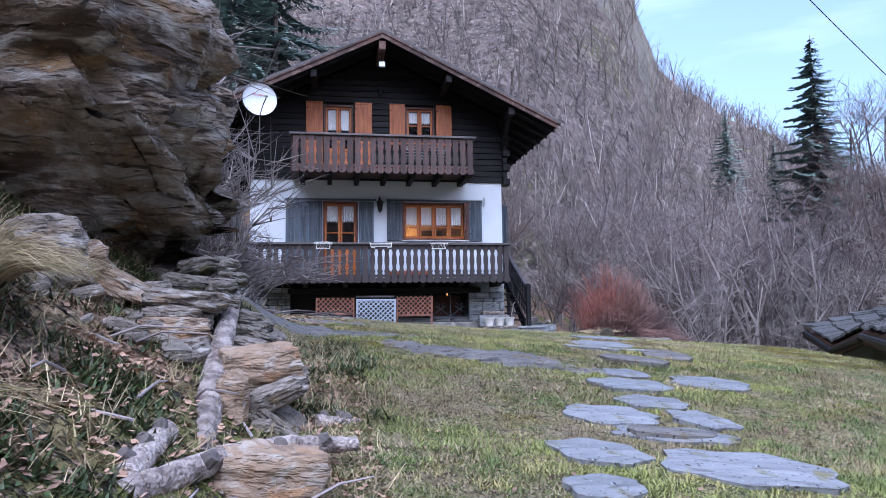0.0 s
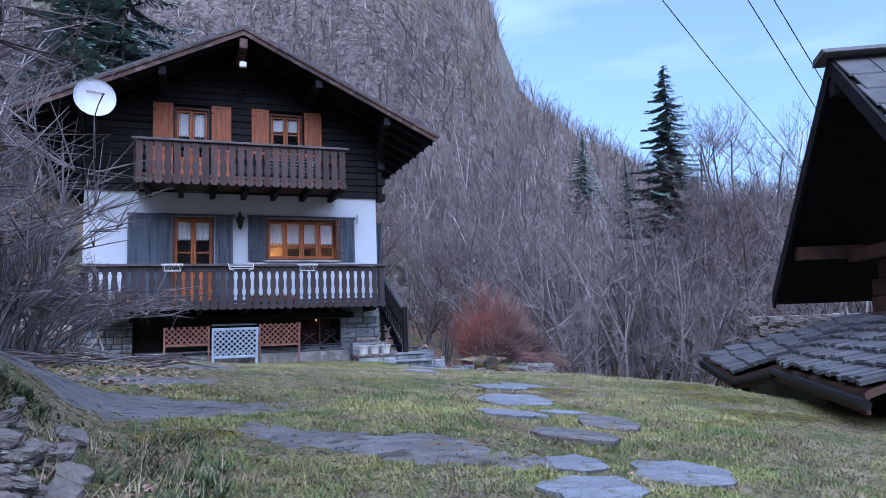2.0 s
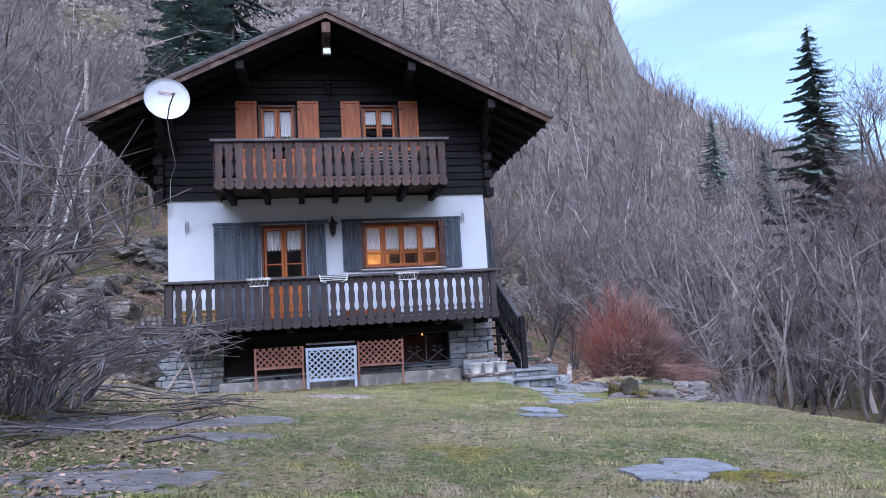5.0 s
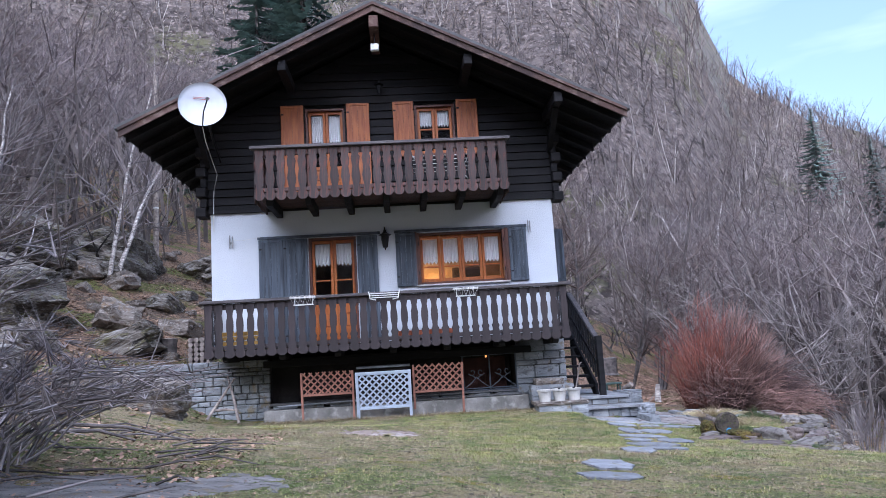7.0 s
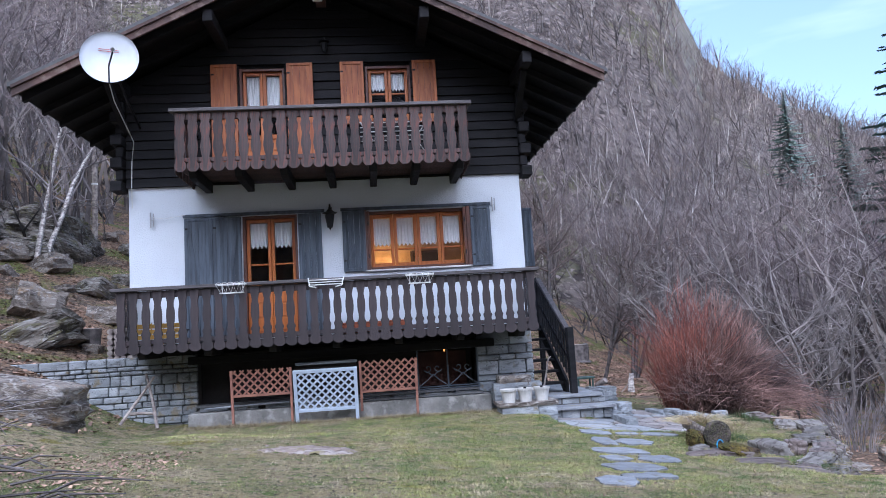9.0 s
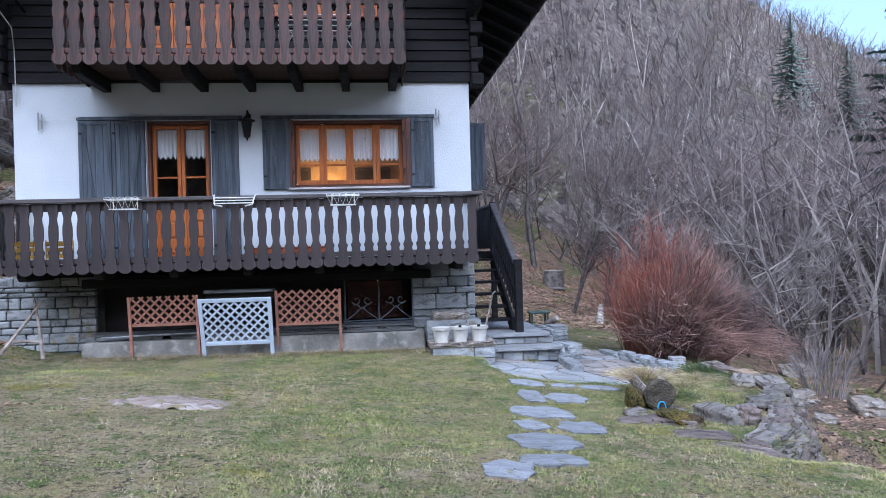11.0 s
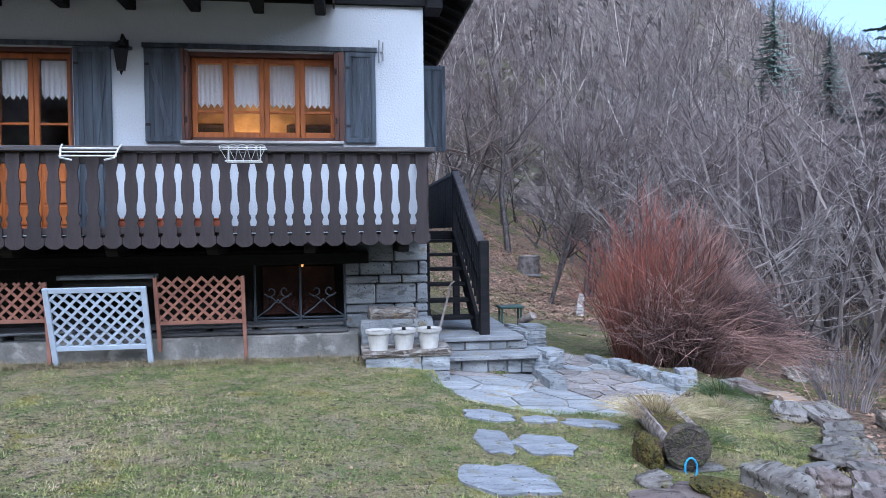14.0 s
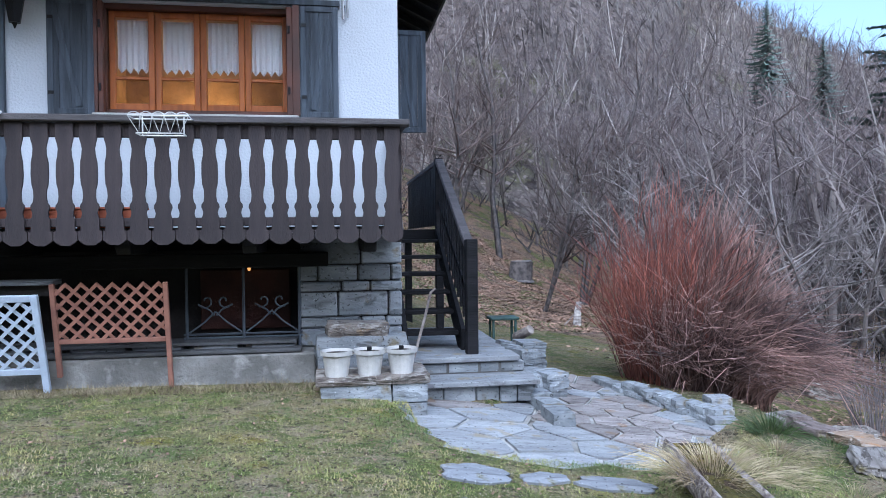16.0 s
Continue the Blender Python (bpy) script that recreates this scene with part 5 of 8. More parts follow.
def rock_mesh(name, sx, sy, sz, seed, n=3, rough=0.25, square=0.5, strata=0.0):
    """A weathered block: a cube grid, rounded, pushed about by noise, layered if strata."""
    bm = bmesh.new()
    bmesh.ops.create_cube(bm, size=2)
    bmesh.ops.subdivide_edges(bm, edges=bm.edges[:], cuts=n, use_grid_fill=True)
    off = Vector((seed * 7.31, seed * 3.17, seed * 1.7))
    for v in bm.verts:
        p = v.co.copy()
        s = p.normalized() * 1.25
        p = p.lerp(s, 1 - square)
        q = Vector((p.x, p.y, p.z * (1 + strata)))
        d = noise.noise(q * 1.1 + off) * rough + noise.noise(q * 2.9 + off) * rough * 0.5 + (noise.noise(q * 7 + off) * rough * 0.25 if n > 6 else 0)
        if strata:
            d += rough * 0.45 * (abs((p.z * 4.1 + noise.noise(p * 1.3 + off) * 1.2) % 1 - 0.5) - 0.25)
        p += p.normalized() * d
        v.co = Vector((p.x * sx / 2, p.y * sy / 2, p.z * sz / 2))
    me = bpy.data.meshes.new(name)
    bm.to_mesh(me)
    bm.free()
    if n > 11:
        me.shade_smooth()
    return me


def rock(name, label, x, y, size, seed, mat, group="", n=3, tilt=(0, 0, 0), z=None, sink=0.3, category="stone", **kw):
    me = rock_mesh(name, *size, seed, n, **kw)
    ob = part(name, me, mat, m=pose(x, y, ground_z(x, y) + size[2] * (0.5 - sink) if z is None else z, *tilt))
    return tagged(ob, label, category, group)


def flag_mesh(name, w, d, t, seed, n=19):
    """A flat stone with an uneven outline and a riven top."""
    rng = random.Random(seed)
    r = [1 + rng.uniform(-0.05, 0.05) for _ in range(n)]
    r = [v * (1 + 0.10 * math.sin(1.7 * i + seed)) for i, v in enumerate(r)]
    g = Geo()
    vs, fs = [], []
    for lv, (k, z) in enumerate(((1.0, -t), (1.02, -0.006), (0.95, 0.0), (0.5, 0.004))):
        for i in range(n):
            a = 2 * math.pi * i / n
            c, s = math.cos(a), math.sin(a)
            q = (abs(c) ** 3 + abs(s) ** 3) ** (-1 / 3)
            vs.append((c * q * r[i] * w / 2 * k, s * q * r[i] * d / 2 * k, z + rng.uniform(-0.003, 0.003) * (lv > 1)))
        if lv:
            fs += [((lv - 1) * n + i, (lv - 1) * n + (i + 1) % n, lv * n + (i + 1) % n, lv * n + i) for i in range(n)]
    fs += [tuple(range(n))[::-1], tuple(range(3 * n, 4 * n))]
    return g.add(vs, fs).mesh(name)


# ---- stepping stones ----
STEPS = [
    (3.17, -15.97, 0.40, 0.42, 10), (3.78, -16.15, 0.75, 0.45, -8), (3.51, -15.3, 0.52, 0.34, 0), (4.05, -15.3, 0.36, 0.36, 20), (3.9, -15.0, 0.46, 0.25, 5), (3.95, -14.6, 0.55, 0.36, 12),
    (4.6, -14.4, 0.5, 0.4, -25), (4.08, -14.2, 0.32, 0.26, 0), (4.28, -13.0, 0.42, 0.5, 10), (4.76, -12.88, 0.28, 0.34, 30), (4.74, -12.12, 0.62, 0.6, 0), (5.0, -11.3, 0.5, 0.4, 0),
    (6.53, -5.5, 0.52, 0.66, 6), (6.56, -4.88, 0.26, 0.38, 10), (7.0, -4.95, 0.42, 0.46, -6), (6.80, -4.27, 0.6, 0.62, 8), (6.90, -3.42, 0.28, 0.56, 0), (7.27, -3.46, 0.44, 0.5, 10),
    (7.0, -2.74, 0.42, 0.32, -4), (7.42, -2.78, 0.3, 0.2, 6), (7.84, -2.88, 0.46, 0.22, -12), (6.42, -6.15, 0.5, 0.34, 12), (6.05, -6.45, 0.34, 0.4, -20), (5.45, -7.4, 0.42, 0.5, 10), (5.3, -8.0, 0.5, 0.36, 0),
    (3.02, -16.42, 0.32, 0.22, 15), (3.72, -15.62, 0.62, 0.24, -6), (5.32, -11.1, 0.45, 0.4, 5)]
for i, (x, y, w, d, r) in enumerate(STEPS):
    tilt = (-2, 4) if i < 12 else (0, 3)
    o = part("stepping_stone", flag_mesh("stepping_stone", w * 0.97, d * 0.95, 0.05, i, 21), M_STEP, m=pose(x, y, ground_z(x, y) + 0.022, (ground_z(x, y + 0.2) - ground_z(x, y - 0.2)) / 0.4 * 57, -(ground_z(x + 0.2, y) - ground_z(x - 0.2, y)) / 0.4 * 57, r))
    tagged(o, "flat blue-grey stepping stone set in the lawn", "stepping stone", "stepping stones")
for i, (x, y, w, d, r, tx) in enumerate(((4.35, -13.75, 0.5, 0.2, -25, 8), (4.78, -13.45, 0.42, 0.2, -35, 14), (3.7, -15.63, 0.5, 0.16, -4, 4))):
    tagged(part("slate_piece", flag_mesh("slate_piece", w, d, 0.05, 40 + i, 8), M_SLAB, m=pose(x, y, ground_z(x, y) + 0.04, tx, 6, r)), "dark rough slate piece lying tilted on the grass", "stone", "loose slate pieces")


def bedrock(x, y, w, d, r, seed, h=0.05):
    """A patch of bare bedrock that follows the ground."""
    nu, nv = 72, 36
    g, vs = Geo(), []
    c, s = math.cos(radians(r)), math.sin(radians(r))
    for j in range(nv + 1):
        for i in range(nu + 1):
            u, v = i / nu * 2 - 1, j / nv * 2 - 1
            k = math.sqrt(u * u + v * v)
            p = (x + (u * w * c - v * d * s) / 2, y + (u * w * s + v * d * c) / 2)
            rim = 0.8 - k + 0.6 * noise.noise((p[0] * 1.6, p[1] * 1.6, seed)) + 0.3 * noise.noise((p[0] * 5, p[1] * 5, seed))
            rim += 0.35 * noise.noise((p[0] * 11, p[1] * 11, seed)) * (k > 0.45)
            z = min(max(rim * 1.6, -0.6), 0.7) * h * 0.5 + 0.012 * noise.noise((p[0] * 3, p[1] * 9, seed)) + 0.008 * noise.noise((p[0] * 12, p[1] * 25, seed))
            vs.append((*p, ground_z(*p) + z))
    g.add(vs, [(j * (nu + 1) + i, j * (nu + 1) + i + 1, (j + 1) * (nu + 1) + i + 1, (j + 1) * (nu + 1) + i) for j in range(nv) for i in range(nu)])
    return tagged(part("bedrock_slab", g, M_SLAB, smooth=True), "bare grey-blue bedrock slab level with the lawn", "bedrock", "bedrock slabs", "structure")


bedrock(1.75, -12.75, 2.4, 1.2, 8, 1, 0.07)
bedrock(1.9, -11.1, 1.5, 0.9, 10, 2)
bedrock(1.5, -8.9, 2.6, 1.4, 15, 3)
bedrock(3.1, -13.85, 1.9, 0.5, -20, 4, 0.09)
brown_slab = bedrock(3.35, -4.2, 1.75, 0.6, 4, 6, 0.12)
brown_slab.data.materials[0] = M_FLATBROWN
tagged(brown_slab, "flat pale brown rock slab level with the lawn")
bedrock(2.2, -9.9, 1.1, 0.5, 0, 7)

# ---- landing, steps, paved patio ----
landing = tagged(new("landing"), "grey stone landing with two slab steps at the house corner", "steps", kind="structure")
part("fill", Geo().box(6.93, 7.93, -0.05, 2.3, -0.8, -0.005), M_MORTAR, landing)
for k in range(4):
    part("slab", Geo().box(6.88, 7.98, -0.1 + k * 0.6, 0.494 + k * 0.6, 0.0, 0.055), M_FLAG, landing, bevel=0.008)
part("slab", Geo().box(6.98, 8.08, -0.48, -0.055, -0.165, -0.115), M_FLAG, landing, bevel=0.008)
for lv, (z0, z1, y) in enumerate(((-0.113, -0.006, -0.053), (-0.34, -0.168, -0.40))):
    x = 6.98
    while x < 8.0:
        w = random.uniform(0.16, 0.34)
        w = min(w, 8.04 - x)
        part("riser_stone", Geo().box(x + 0.005, x + w - 0.005, y, y + (0.12 if lv == 0 else 0.3), z0, z1), M_STONE, landing, bevel=0.012)
        x += w


patio = tagged(new("patio"), "crazy paving of pale grey flat stones with mortar joints", "paving", kind="structure")
rng = random.Random(23)
cells = []
for _ in range(2600):
    cx, cy = rng.uniform(6.9, 9.8), rng.uniform(-2.5, 1.2)
    gap = 0.52 if cx < 8.2 and cy < -0.4 else 0.30
    if in_patio(cx, cy) and all(math.hypot(cx - ox, (cy - oy) * 1.25) > gap for ox, oy in cells):
        cells.append((cx, cy))
bed = Geo()
for cx, cy in cells:
    poly = [Vector((cx + 0.42 * math.cos(a) * rng.uniform(0.8, 1.05), cy + 0.36 * math.sin(a))) for a in np.linspace(0, 2 * math.pi, 15)[:-1]]
    for ox, oy in cells:
        if (ox, oy) == (cx, cy) or math.hypot(ox - cx, oy - cy) > 1.0:
            continue
        mid, nrm = Vector(((cx + ox) / 2, (cy + oy) / 2)), Vector((ox - cx, oy - cy)).normalized()
        mid -= nrm * (0.014 + 0.012 * rng.random())
        out = []
        for a, b in zip(poly, poly[1:] + poly[:1]):
            da, db = (a - mid).dot(nrm), (b - mid).dot(nrm)
            if da <= 0:
                out.append(a)
            if da * db < 0:
                out.append(a + (b - a) * da / (da - db))
        poly = out
        if not poly:
            break
    if len(poly) > 2:
        k = random.uniform(0, 0.008)
        pts = [(p.x, p.y, patio_z(p.x, p.y) - 0.03) for p in poly]
        part("paving_stone", Geo().prism(pts, (0, 0, 0.034 + k)), M_FLAG if cx + cy < 6.9 or random.random() < 0.2 else M_BROWNFLAG, patio)
        bed.prism([(cx + (p.x - cx) * 1.12, cy + (p.y - cy) * 1.12, patio_z(p.x, p.y) - 0.3) for p in poly], (0, 0, 0.292 + 0.001 * random.random()))
part("mortar_bed", bed, M_JOINT, patio)

# low walls round the steps and the patio
low = tagged(new("low_wall"), "low dry stone edging of grey stones beside the steps", "low wall", kind="structure")
LOW = [(8.26, 0.6, -0.44 + 0.062 * k, 0.28, 0.34, 0.068, 4) for k in range(9)] + [(8.02, 0.62 - 0.2 * k, 0.03, 0.09, 0.3, 0.13 - 0.02 * k, 22) for k in range(3)]
LOW += [(8.36, 0.12, -0.44 + 0.08 * k, 0.26, 0.3, 0.085, 18) for k in range(4)] + [(8.12, 0.02, -0.25, 0.08, 0.42, 0.22, 10), (8.11, -0.3, -0.36, 0.2, 0.34, 0.2, 6), (8.1, -0.62, -0.38, 0.17, 0.36, 0.19, 3), (8.09, -0.97, -0.38, 0.2, 0.38, 0.2, 2), (8.2, 0.3, -0.3, 0.16, 0.3, 0.28, 14)]
for i, (x, y, z, w, d, h, r) in enumerate(LOW):
    part("stone", rock_mesh("stone", w * random.uniform(0.92, 1.06), d, h, 60 + i, rough=0.09, square=0.85), M_STONE, low, m=pose(x + random.uniform(-0.012, 0.012), y, z, 0, random.uniform(-2, 2), r + random.uniform(-5, 5)))
for i in range(15):
    k = i / 14
    y = 0.95 - 1.65 * k
    x = ramp_of(y, [(-0.7, 9.68), (-0.15, 9.42), (0.78, 9.18), (1.0, 9.16)])
    for lv in range(1 if k < 0.3 else 2):
        part("stone", rock_mesh("stone", random.uniform(0.12, 0.2), random.uniform(0.15, 0.24), 0.085, 90 + i + 20 * lv, rough=0.12, square=0.8), M_STONE, low, m=pose(x + 0.06 + random.uniform(-0.03, 0.03), y, patio_z(x, y) + 0.02 + 0.075 * lv, 0, random.uniform(-5, 5), 15 + random.uniform(-15, 15)))
pil = tagged(new("stone_pillar"), "short stacked blue-grey stone pillar ending the patio wall", "pillar", kind="structure")
for j in range(4):
    x, y, top = 9.9 - 0.09 * j, -0.45 - 0.2 * j, -0.36 - 0.05 * j
    for lv in range(7):
        for s in (0, 1):
            part("stone", rock_mesh("stone", 0.12 * random.uniform(0.9, 1.1), 0.21, 0.094, 130 + lv * 2 + s + j * 20, rough=0.10, square=0.85), M_FLAG, pil, m=pose(x + (0.055 if s else -0.055), y + random.uniform(-0.012, 0.012), top - 0.05 - lv * 0.088, 0, 0, -12 + 8 * random.random()))
chunk = thing("firewood_chunk", "pale cut wood chunk leaning on the low wall", "firewood", m=pose(8.22, 1.0, 0.07, 60, 25, 20))
part("wood", Geo().tube([(0, 0, 0), (0, 0, 0.26)], [0.06, 0.055], 9), M_BARKPALE, chunk, bevel=0.006)

# stone bench and flower pots at the corner pier
bench = thing("stone_bench", "squat grey stone block ledge at the corner pier", "stone ledge", m=Matrix.Translation((6.0, -1.05, -0.13)))
for i, (x0, x1, z0, z1) in enumerate(((0.03, 0.62, -0.1, 0.15), (0.63, 0.93, -0.02, 0.15), (0.63, 0.93, -0.3, -0.03), (0.03, 0.3, -0.35, -0.11), (0.31, 0.62, -0.35, -0.11))):
    part("stone", rock_mesh("stone", x1 - x0, 0.5, z1 - z0, 160 + i, n=5, rough=0.05, square=0.93), M_STONE, bench, m=Matrix.Translation(((x0 + x1) / 2, 0.27, (z0 + z1) / 2)))
for i, (x0, x1) in enumerate(((-0.01, 0.5), (0.49, 0.95))):
    part("top_slab", rock_mesh("top_slab", x1 - x0, 0.62, 0.07, 165 + i, n=5, rough=0.05, square=0.92), M_PALEROCK, bench, m=Matrix.Translation(((x0 + x1) / 2, 0.31, 0.175)))
part("back_stone", rock_mesh("back_stone", 0.82, 0.3, 0.3, 170, n=5, rough=0.07, square=0.9), M_STONE, bench, m=pose(0.40, 0.62, 0.34, 0, 0, 0))
part("back_stone", rock_mesh("back_stone", 0.56, 0.3, 0.13, 171, n=5, rough=0.1, square=0.8), M_PALEROCK, bench, m=pose(0.36, 0.62, 0.54, 0, 2, 0))
for k in range(3):
    pot = thing("flower_pot", "pale grey plastic flower pot standing on the stone ledge", "flower pot", "flower pots", m=Matrix.Translation((6.17 + k * 0.275, -0.93 + 0.02 * k, 0.078)))
    part("body", Geo().tube([(0, 0, 0), (0, 0, 0.18)], [0.095, 0.12], 20), M_POT, pot)
    part("rim", Geo().tube([(0, 0, 0.181), (0, 0, 0.215)], [0.138, 0.140], 20, caps=False).tube([(0, 0, 0.215), (0, 0, 0.181)], [0.128, 0.122], 20, caps=False), M_POT, pot)
    part("soil", Geo().tube([(0, 0, 0.182), (0, 0, 0.19)], [0.121, 0.121], 20), M_SOIL, pot)
    if k:
        part("plug", Geo().box(-0.02, 0.02, -0.02, 0.02, 0.191, 0.235), M_IRON, pot, bevel=0.004)
cane = thing("walking_stick", "pale bent branch leaning between the pot and the stair", "stick", m=Matrix.Translation((6.92, -0.05, 0.06)))
part("shaft", Geo().tube([(0, 0, 0), (0.12, 0.12, 0.35), (0.2, 0.2, 0.62), (0.25, 0.22, 0.66)], [0.016, 0.015, 0.013, 0.01], 7), M_BARKPALE, cane)

# log planter, rockery
lp = thing("log_planter", "hollowed old log planter with dry plants beside the path", "planter", m=pose(8.10, -4.05, -0.14, 0, 0, -12))
n = 18
vs, fs = [], []
for j, y in enumerate(np.linspace(0, 1.35, 9)):
    for ring, r in ((0, 0.155), (1, 0.118)):
        for i in range(n):
            a = math.pi * (-1.16 + 1.32 * i / (n - 1))
            rr = r * (1 + 0.06 * noise.noise((i * 0.5, y * 3, ring)))
            vs.append((rr * math.cos(a), y, rr * math.sin(a)))
for j in range(8):
    for i in range(n - 1):
        a = j * 2 * n + i
        fs += [(a, a + 1, a + 2 * n + 1, a + 2 * n), (a + n + 1, a + n, a + 3 * n, a + 3 * n + 1)]
    for i in (0, n - 1):
        a = j * 2 * n + i
        fs.append((a, a + n, a + 3 * n, a + 2 * n))
for e in (0, 8 * 2 * n):
    fs += [(e + i, e + i + 1, e + n + i + 1, e + n + i) for i in range(n - 1)]
part("trough", Geo().add(vs, fs), M_LOG, lp, "grey weathered half log")
disc = Geo().tube([(0, -0.012, 0), (0, 0.0, 0), (0, 0.03, 0)], [0.13, 0.158, 0.158], 26)
disc.v = [(x * (1 + 0.07 * noise.noise((x * 14, z * 14, 1))), y + 0.014 * noise.noise((x * 25, z * 25, 5)), z * (1 + 0.07 * noise.noise((x * 14, z * 14, 2)))) for x, y, z in disc.v]
part("end_disc", disc, M_LOGEND, lp, "dark cracked log end")
for i in range(7):
    a = i * 0.9 + 0.2
    part("crack", Geo().prism([(0.01 * math.cos(a), -0.016, 0.01 * math.sin(a)), (0.12 * math.cos(a + 0.04), -0.016, 0.12 * math.sin(a + 0.04)), (0.12 * math.cos(a - 0.04), -0.016, 0.12 * math.sin(a - 0.04))], (0, 0.003, 0)), M_SOIL, lp)
part("soil", Geo().box(-0.115, 0.115, 0.05, 1.3, -0.06, 0.055), M_DARKMOSS, lp, "mossy soil")
rope = Geo().tube([(0.04 * math.cos(q) + 0.01, -0.04, -0.13 + 0.07 * math.sin(q)) for q in np.linspace(0, 6.2, 14)] + [(0.03, -0.06, -0.2), (0.0, -0.07, -0.26)], 0.007, 5)
part("rope_loop", rope, M_BLUEROPE, lp, "bright blue rope loop")
tagged(part("slate_piece", flag_mesh("slate_piece", 0.42, 0.25, 0.04, 77, 8), M_SLAB, m=pose(8.2, -3.92, -0.31, 0, 4, 10)), "dark slate piece under the log planter", "stone", "loose slate pieces")
BED = [(8.25, -5.75), (8.4, -5.3), (8.72, -5.05), (9.0, -4.72), (9.3, -4.2), (9.62, -3.6), (9.95, -3.05), (10.05, -2.3), (9.9, -1.5)]
rng = random.Random(3)
count = 0
for (ax, ay), (bx, by) in zip(BED, BED[1:]):
    ln = math.hypot(bx - ax, by - ay)
    nx, ny = (by - ay) / ln, -(bx - ax) / ln
    for lv in range(7):
        q = rng.uniform(0, 0.1)
        while q < ln:
            w = rng.uniform(0.13, 0.30)
            u = min((q + w / 2) / ln, 1)
            off = 0.045 * lv + rng.uniform(-0.03, 0.03)
            x, y = ax + (bx - ax) * u + nx * off, ay + (by - ay) * u + ny * off
            z = -0.33 - 0.075 * lv + rng.uniform(-0.015, 0.015)
            h = rng.uniform(0.05, 0.09)
            if z > ground_z(x, y) - 0.12 or lv < 2:
                tone = rng.random()
                rock("rockery_stone", "thin %s stone stacked in the edge of the raised bed" % ("rusty brown" if tone < 0.2 else "grey"), x, y, (w * 1.05, rng.uniform(0.18, 0.3), h * 1.15), 200 + count % 40, M_TANROCK if tone < 0.08 else M_GREYBED if tone < 0.6 else M_MUDROCK, "stacked edge stones", z=z, tilt=(rng.uniform(-8, 8), rng.uniform(-8, 8), math.degrees(math.atan2(by - ay, bx - ax)) + rng.uniform(-14, 14)), square=0.78, rough=0.2)
                count += 1
            q += w
for i, (x, y, w, d, h, zz, r, mat, lab) in enumerate((
        (8.55, -4.4, 0.24, 0.46, 0.24, -0.33, 24, M_GREYBED, "blue-grey lichened rock bedded beside the log planter"),
        (7.98, -4.62, 0.5, 0.3, 0.16, -0.30, -30, M_MUDROCK, "brown rock under moss below the log planter"),
        (8.02, -5.15, 0.5, 0.26, 0.10, -0.30, -22, M_MUDROCK, "flat purple-brown rock level with the lawn"),
        (8.15, -5.62, 0.52, 0.34, 0.12, -0.33, -28, M_MUDROCK, "flat purple-brown rock level with the lawn"),
        (7.72, -4.35, 0.2, 0.16, 0.12, -0.26, 10, M_GREYBED, "small grey rock beside the log planter"),
        (7.62, -4.62, 0.3, 0.18, 0.07, -0.26, -10, M_MUDROCK, "small grey rock beside the log planter"),
        (8.78, -4.52, 0.26, 0.2, 0.16, -0.27, 70, M_MUDROCK, "brown rock in the raised bed"),
        (9.3, -3.9, 0.34, 0.24, 0.1, -0.31, 30, M_GREYBED, "grey flat rock on the raised bed's rim"),
        (9.75, -2.7, 0.4, 0.26, 0.1, -0.32, 60, M_GREYBED, "grey flat rock on the raised bed's rim"))):
    rock("bed_rock", lab, x, y, (w, d, h), 240 + i, mat, "rocks of the raised bed", n=12, z=zz, tilt=(4, -5 + 3 * (i % 4), r), rough=0.22, square=0.55, strata=0.5)
rock("moss_cushion", "brown-green moss cushion over the rocks by the planter", 8.04, -4.66, (0.36, 0.24, 0.12), 261, M_DARKMOSS, "moss cushions", n=9, z=-0.24, tilt=(0, 8, -30), rough=0.3, square=0.1, category="moss")
rock("moss_cushion", "dark moss clump at the side of the planter", 7.90, -3.85, (0.12, 0.34, 0.2), 262, M_DARKMOSS, "moss cushions", n=9, z=-0.22, rough=0.3, square=0.1, category="moss")
tagged(part("slate_piece", flag_mesh("slate_piece", 0.3, 0.14, 0.03, 78, 8), M_SLAB, m=pose(8.86, -4.3, -0.24, 6, -6, 20)), "dark blue-green slate piece lying on the raised bed", "stone", "loose slate pieces")
for i, (x, y, s) in enumerate(((13.6, 2.3, 0.7), (11.9, -0.1, 0.4), (14.6, 1.6, 0.7), (12.9, 0.4, 0.35), (-2.3, -3.4, 1.0), (16.0, 6.0, 0.8))):
    rock("boulder_stone", "lichen-grey field boulder half sunk in the ground", x, y, (s, s * 0.8, s * 0.5), 300 + i, M_PALEROCK if i != 4 else M_ROCK, "field boulders", n=7, tilt=(4, -6, 35 * i), rough=0.3, square=0.4, category="boulder")
rock("lichen_rock", "long low lichen-grey rock with a mossy back", -0.62, -2.75, (1.9, 0.9, 0.62), 331, M_PALEROCK, n=12, tilt=(0, 9, -8), rough=0.2, square=0.6, strata=0.8, category="boulder")
moss = rock("moss_cushion", "bright green moss cushion on the boulder", -1.15, -2.75, (0.55, 0.5, 0.35), 330, M_MOSS, n=7, rough=0.2, square=0.1, z=1.02, category="moss")

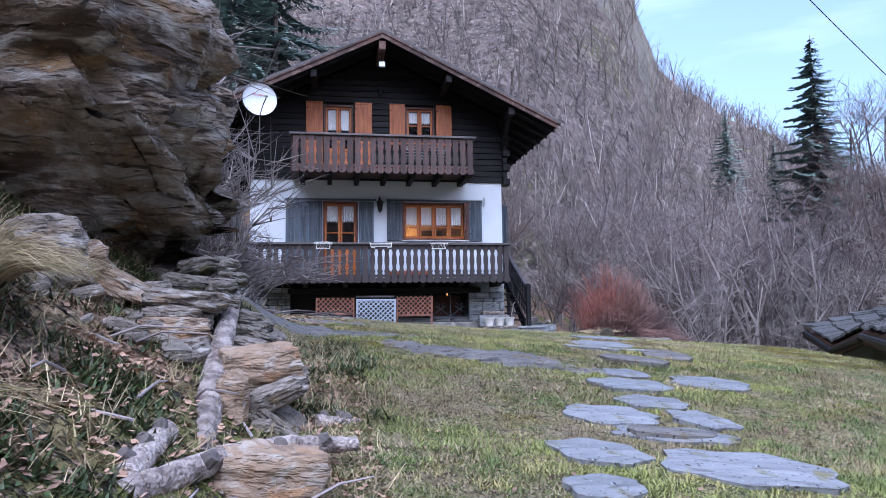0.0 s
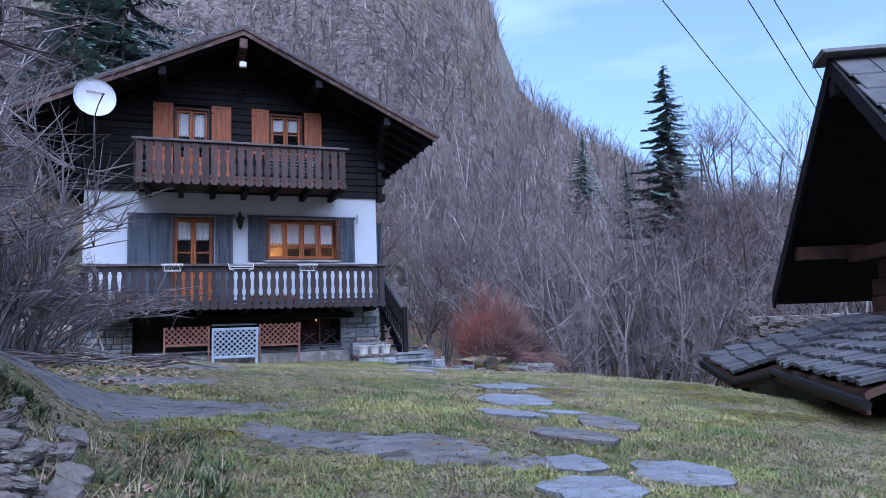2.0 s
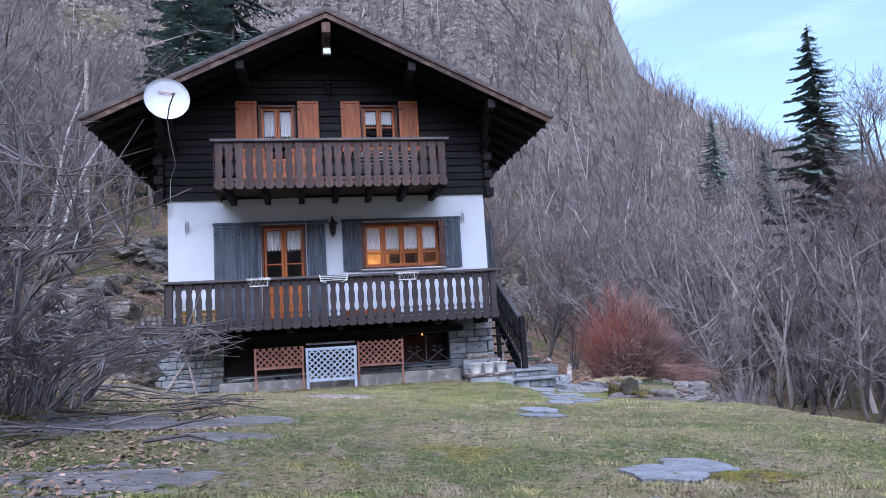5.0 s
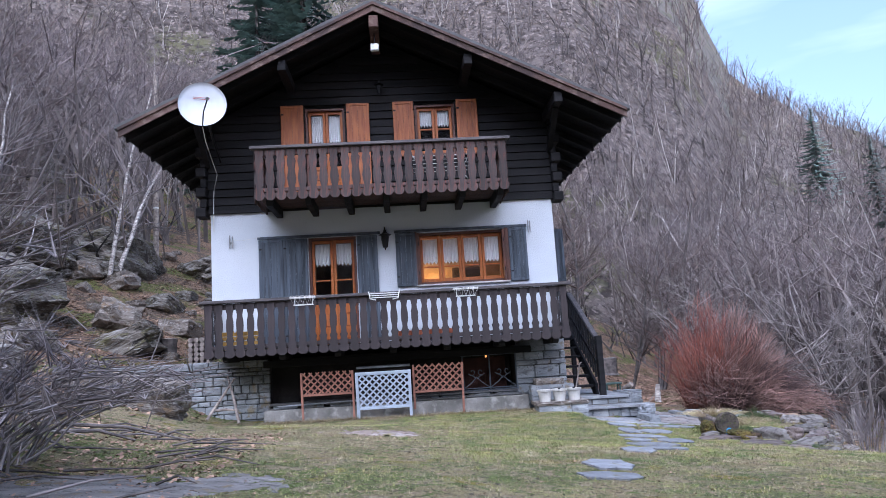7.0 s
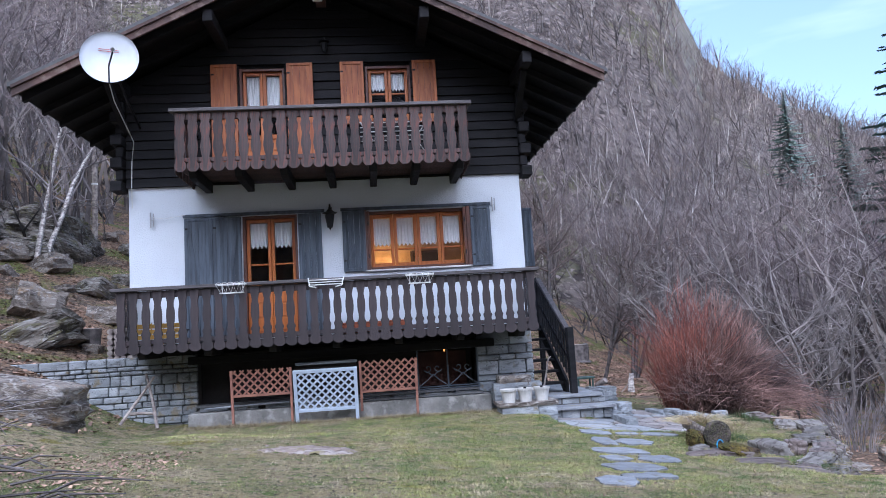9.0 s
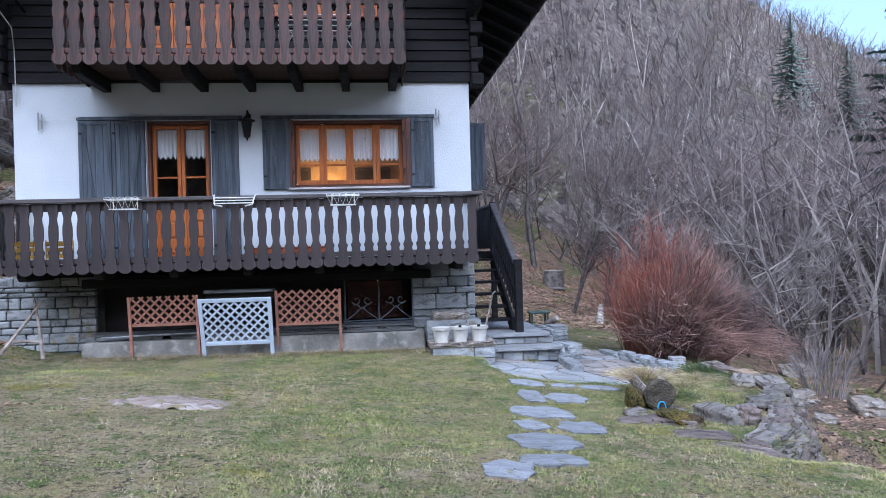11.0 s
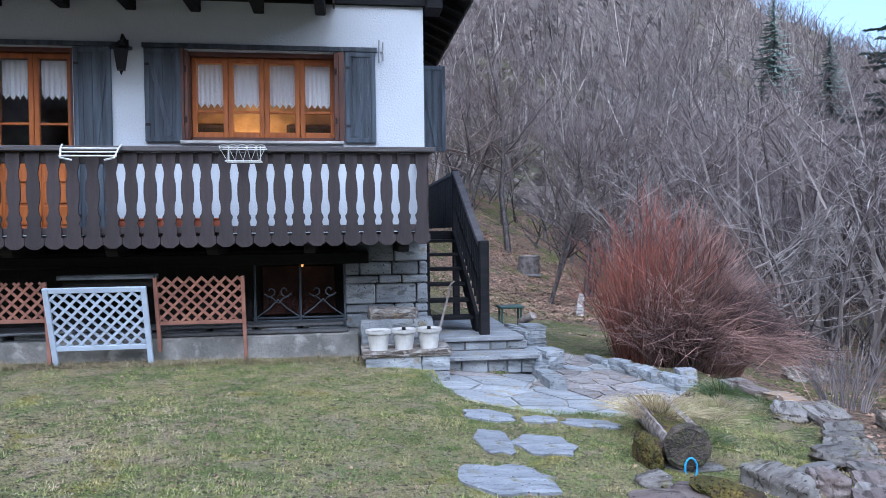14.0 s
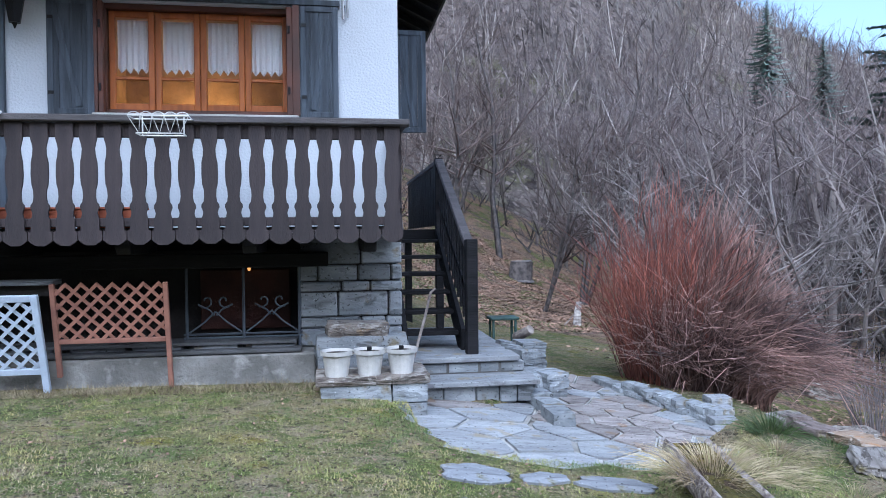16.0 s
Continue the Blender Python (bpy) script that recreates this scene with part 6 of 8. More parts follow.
# ---- the great overhanging boulder and the stone heap ----
big = rock("overhanging_boulder", "huge layered brown-grey boulder with a dark undercut", -1.0, -15.0, (4.1, 2.1, 4.6), 5, M_BIGROCK, n=70, rough=0.17, square=0.8, strata=1.8, z=2.80, tilt=(3, -1, -3), category="boulder")
for v in big.data.vertices:
    c = v.co.copy()
    low = max(0.0, -1.55 - c.z + 0.25 * noise.noise(c * 1.5))
    if c.y < 0.5:
        v.co.y += low * 1.5 * min(1, (0.5 - c.y)) + max(0.0, 0.6 - c.z) * 0.10
    v.co += Vector(noise.noise_vector(c * 2.2)) * 0.07 + Vector(noise.noise_vector(c * 6)) * 0.045 + Vector(noise.noise_vector(c * 14)) * 0.022
    lay = (c.z * 1.5 + 0.45 * c.x + 1.3 * noise.noise(c * 0.9)) % 1
    lay2 = (c.z * 4.7 + 0.5 * c.x + 1.6 * noise.noise(c * 1.7 + Vector((5, 0, 0)))) % 1
    v.co += Vector((c.x, c.y, 0)).normalized() * (0.17 * lay ** 3 - 0.05 + 0.06 * lay2 ** 4)
# added rock: closes the hollow below the boulder, which is only deep shade
rock("back_boulder", "mossy rock added to fill the shaded hollow under the boulder", -1.3, -14.5, (3.6, 1.7, 1.5), 8, M_ROCK, n=10, rough=0.2, square=0.6, strata=1.0, z=0.35, category="boulder")
HEAP = (
    (0.92, -15.35, 0.45, 0.37, 0.12, 24, 1), (1.22, -15.3, 0.35, 0.44, 0.1, 4, 0), (1.09, -15.2, 0.41, 0.17, 0.07, -6, 0), (1.24, -15.42, 0.27, 0.24, 0.08, 2, 0), (1.26, -15.5, 0.19, 0.31, 0.13, 0, 1),
    (1.27, -15.55, 0.08, 0.31, 0.15, -4, 0), (1.12, -15.55, 0.11, 0.12, 0.11, 10, 0), (1.35, -15.35, 0.24, 0.13, 0.08, 5, 0), (1.52, -15.0, 0.26, 0.2, 0.07, 8, 0), (1.55, -15.15, 0.18, 0.17, 0.07, 6, 0),
    (1.58, -15.3, 0.12, 0.18, 0.07, 12, 0), (1.63, -15.0, 0.21, 0.11, 0.06, 0, 0), (1.63, -15.15, 0.15, 0.13, 0.06, 18, 0), (1.69, -15.4, 0.08, 0.17, 0.07, 20, 0), (1.67, -15.6, 0.01, 0.34, 0.21, -2, 1),
    (1.78, -15.5, -0.03, 0.19, 0.14, 15, 0), (1.74, -15.8, -0.1, 0.29, 0.1, -24, 0), (1.59, -15.95, -0.15, 0.12, 0.28, 4, 1), (1.7, -15.9, -0.23, 0.13, 0.09, -14, 0), (1.77, -15.85, -0.2, 0.16, 0.04, 38, 0),
    (1.82, -15.75, -0.19, 0.16, 0.03, 34, 0), (1.84, -15.9, -0.25, 0.14, 0.03, 28, 0), (1.77, -16.42, -0.28, 0.38, 0.19, 2, 2), (1.18, -16.3, -0.2, 0.18, 0.05, 6, 0), (0.8, -15.5, 0.51, 0.29, 0.16, -20, 1),
    (0.69, -15.6, 0.55, 0.35, 0.3, -10, 0), (1.4, -14.9, 0.56, 0.16, 0.08, 10, 0), (1.47, -14.95, 0.48, 0.14, 0.06, 5, 0), (1.42, -15.1, 0.43, 0.15, 0.07, 0, 0), (1.45, -15.1, 0.36, 0.13, 0.07, 14, 0),
    (1.29, -14.95, 0.55, 0.19, 0.08, -10, 0), (1.26, -15.1, 0.45, 0.21, 0.08, 8, 0), (1.02, -15.45, 0.27, 0.24, 0.07, 14, 0),
)
for i, (x, y, z, w, h, t, tone) in enumerate(HEAP):
    if tone < 2:
        rock("heap_stone", "rough %s stone in the heap under the boulder" % ("rusty tan" if tone else "grey layered"), x, y + 0.05, (w * 1.08, max(w * 0.7, 0.14), h * 1.08), 400 + i, M_TANROCK if tone else M_PALEROCK if y < -15.18 else M_ROCK, "heap of stones", n=9, z=z, tilt=(6 * (i % 3) - 6, t, 9 * (i % 5) - 18), rough=0.24, square=0.55, strata=0.5)
rock("tan_boulder", "big square tan-orange rock at the foot of the heap", 1.78, -16.46, (0.36, 0.3, 0.25), 450, M_TANROCK, n=16, z=-0.32, tilt=(0, 6, 12), rough=0.26, square=0.66, strata=0.2, category="boulder")
rng = random.Random(9)
for i in range(120):
    x, y = rng.uniform(0.6, 1.75), rng.uniform(-15.9, -13.8)
    s = rng.uniform(0.05, 0.16)
    rock("rubble_stone", "small grey rubble stone in the heap", x, y, (s, s * 0.8, s * 0.4), 500 + i, M_PALEROCK if i % 3 else M_ROCK, "rubble", n=2, tilt=(rng.uniform(-25, 25), rng.uniform(-25, 25), rng.uniform(0, 180)), rough=0.25, square=0.7, sink=0.2)


def log(name, label, pts, radii, group="", mat=None, m=None):
    l = thing(name, label, "log", group)
    g = Geo()
    P = []
    n, N = 16, 34
    for k in range(N + 1):
        t = k / N * (len(pts) - 1)
        i = min(int(t), len(pts) - 2)
        P.append((Vector(pts[i]).lerp(Vector(pts[i + 1]), t - i), radii[i] + (radii[i + 1] - radii[i]) * (t - i)))
    g.tube([p for p, r in P], [r * (1 + 0.03 * noise.noise((k * 0.9, len(pts), 2))) for k, (p, r) in enumerate(P)], n)
    g.v = [tuple(Vector(v) + Vector(noise.noise_vector(Vector(v) * 28)) * 0.006) for v in g.v]
    part("trunk", g, mat or M_LOG, l)
    for i, t in enumerate((0.25, 0.6, 0.8)):
        p, r = P[int(t * N)]
        d = Vector(noise.noise_vector(p * 3 + Vector((i, 0, 0)))).normalized()
        d.z = abs(d.z)
        part("knot", Geo().tube([p + d * r * 0.6, p + d * (r + 0.025)], [0.03, 0.022], 8), M_BARK, l)
    return l


log("fallen_log", "long pale log with flaking bark leaning on the stones", [(1.54, -16.40, -0.25), (1.49, -15.6, 0.03), (1.47, -14.9, 0.37)], [0.064, 0.058, 0.046])
log("fallen_log", "grey log lying across the foot of the stone heap", [(1.44, -16.92, -0.23), (1.66, -16.52, -0.21), (1.86, -16.34, -0.21), (2.1, -16.2, -0.24)], [0.045, 0.04, 0.036, 0.028])
log("fallen_log", "thin grey log end lying on the grass", [(1.94, -15.70, -0.22), (2.14, -15.6, -0.25)], [0.035, 0.028])
log("cut_log", "short pale cut log on dead leaves", [(1.43, -16.86, -0.2), (1.45, -16.45, -0.13)], [0.04, 0.044])

# ---- hut ----
VX, VY = 0.469, 0.883
NX, NY = 0.883, -0.469
PEAK, EAVE = Vector((10.17, -10.9, 4.0)), Vector((11.64, -8.13, 1.015))


def hut_pt(a, b, z):
    """a metres along the front from the peak (away from the path), b metres inward."""
    return (PEAK.x + VX * a + NX * b, PEAK.y + VY * a + NY * b, z)


hut = thing("hut", "dark timber hut with heavy slate roof beyond the lawn's edge", "hut")
SP = (PEAK.z - EAVE.z) / 3.136
for sgn, reach in ((1, 3.136), (-1, 2.6)):
    a0, a1 = 0, sgn * reach
    z0, z1 = PEAK.z, PEAK.z - reach * SP
    part("roof_boarding", Geo().prism([hut_pt(a0, 0.03, z0 - 0.2), hut_pt(a1, 0.03, z1 - 0.2), hut_pt(a1, 0.03, z1 - 0.08), hut_pt(a0, 0.03, z0 - 0.08)], (NX * 6, NY * 6, 0)), M_TIMBER, hut)
    part("verge_board", Geo().prism([hut_pt(a0, 0, z0 - 0.26), hut_pt(a1, 0, z1 - 0.26), hut_pt(a1, 0, z1 - 0.02), hut_pt(a0, 0, z0 - 0.02)], (-NX * 0.04, -NY * 0.04, 0)), M_TIMBER, hut)
    for i in range(int(reach / 0.3)):
        p, q = sgn * i * 0.3, sgn * (i * 0.3 + 0.42)
        for j in range(4):
            s = 0.02 + j * 0.42 + 0.05 * (i % 2)
            zz0, zz1 = z0 - abs(p) * SP, z0 - abs(q) * SP
            part("slate", Geo().prism([hut_pt(p, s, zz0 - 0.05), hut_pt(q, s + 0.01, zz1 - 0.02), hut_pt(q, s + 0.01, zz1 + 0.012), hut_pt(p, s, zz0 - 0.02)], (NX * 0.4, NY * 0.4, 0)), M_SLATE, hut)
part("ridge_stone", Geo().prism([hut_pt(-0.2, -0.15, PEAK.z + 0.0), hut_pt(0.25, -0.15, PEAK.z - 0.06), hut_pt(0.2, -0.15, PEAK.z + 0.04), hut_pt(-0.12, -0.15, PEAK.z + 0.08)], (NX * 1.4, NY * 1.4, 0)), M_SLATE, hut, bevel=0.01)
for i in range(12):
    z = 0.6 + i * 0.27
    w = max(0.3, (PEAK.z - 0.3 - z) / SP - 0.9)
    w = min(w, 2.1 - 0.05 * i)
    part("wall_log", Geo().prism([hut_pt(-min(w, 2.2), 1.1, z), hut_pt(w, 1.1, z), hut_pt(w, 1.1, z + 0.255), hut_pt(-min(w, 2.2), 1.1, z + 0.255)], (NX * 0.2, NY * 0.2, 0)), M_HUTWOOD, hut, bevel=0.012)
part("purlin", Geo().beam(hut_pt(0, -0.02, PEAK.z - 0.42), hut_pt(0, 1.1, PEAK.z - 0.42), 0.2, 0.22), M_TIMBER, hut)
part("purlin", Geo().beam(hut_pt(2.2, 0.1, PEAK.z - 2.2 * SP - 0.32), hut_pt(2.2, 1.1, PEAK.z - 2.2 * SP - 0.32), 0.18, 0.2), M_HUTWOOD, hut)
part("crossbeam", Geo().beam(hut_pt(-2, 0.9, 1.5), hut_pt(2.1, 0.9, 1.5), 0.16, 0.18), M_HUTWOOD, hut)
part("plinth_wall", Geo().prism([hut_pt(-2.2, 1.12, -1.6), hut_pt(1.9, 1.12, -2.2), hut_pt(1.9, 1.12, 0.6), hut_pt(-2.2, 1.12, 0.6)], (NX * 0.5, NY * 0.5, 0)), M_STONE, hut)
stw = thing("dry_stone_wall", "grey rubble wall beyond the hut under bare branches", "stone wall")
rng = random.Random(21)
for i in range(7):
    for j in range(8):
        part("stone", rock_mesh("stone", 0.46, 0.4, 0.27, 600 + (i * 8 + j) % 6, rough=0.2, square=0.7), M_ROCK, stw, m=pose(15.8 + j * 0.29 + (0.15 if i % 2 else 0) + rng.uniform(-0.03, 0.03), -3.4 - j * 0.33 - (0.17 if i % 2 else 0), -0.9 + i * 0.235, 0, 0, rng.uniform(-15, 15) - 45))

lean = thing("lean_to", "low lean-to with rough slate roof and grey rendered wall", "lean-to")
LA, LB, LC, LD = Vector((9.57, -8.7, 0.02)), Vector((9.25, -9.7, -0.20)), Vector((8.62, -11.05, 0.03)), Vector((6.95, -13.6, 0.0))
UP_A, UP_D = Vector((11.7, -9.8, 0.62)), Vector((9.2, -14.2, 0.72))


def slope_slates(p0, p1, q1, q0, rows_, cols, seed):
    """Courses of uneven slates between a low edge p0-p1 and a high edge q0-q1."""
    rng = random.Random(seed)
    for i in range(rows_):
        for j in range(cols):
            u0, u1 = j / cols, (j + 0.97) / cols
            v0, v1 = i / rows_ - 0.03 * rng.random(), (i + 1.3) / rows_
            c = [p0.lerp(p1, u).lerp(q0.lerp(q1, u), v) for u, v in ((u0, v0), (u1, v0 + rng.uniform(-0.02, 0.02)), (u1, v1), (u0, v1))]
            lift = [0.055, 0.055, 0.0, 0.0]
            k = rng.uniform(0, 0.012)
            part("slate", Geo().hexa([(c[a].x, c[a].y, c[a].z + lift[a] + k) for a in range(4)] + [(c[a].x, c[a].y, c[a].z + lift[a] + k + 0.035) for a in range(4)]), M_SLATE, lean)


slope_slates(LC, LD, UP_D, Vector((10.9, -11.2, 0.66)), 8, 26, 1)
slope_slates(LA, LB, Vector((10.2, -11.0, 0.52)), Vector((11.3, -10.0, 0.55)), 7, 7, 2)
slope_slates(LB, LC, Vector((10.3, -11.6, 0.50)), Vector((10.2, -11.0, 0.50)), 7, 8, 3)
part("roof_deck", Geo().add([LA, LB, LC, LD, UP_D, UP_A, *[v - Vector((0, 0, 0.06)) for v in (LA, LB, LC, LD, UP_D, UP_A)]], [(0, 1, 2, 5), (2, 3, 4, 5), (11, 8, 7, 6), (11, 10, 9, 8), (0, 6, 7, 1), (1, 7, 8, 2), (2, 8, 9, 3), (3, 9, 10, 4), (4, 10, 11, 5), (5, 11, 6, 0)]), M_HUTWOOD, lean)
for a, b in ((LA, LB), (LB, LC), (LC, LD)):
    part("fascia", Geo().beam(a - Vector((0, 0, 0.09)), b - Vector((0, 0, 0.09)), 0.03, 0.16), M_HUTWOOD, lean)
    part("gutter", Geo().tube([a + Vector((-0.06, -0.03, -0.07)), b + Vector((-0.06, -0.03, -0.09))], 0.045, 8), M_IRON, lean)
part("downpipe", Geo().tube([LA + Vector((-0.05, 0, -0.1)), LA + Vector((0.02, -0.3, -0.28)), LB + Vector((0.32, 0.1, -0.22)), LB + Vector((0.34, 0.05, -0.4)), LB + Vector((0.34, 0.0, -1.3))], 0.035, 8), M_IRON, lean)
part("wall", Geo().prism([(9.75, -9.3, -1.9), (9.2, -11.2, -1.2), (9.2, -11.2, -0.04), (9.75, -9.3, -0.16)], (0.25, -0.05, 0)), M_HUTWALL, lean, "grey rendered wall")
part("wall", Geo().prism([(9.76, -9.25, -1.9), (11.5, -9.0, -1.9), (11.5, -9.0, 0.3), (9.76, -9.25, -0.12)], (0, -0.2, 0)), M_HUTWALL, lean, "grey rendered wall")
# same wall on its shadowed side: the shade is in the near-black colour
part("wall", Geo().prism([(9.2, -11.2, -1.2), (7.9, -13.6, -1.2), (7.9, -13.6, -0.02), (9.2, -11.2, -0.04)], (0.25, -0.1, 0)), M_SHADE_AND_DARK, lean)
for i, (x, y, w, d, r) in enumerate(((7.4, -11.7, 1.6, 1.0, 10), (6.8, -12.9, 1.3, 0.8, -15), (7.6, -10.6, 1.0, 0.7, 5), (5.9, -13.3, 0.7, 0.4, 0), (2.3, -12.0, 0.6, 0.25, 0), (2.1, -13.6, 0.8, 0.25, 10), (5.6, -11.3, 0.8, 0.4, 12))):
    o = bedrock(x, y, w, d, r, 20 + i, 0.05)
    o.data.materials[0] = M_MOSS
    o.name = "moss_patch"
    tagged(o, "low yellow-green moss patch in the lawn", "moss", "moss patches")
for i in range(7):
    tagged(part("fallen_tile", Geo().box(-0.16, 0.16, -0.11, 0.11, 0, 0.03), M_TERRA if i % 2 else M_SLATE, m=pose(9.9 + 0.3 * (i % 3), -7.9 + 0.25 * i * 0.6, ground_z(9.9 + 0.3 * (i % 3), -7.9 + 0.15 * i) + 0.03 + 0.02 * i, 5, 8, 40 * i)), "old roof tile lying in a loose pile", "roof tile", "pile of old tiles")

# ---- overhead wires ----
for i, (p, d) in enumerate((((6.3, -7.9, 9.9), (0.84, 0.53, -0.12)), ((7.9, -8.4, 10.8), (0.85, 0.45, -0.27)), ((8.4, -8.6, 10.8), (0.85, 0.44, -0.27)))):
    p, d = Vector(p), Vector(d)
    pts = [p + d * s + Vector((0, 0, 0.0012 * (s - 15) ** 2)) for s in range(-24, 62, 4)]
    tagged(part("overhead_wire", Geo().tube(pts, 0.014, 5), M_IRON), "dark overhead wire crossing the sky", "wire", "overhead wires")
pole = thing("utility_pole", "weathered wooden pole on the slope beside the house", "pole", m=Matrix.Translation((-5.3, 12.6, ground_z(-5.3, 12.6) - 0.2)))
part("shaft", Geo().tube([(0, 0, 0), (0, 0, 7.5)], [0.10, 0.08], 10), M_BARKPALE, pole)
part("band", Geo().tube([(0, 0, 2.3), (0, 0, 2.36)], [0.103, 0.103], 10), M_WIRE, pole)

# stumps, garden post, bench on the back lawn
def stump(x, y, r, h, label, mat=None):
    s = thing("tree_stump", label, "tree stump", m=Matrix.Translation((x, y, ground_z(x, y) - 0.06)))
    g = Geo().tube([(0, 0, 0), (0, 0, 0.1), (0.02, 0, h)], [r * 1.3, r * 1.05, r], 12)
    g.v = [tuple(Vector(v) + Vector(noise.noise_vector(Vector(v) * 5 + Vector((x, y, 0)))) * r * 0.22) for v in g.v]
    part("bole", g, mat or M_BARK, s)
    part("cut_face", Geo().tube([(0.02, 0, h), (0.02, 0, h + 0.015)], [r * 0.85, r * 0.8], 12), M_BARKPALE, s)
    return s


stump(-1.95, 3.4, 0.22, 0.45, "grey cut tree stump on the leafy slope above the wall")
stump(13.2, 19.5, 0.42, 0.8, "dark mossy stump in leaf litter behind the lawn")
gp = thing("white_stump", "whitened broken stump with leaning sticks on the back lawn", "stump", m=Matrix.Translation((12.5, 11.1, ground_z(12.5, 11.1))))
part("trunk", Geo().tube([(0, 0, -0.05), (0.02, 0, 0.3), (0.06, 0, 0.62)], [0.12, 0.10, 0.07], 9), M_BIRCH, gp)
part("stick", Geo().tube([(-0.35, 0, 0), (-0.03, 0, 0.35)], 0.02, 5), M_BARKPALE, gp)
cb = thing("garden_stool", "dark green metal stool behind the stair post", "stool", m=Matrix.Translation((8.45, 2.6, ground_z(8.45, 2.6))))
part("seat", Geo().box(-0.2, 0.2, -0.15, 0.15, 0.62, 0.66), M_BLUECHAIR, cb, bevel=0.01)
for sx in (-0.17, 0.14):
    for sy in (-0.12, 0.09):
        part("leg", Geo().box(sx, sx + 0.03, sy, sy + 0.03, 0, 0.617), M_BLUECHAIR, cb)
wp = thing("woodpile", "stack of split firewood beside the house wall", "woodpile", m=Matrix.Translation((-0.45, 1.6, ground_z(-0.45, 1.6))))
for i in range(10):
    for j in range(4):
        part("billet", Geo().tube([(-0.02 - 0.12 * j, -0.2, 0.06 + i * 0.1), (-0.02 - 0.12 * j, 0.25, 0.06 + i * 0.1)], [0.055, 0.05], 6), M_BARKPALE, wp)


# ---- plants ----
def grow(rng, pts, tris, p, d, length, r, depth, kids, spread, up, sides=5, seg=4, mats=None):
    """One limb as a bending tapered tube, with children along it."""
    path, q, dd = [p], p.copy(), d.normalized()
    for k in range(seg):
        dd = (dd + Vector((rng.uniform(-1, 1), rng.uniform(-1, 1), rng.uniform(-1, 1))) * 0.16 + Vector((0, 0, up))).normalized()
        q = q + dd * length / seg
        path.append(q.copy())
    base = len(pts)
    n = sides if depth > 1 else 3
    for k, c in enumerate(path):
        t = (path[min(k + 1, seg)] - path[max(k - 1, 0)]).normalized()
        a = t.orthogonal().normalized()
        b = t.cross(a)
        rr = r * (1 - 0.75 * k / seg)
        for i in range(n):
            w = 2 * math.pi * i / n
            pts.append(c + (a * math.cos(w) + b * math.sin(w)) * rr)
    for k in range(seg):
        for i in range(n):
            a0, a1 = base + k * n + i, base + k * n + (i + 1) % n
            tris.append((a0, a1, a1 + n))
            tris.append((a0, a1 + n, a0 + n))
    if depth <= 0:
        return
    for i in range(kids[0]):
        t = rng.uniform(0.25, 1.0)
        k = min(int(t * seg), seg - 1)
        c = path[k].lerp(path[k + 1], t * seg - k)
        side = Vector((rng.uniform(-1, 1), rng.uniform(-1, 1), rng.uniform(-0.4, 0.8))).normalized()
        nd = (dd * (1 - spread) + side * spread).normalized()
        grow(rng, pts, tris, c, nd, length * rng.uniform(0.4, 0.68), max(r * 0.5 * (1.1 - 0.5 * t), 0.006), depth - 1, kids[1:] or kids, spread, up * 0.6, sides, max(seg - 1, 2))


def bare_tree(seed, height, stems, bark, twig, label, r0=0.1, spread=0.55, kids=(7, 7, 6), lean=0.15, name="tree", category="tree", low=False):
    rng = random.Random(seed)
    t = thing(name, label, category, "bare trees" if category == "tree" else "bare shrubs")
    for s in range(stems):
        a = rng.uniform(0, 6.28)
        d = Vector((math.cos(a) * lean, math.sin(a) * lean, 1)).normalized()
        pts, tris = [], []
        grow(rng, pts, tris, Vector((0.15 * math.cos(a) * (stems > 1), 0.15 * math.sin(a) * (stems > 1), -0.15)), d, height * rng.uniform(0.8, 1), r0, 0, (0,), 0.2, 0.05, 7, 7)
        trunk = (pts, tris)
        part("trunk" if not low else "stem", fast_mesh("trunk", [tuple(v) for v in pts], tris), bark, t)
        path = [sum((pts[k * 3 + i] for i in range(3)), Vector()) / 3 for k in range(8)]
        pts, tris = [], []
        for i in range(kids[0] * 2):
            q = rng.uniform(0.2 if not low else 0.05, 0.98)
            k = min(int(q * 7), 6)
            c = path[k].lerp(path[k + 1], q * 7 - k)
            b = rng.uniform(0, 6.28)
            nd = Vector((math.cos(b), math.sin(b), rng.uniform(0.2, 1.1))).normalized()
            grow(rng, pts, tris, c, nd, height * rng.uniform(0.2, 0.42) * (1.15 - 0.6 * q), r0 * 0.4 * (1.1 - q) + 0.01, 2, kids[1:], spread, 0.05, 3, 4)
        part("crown", fast_mesh("crown", [tuple(v) for v in pts], tris), twig, t, kind="stuff")
    return t


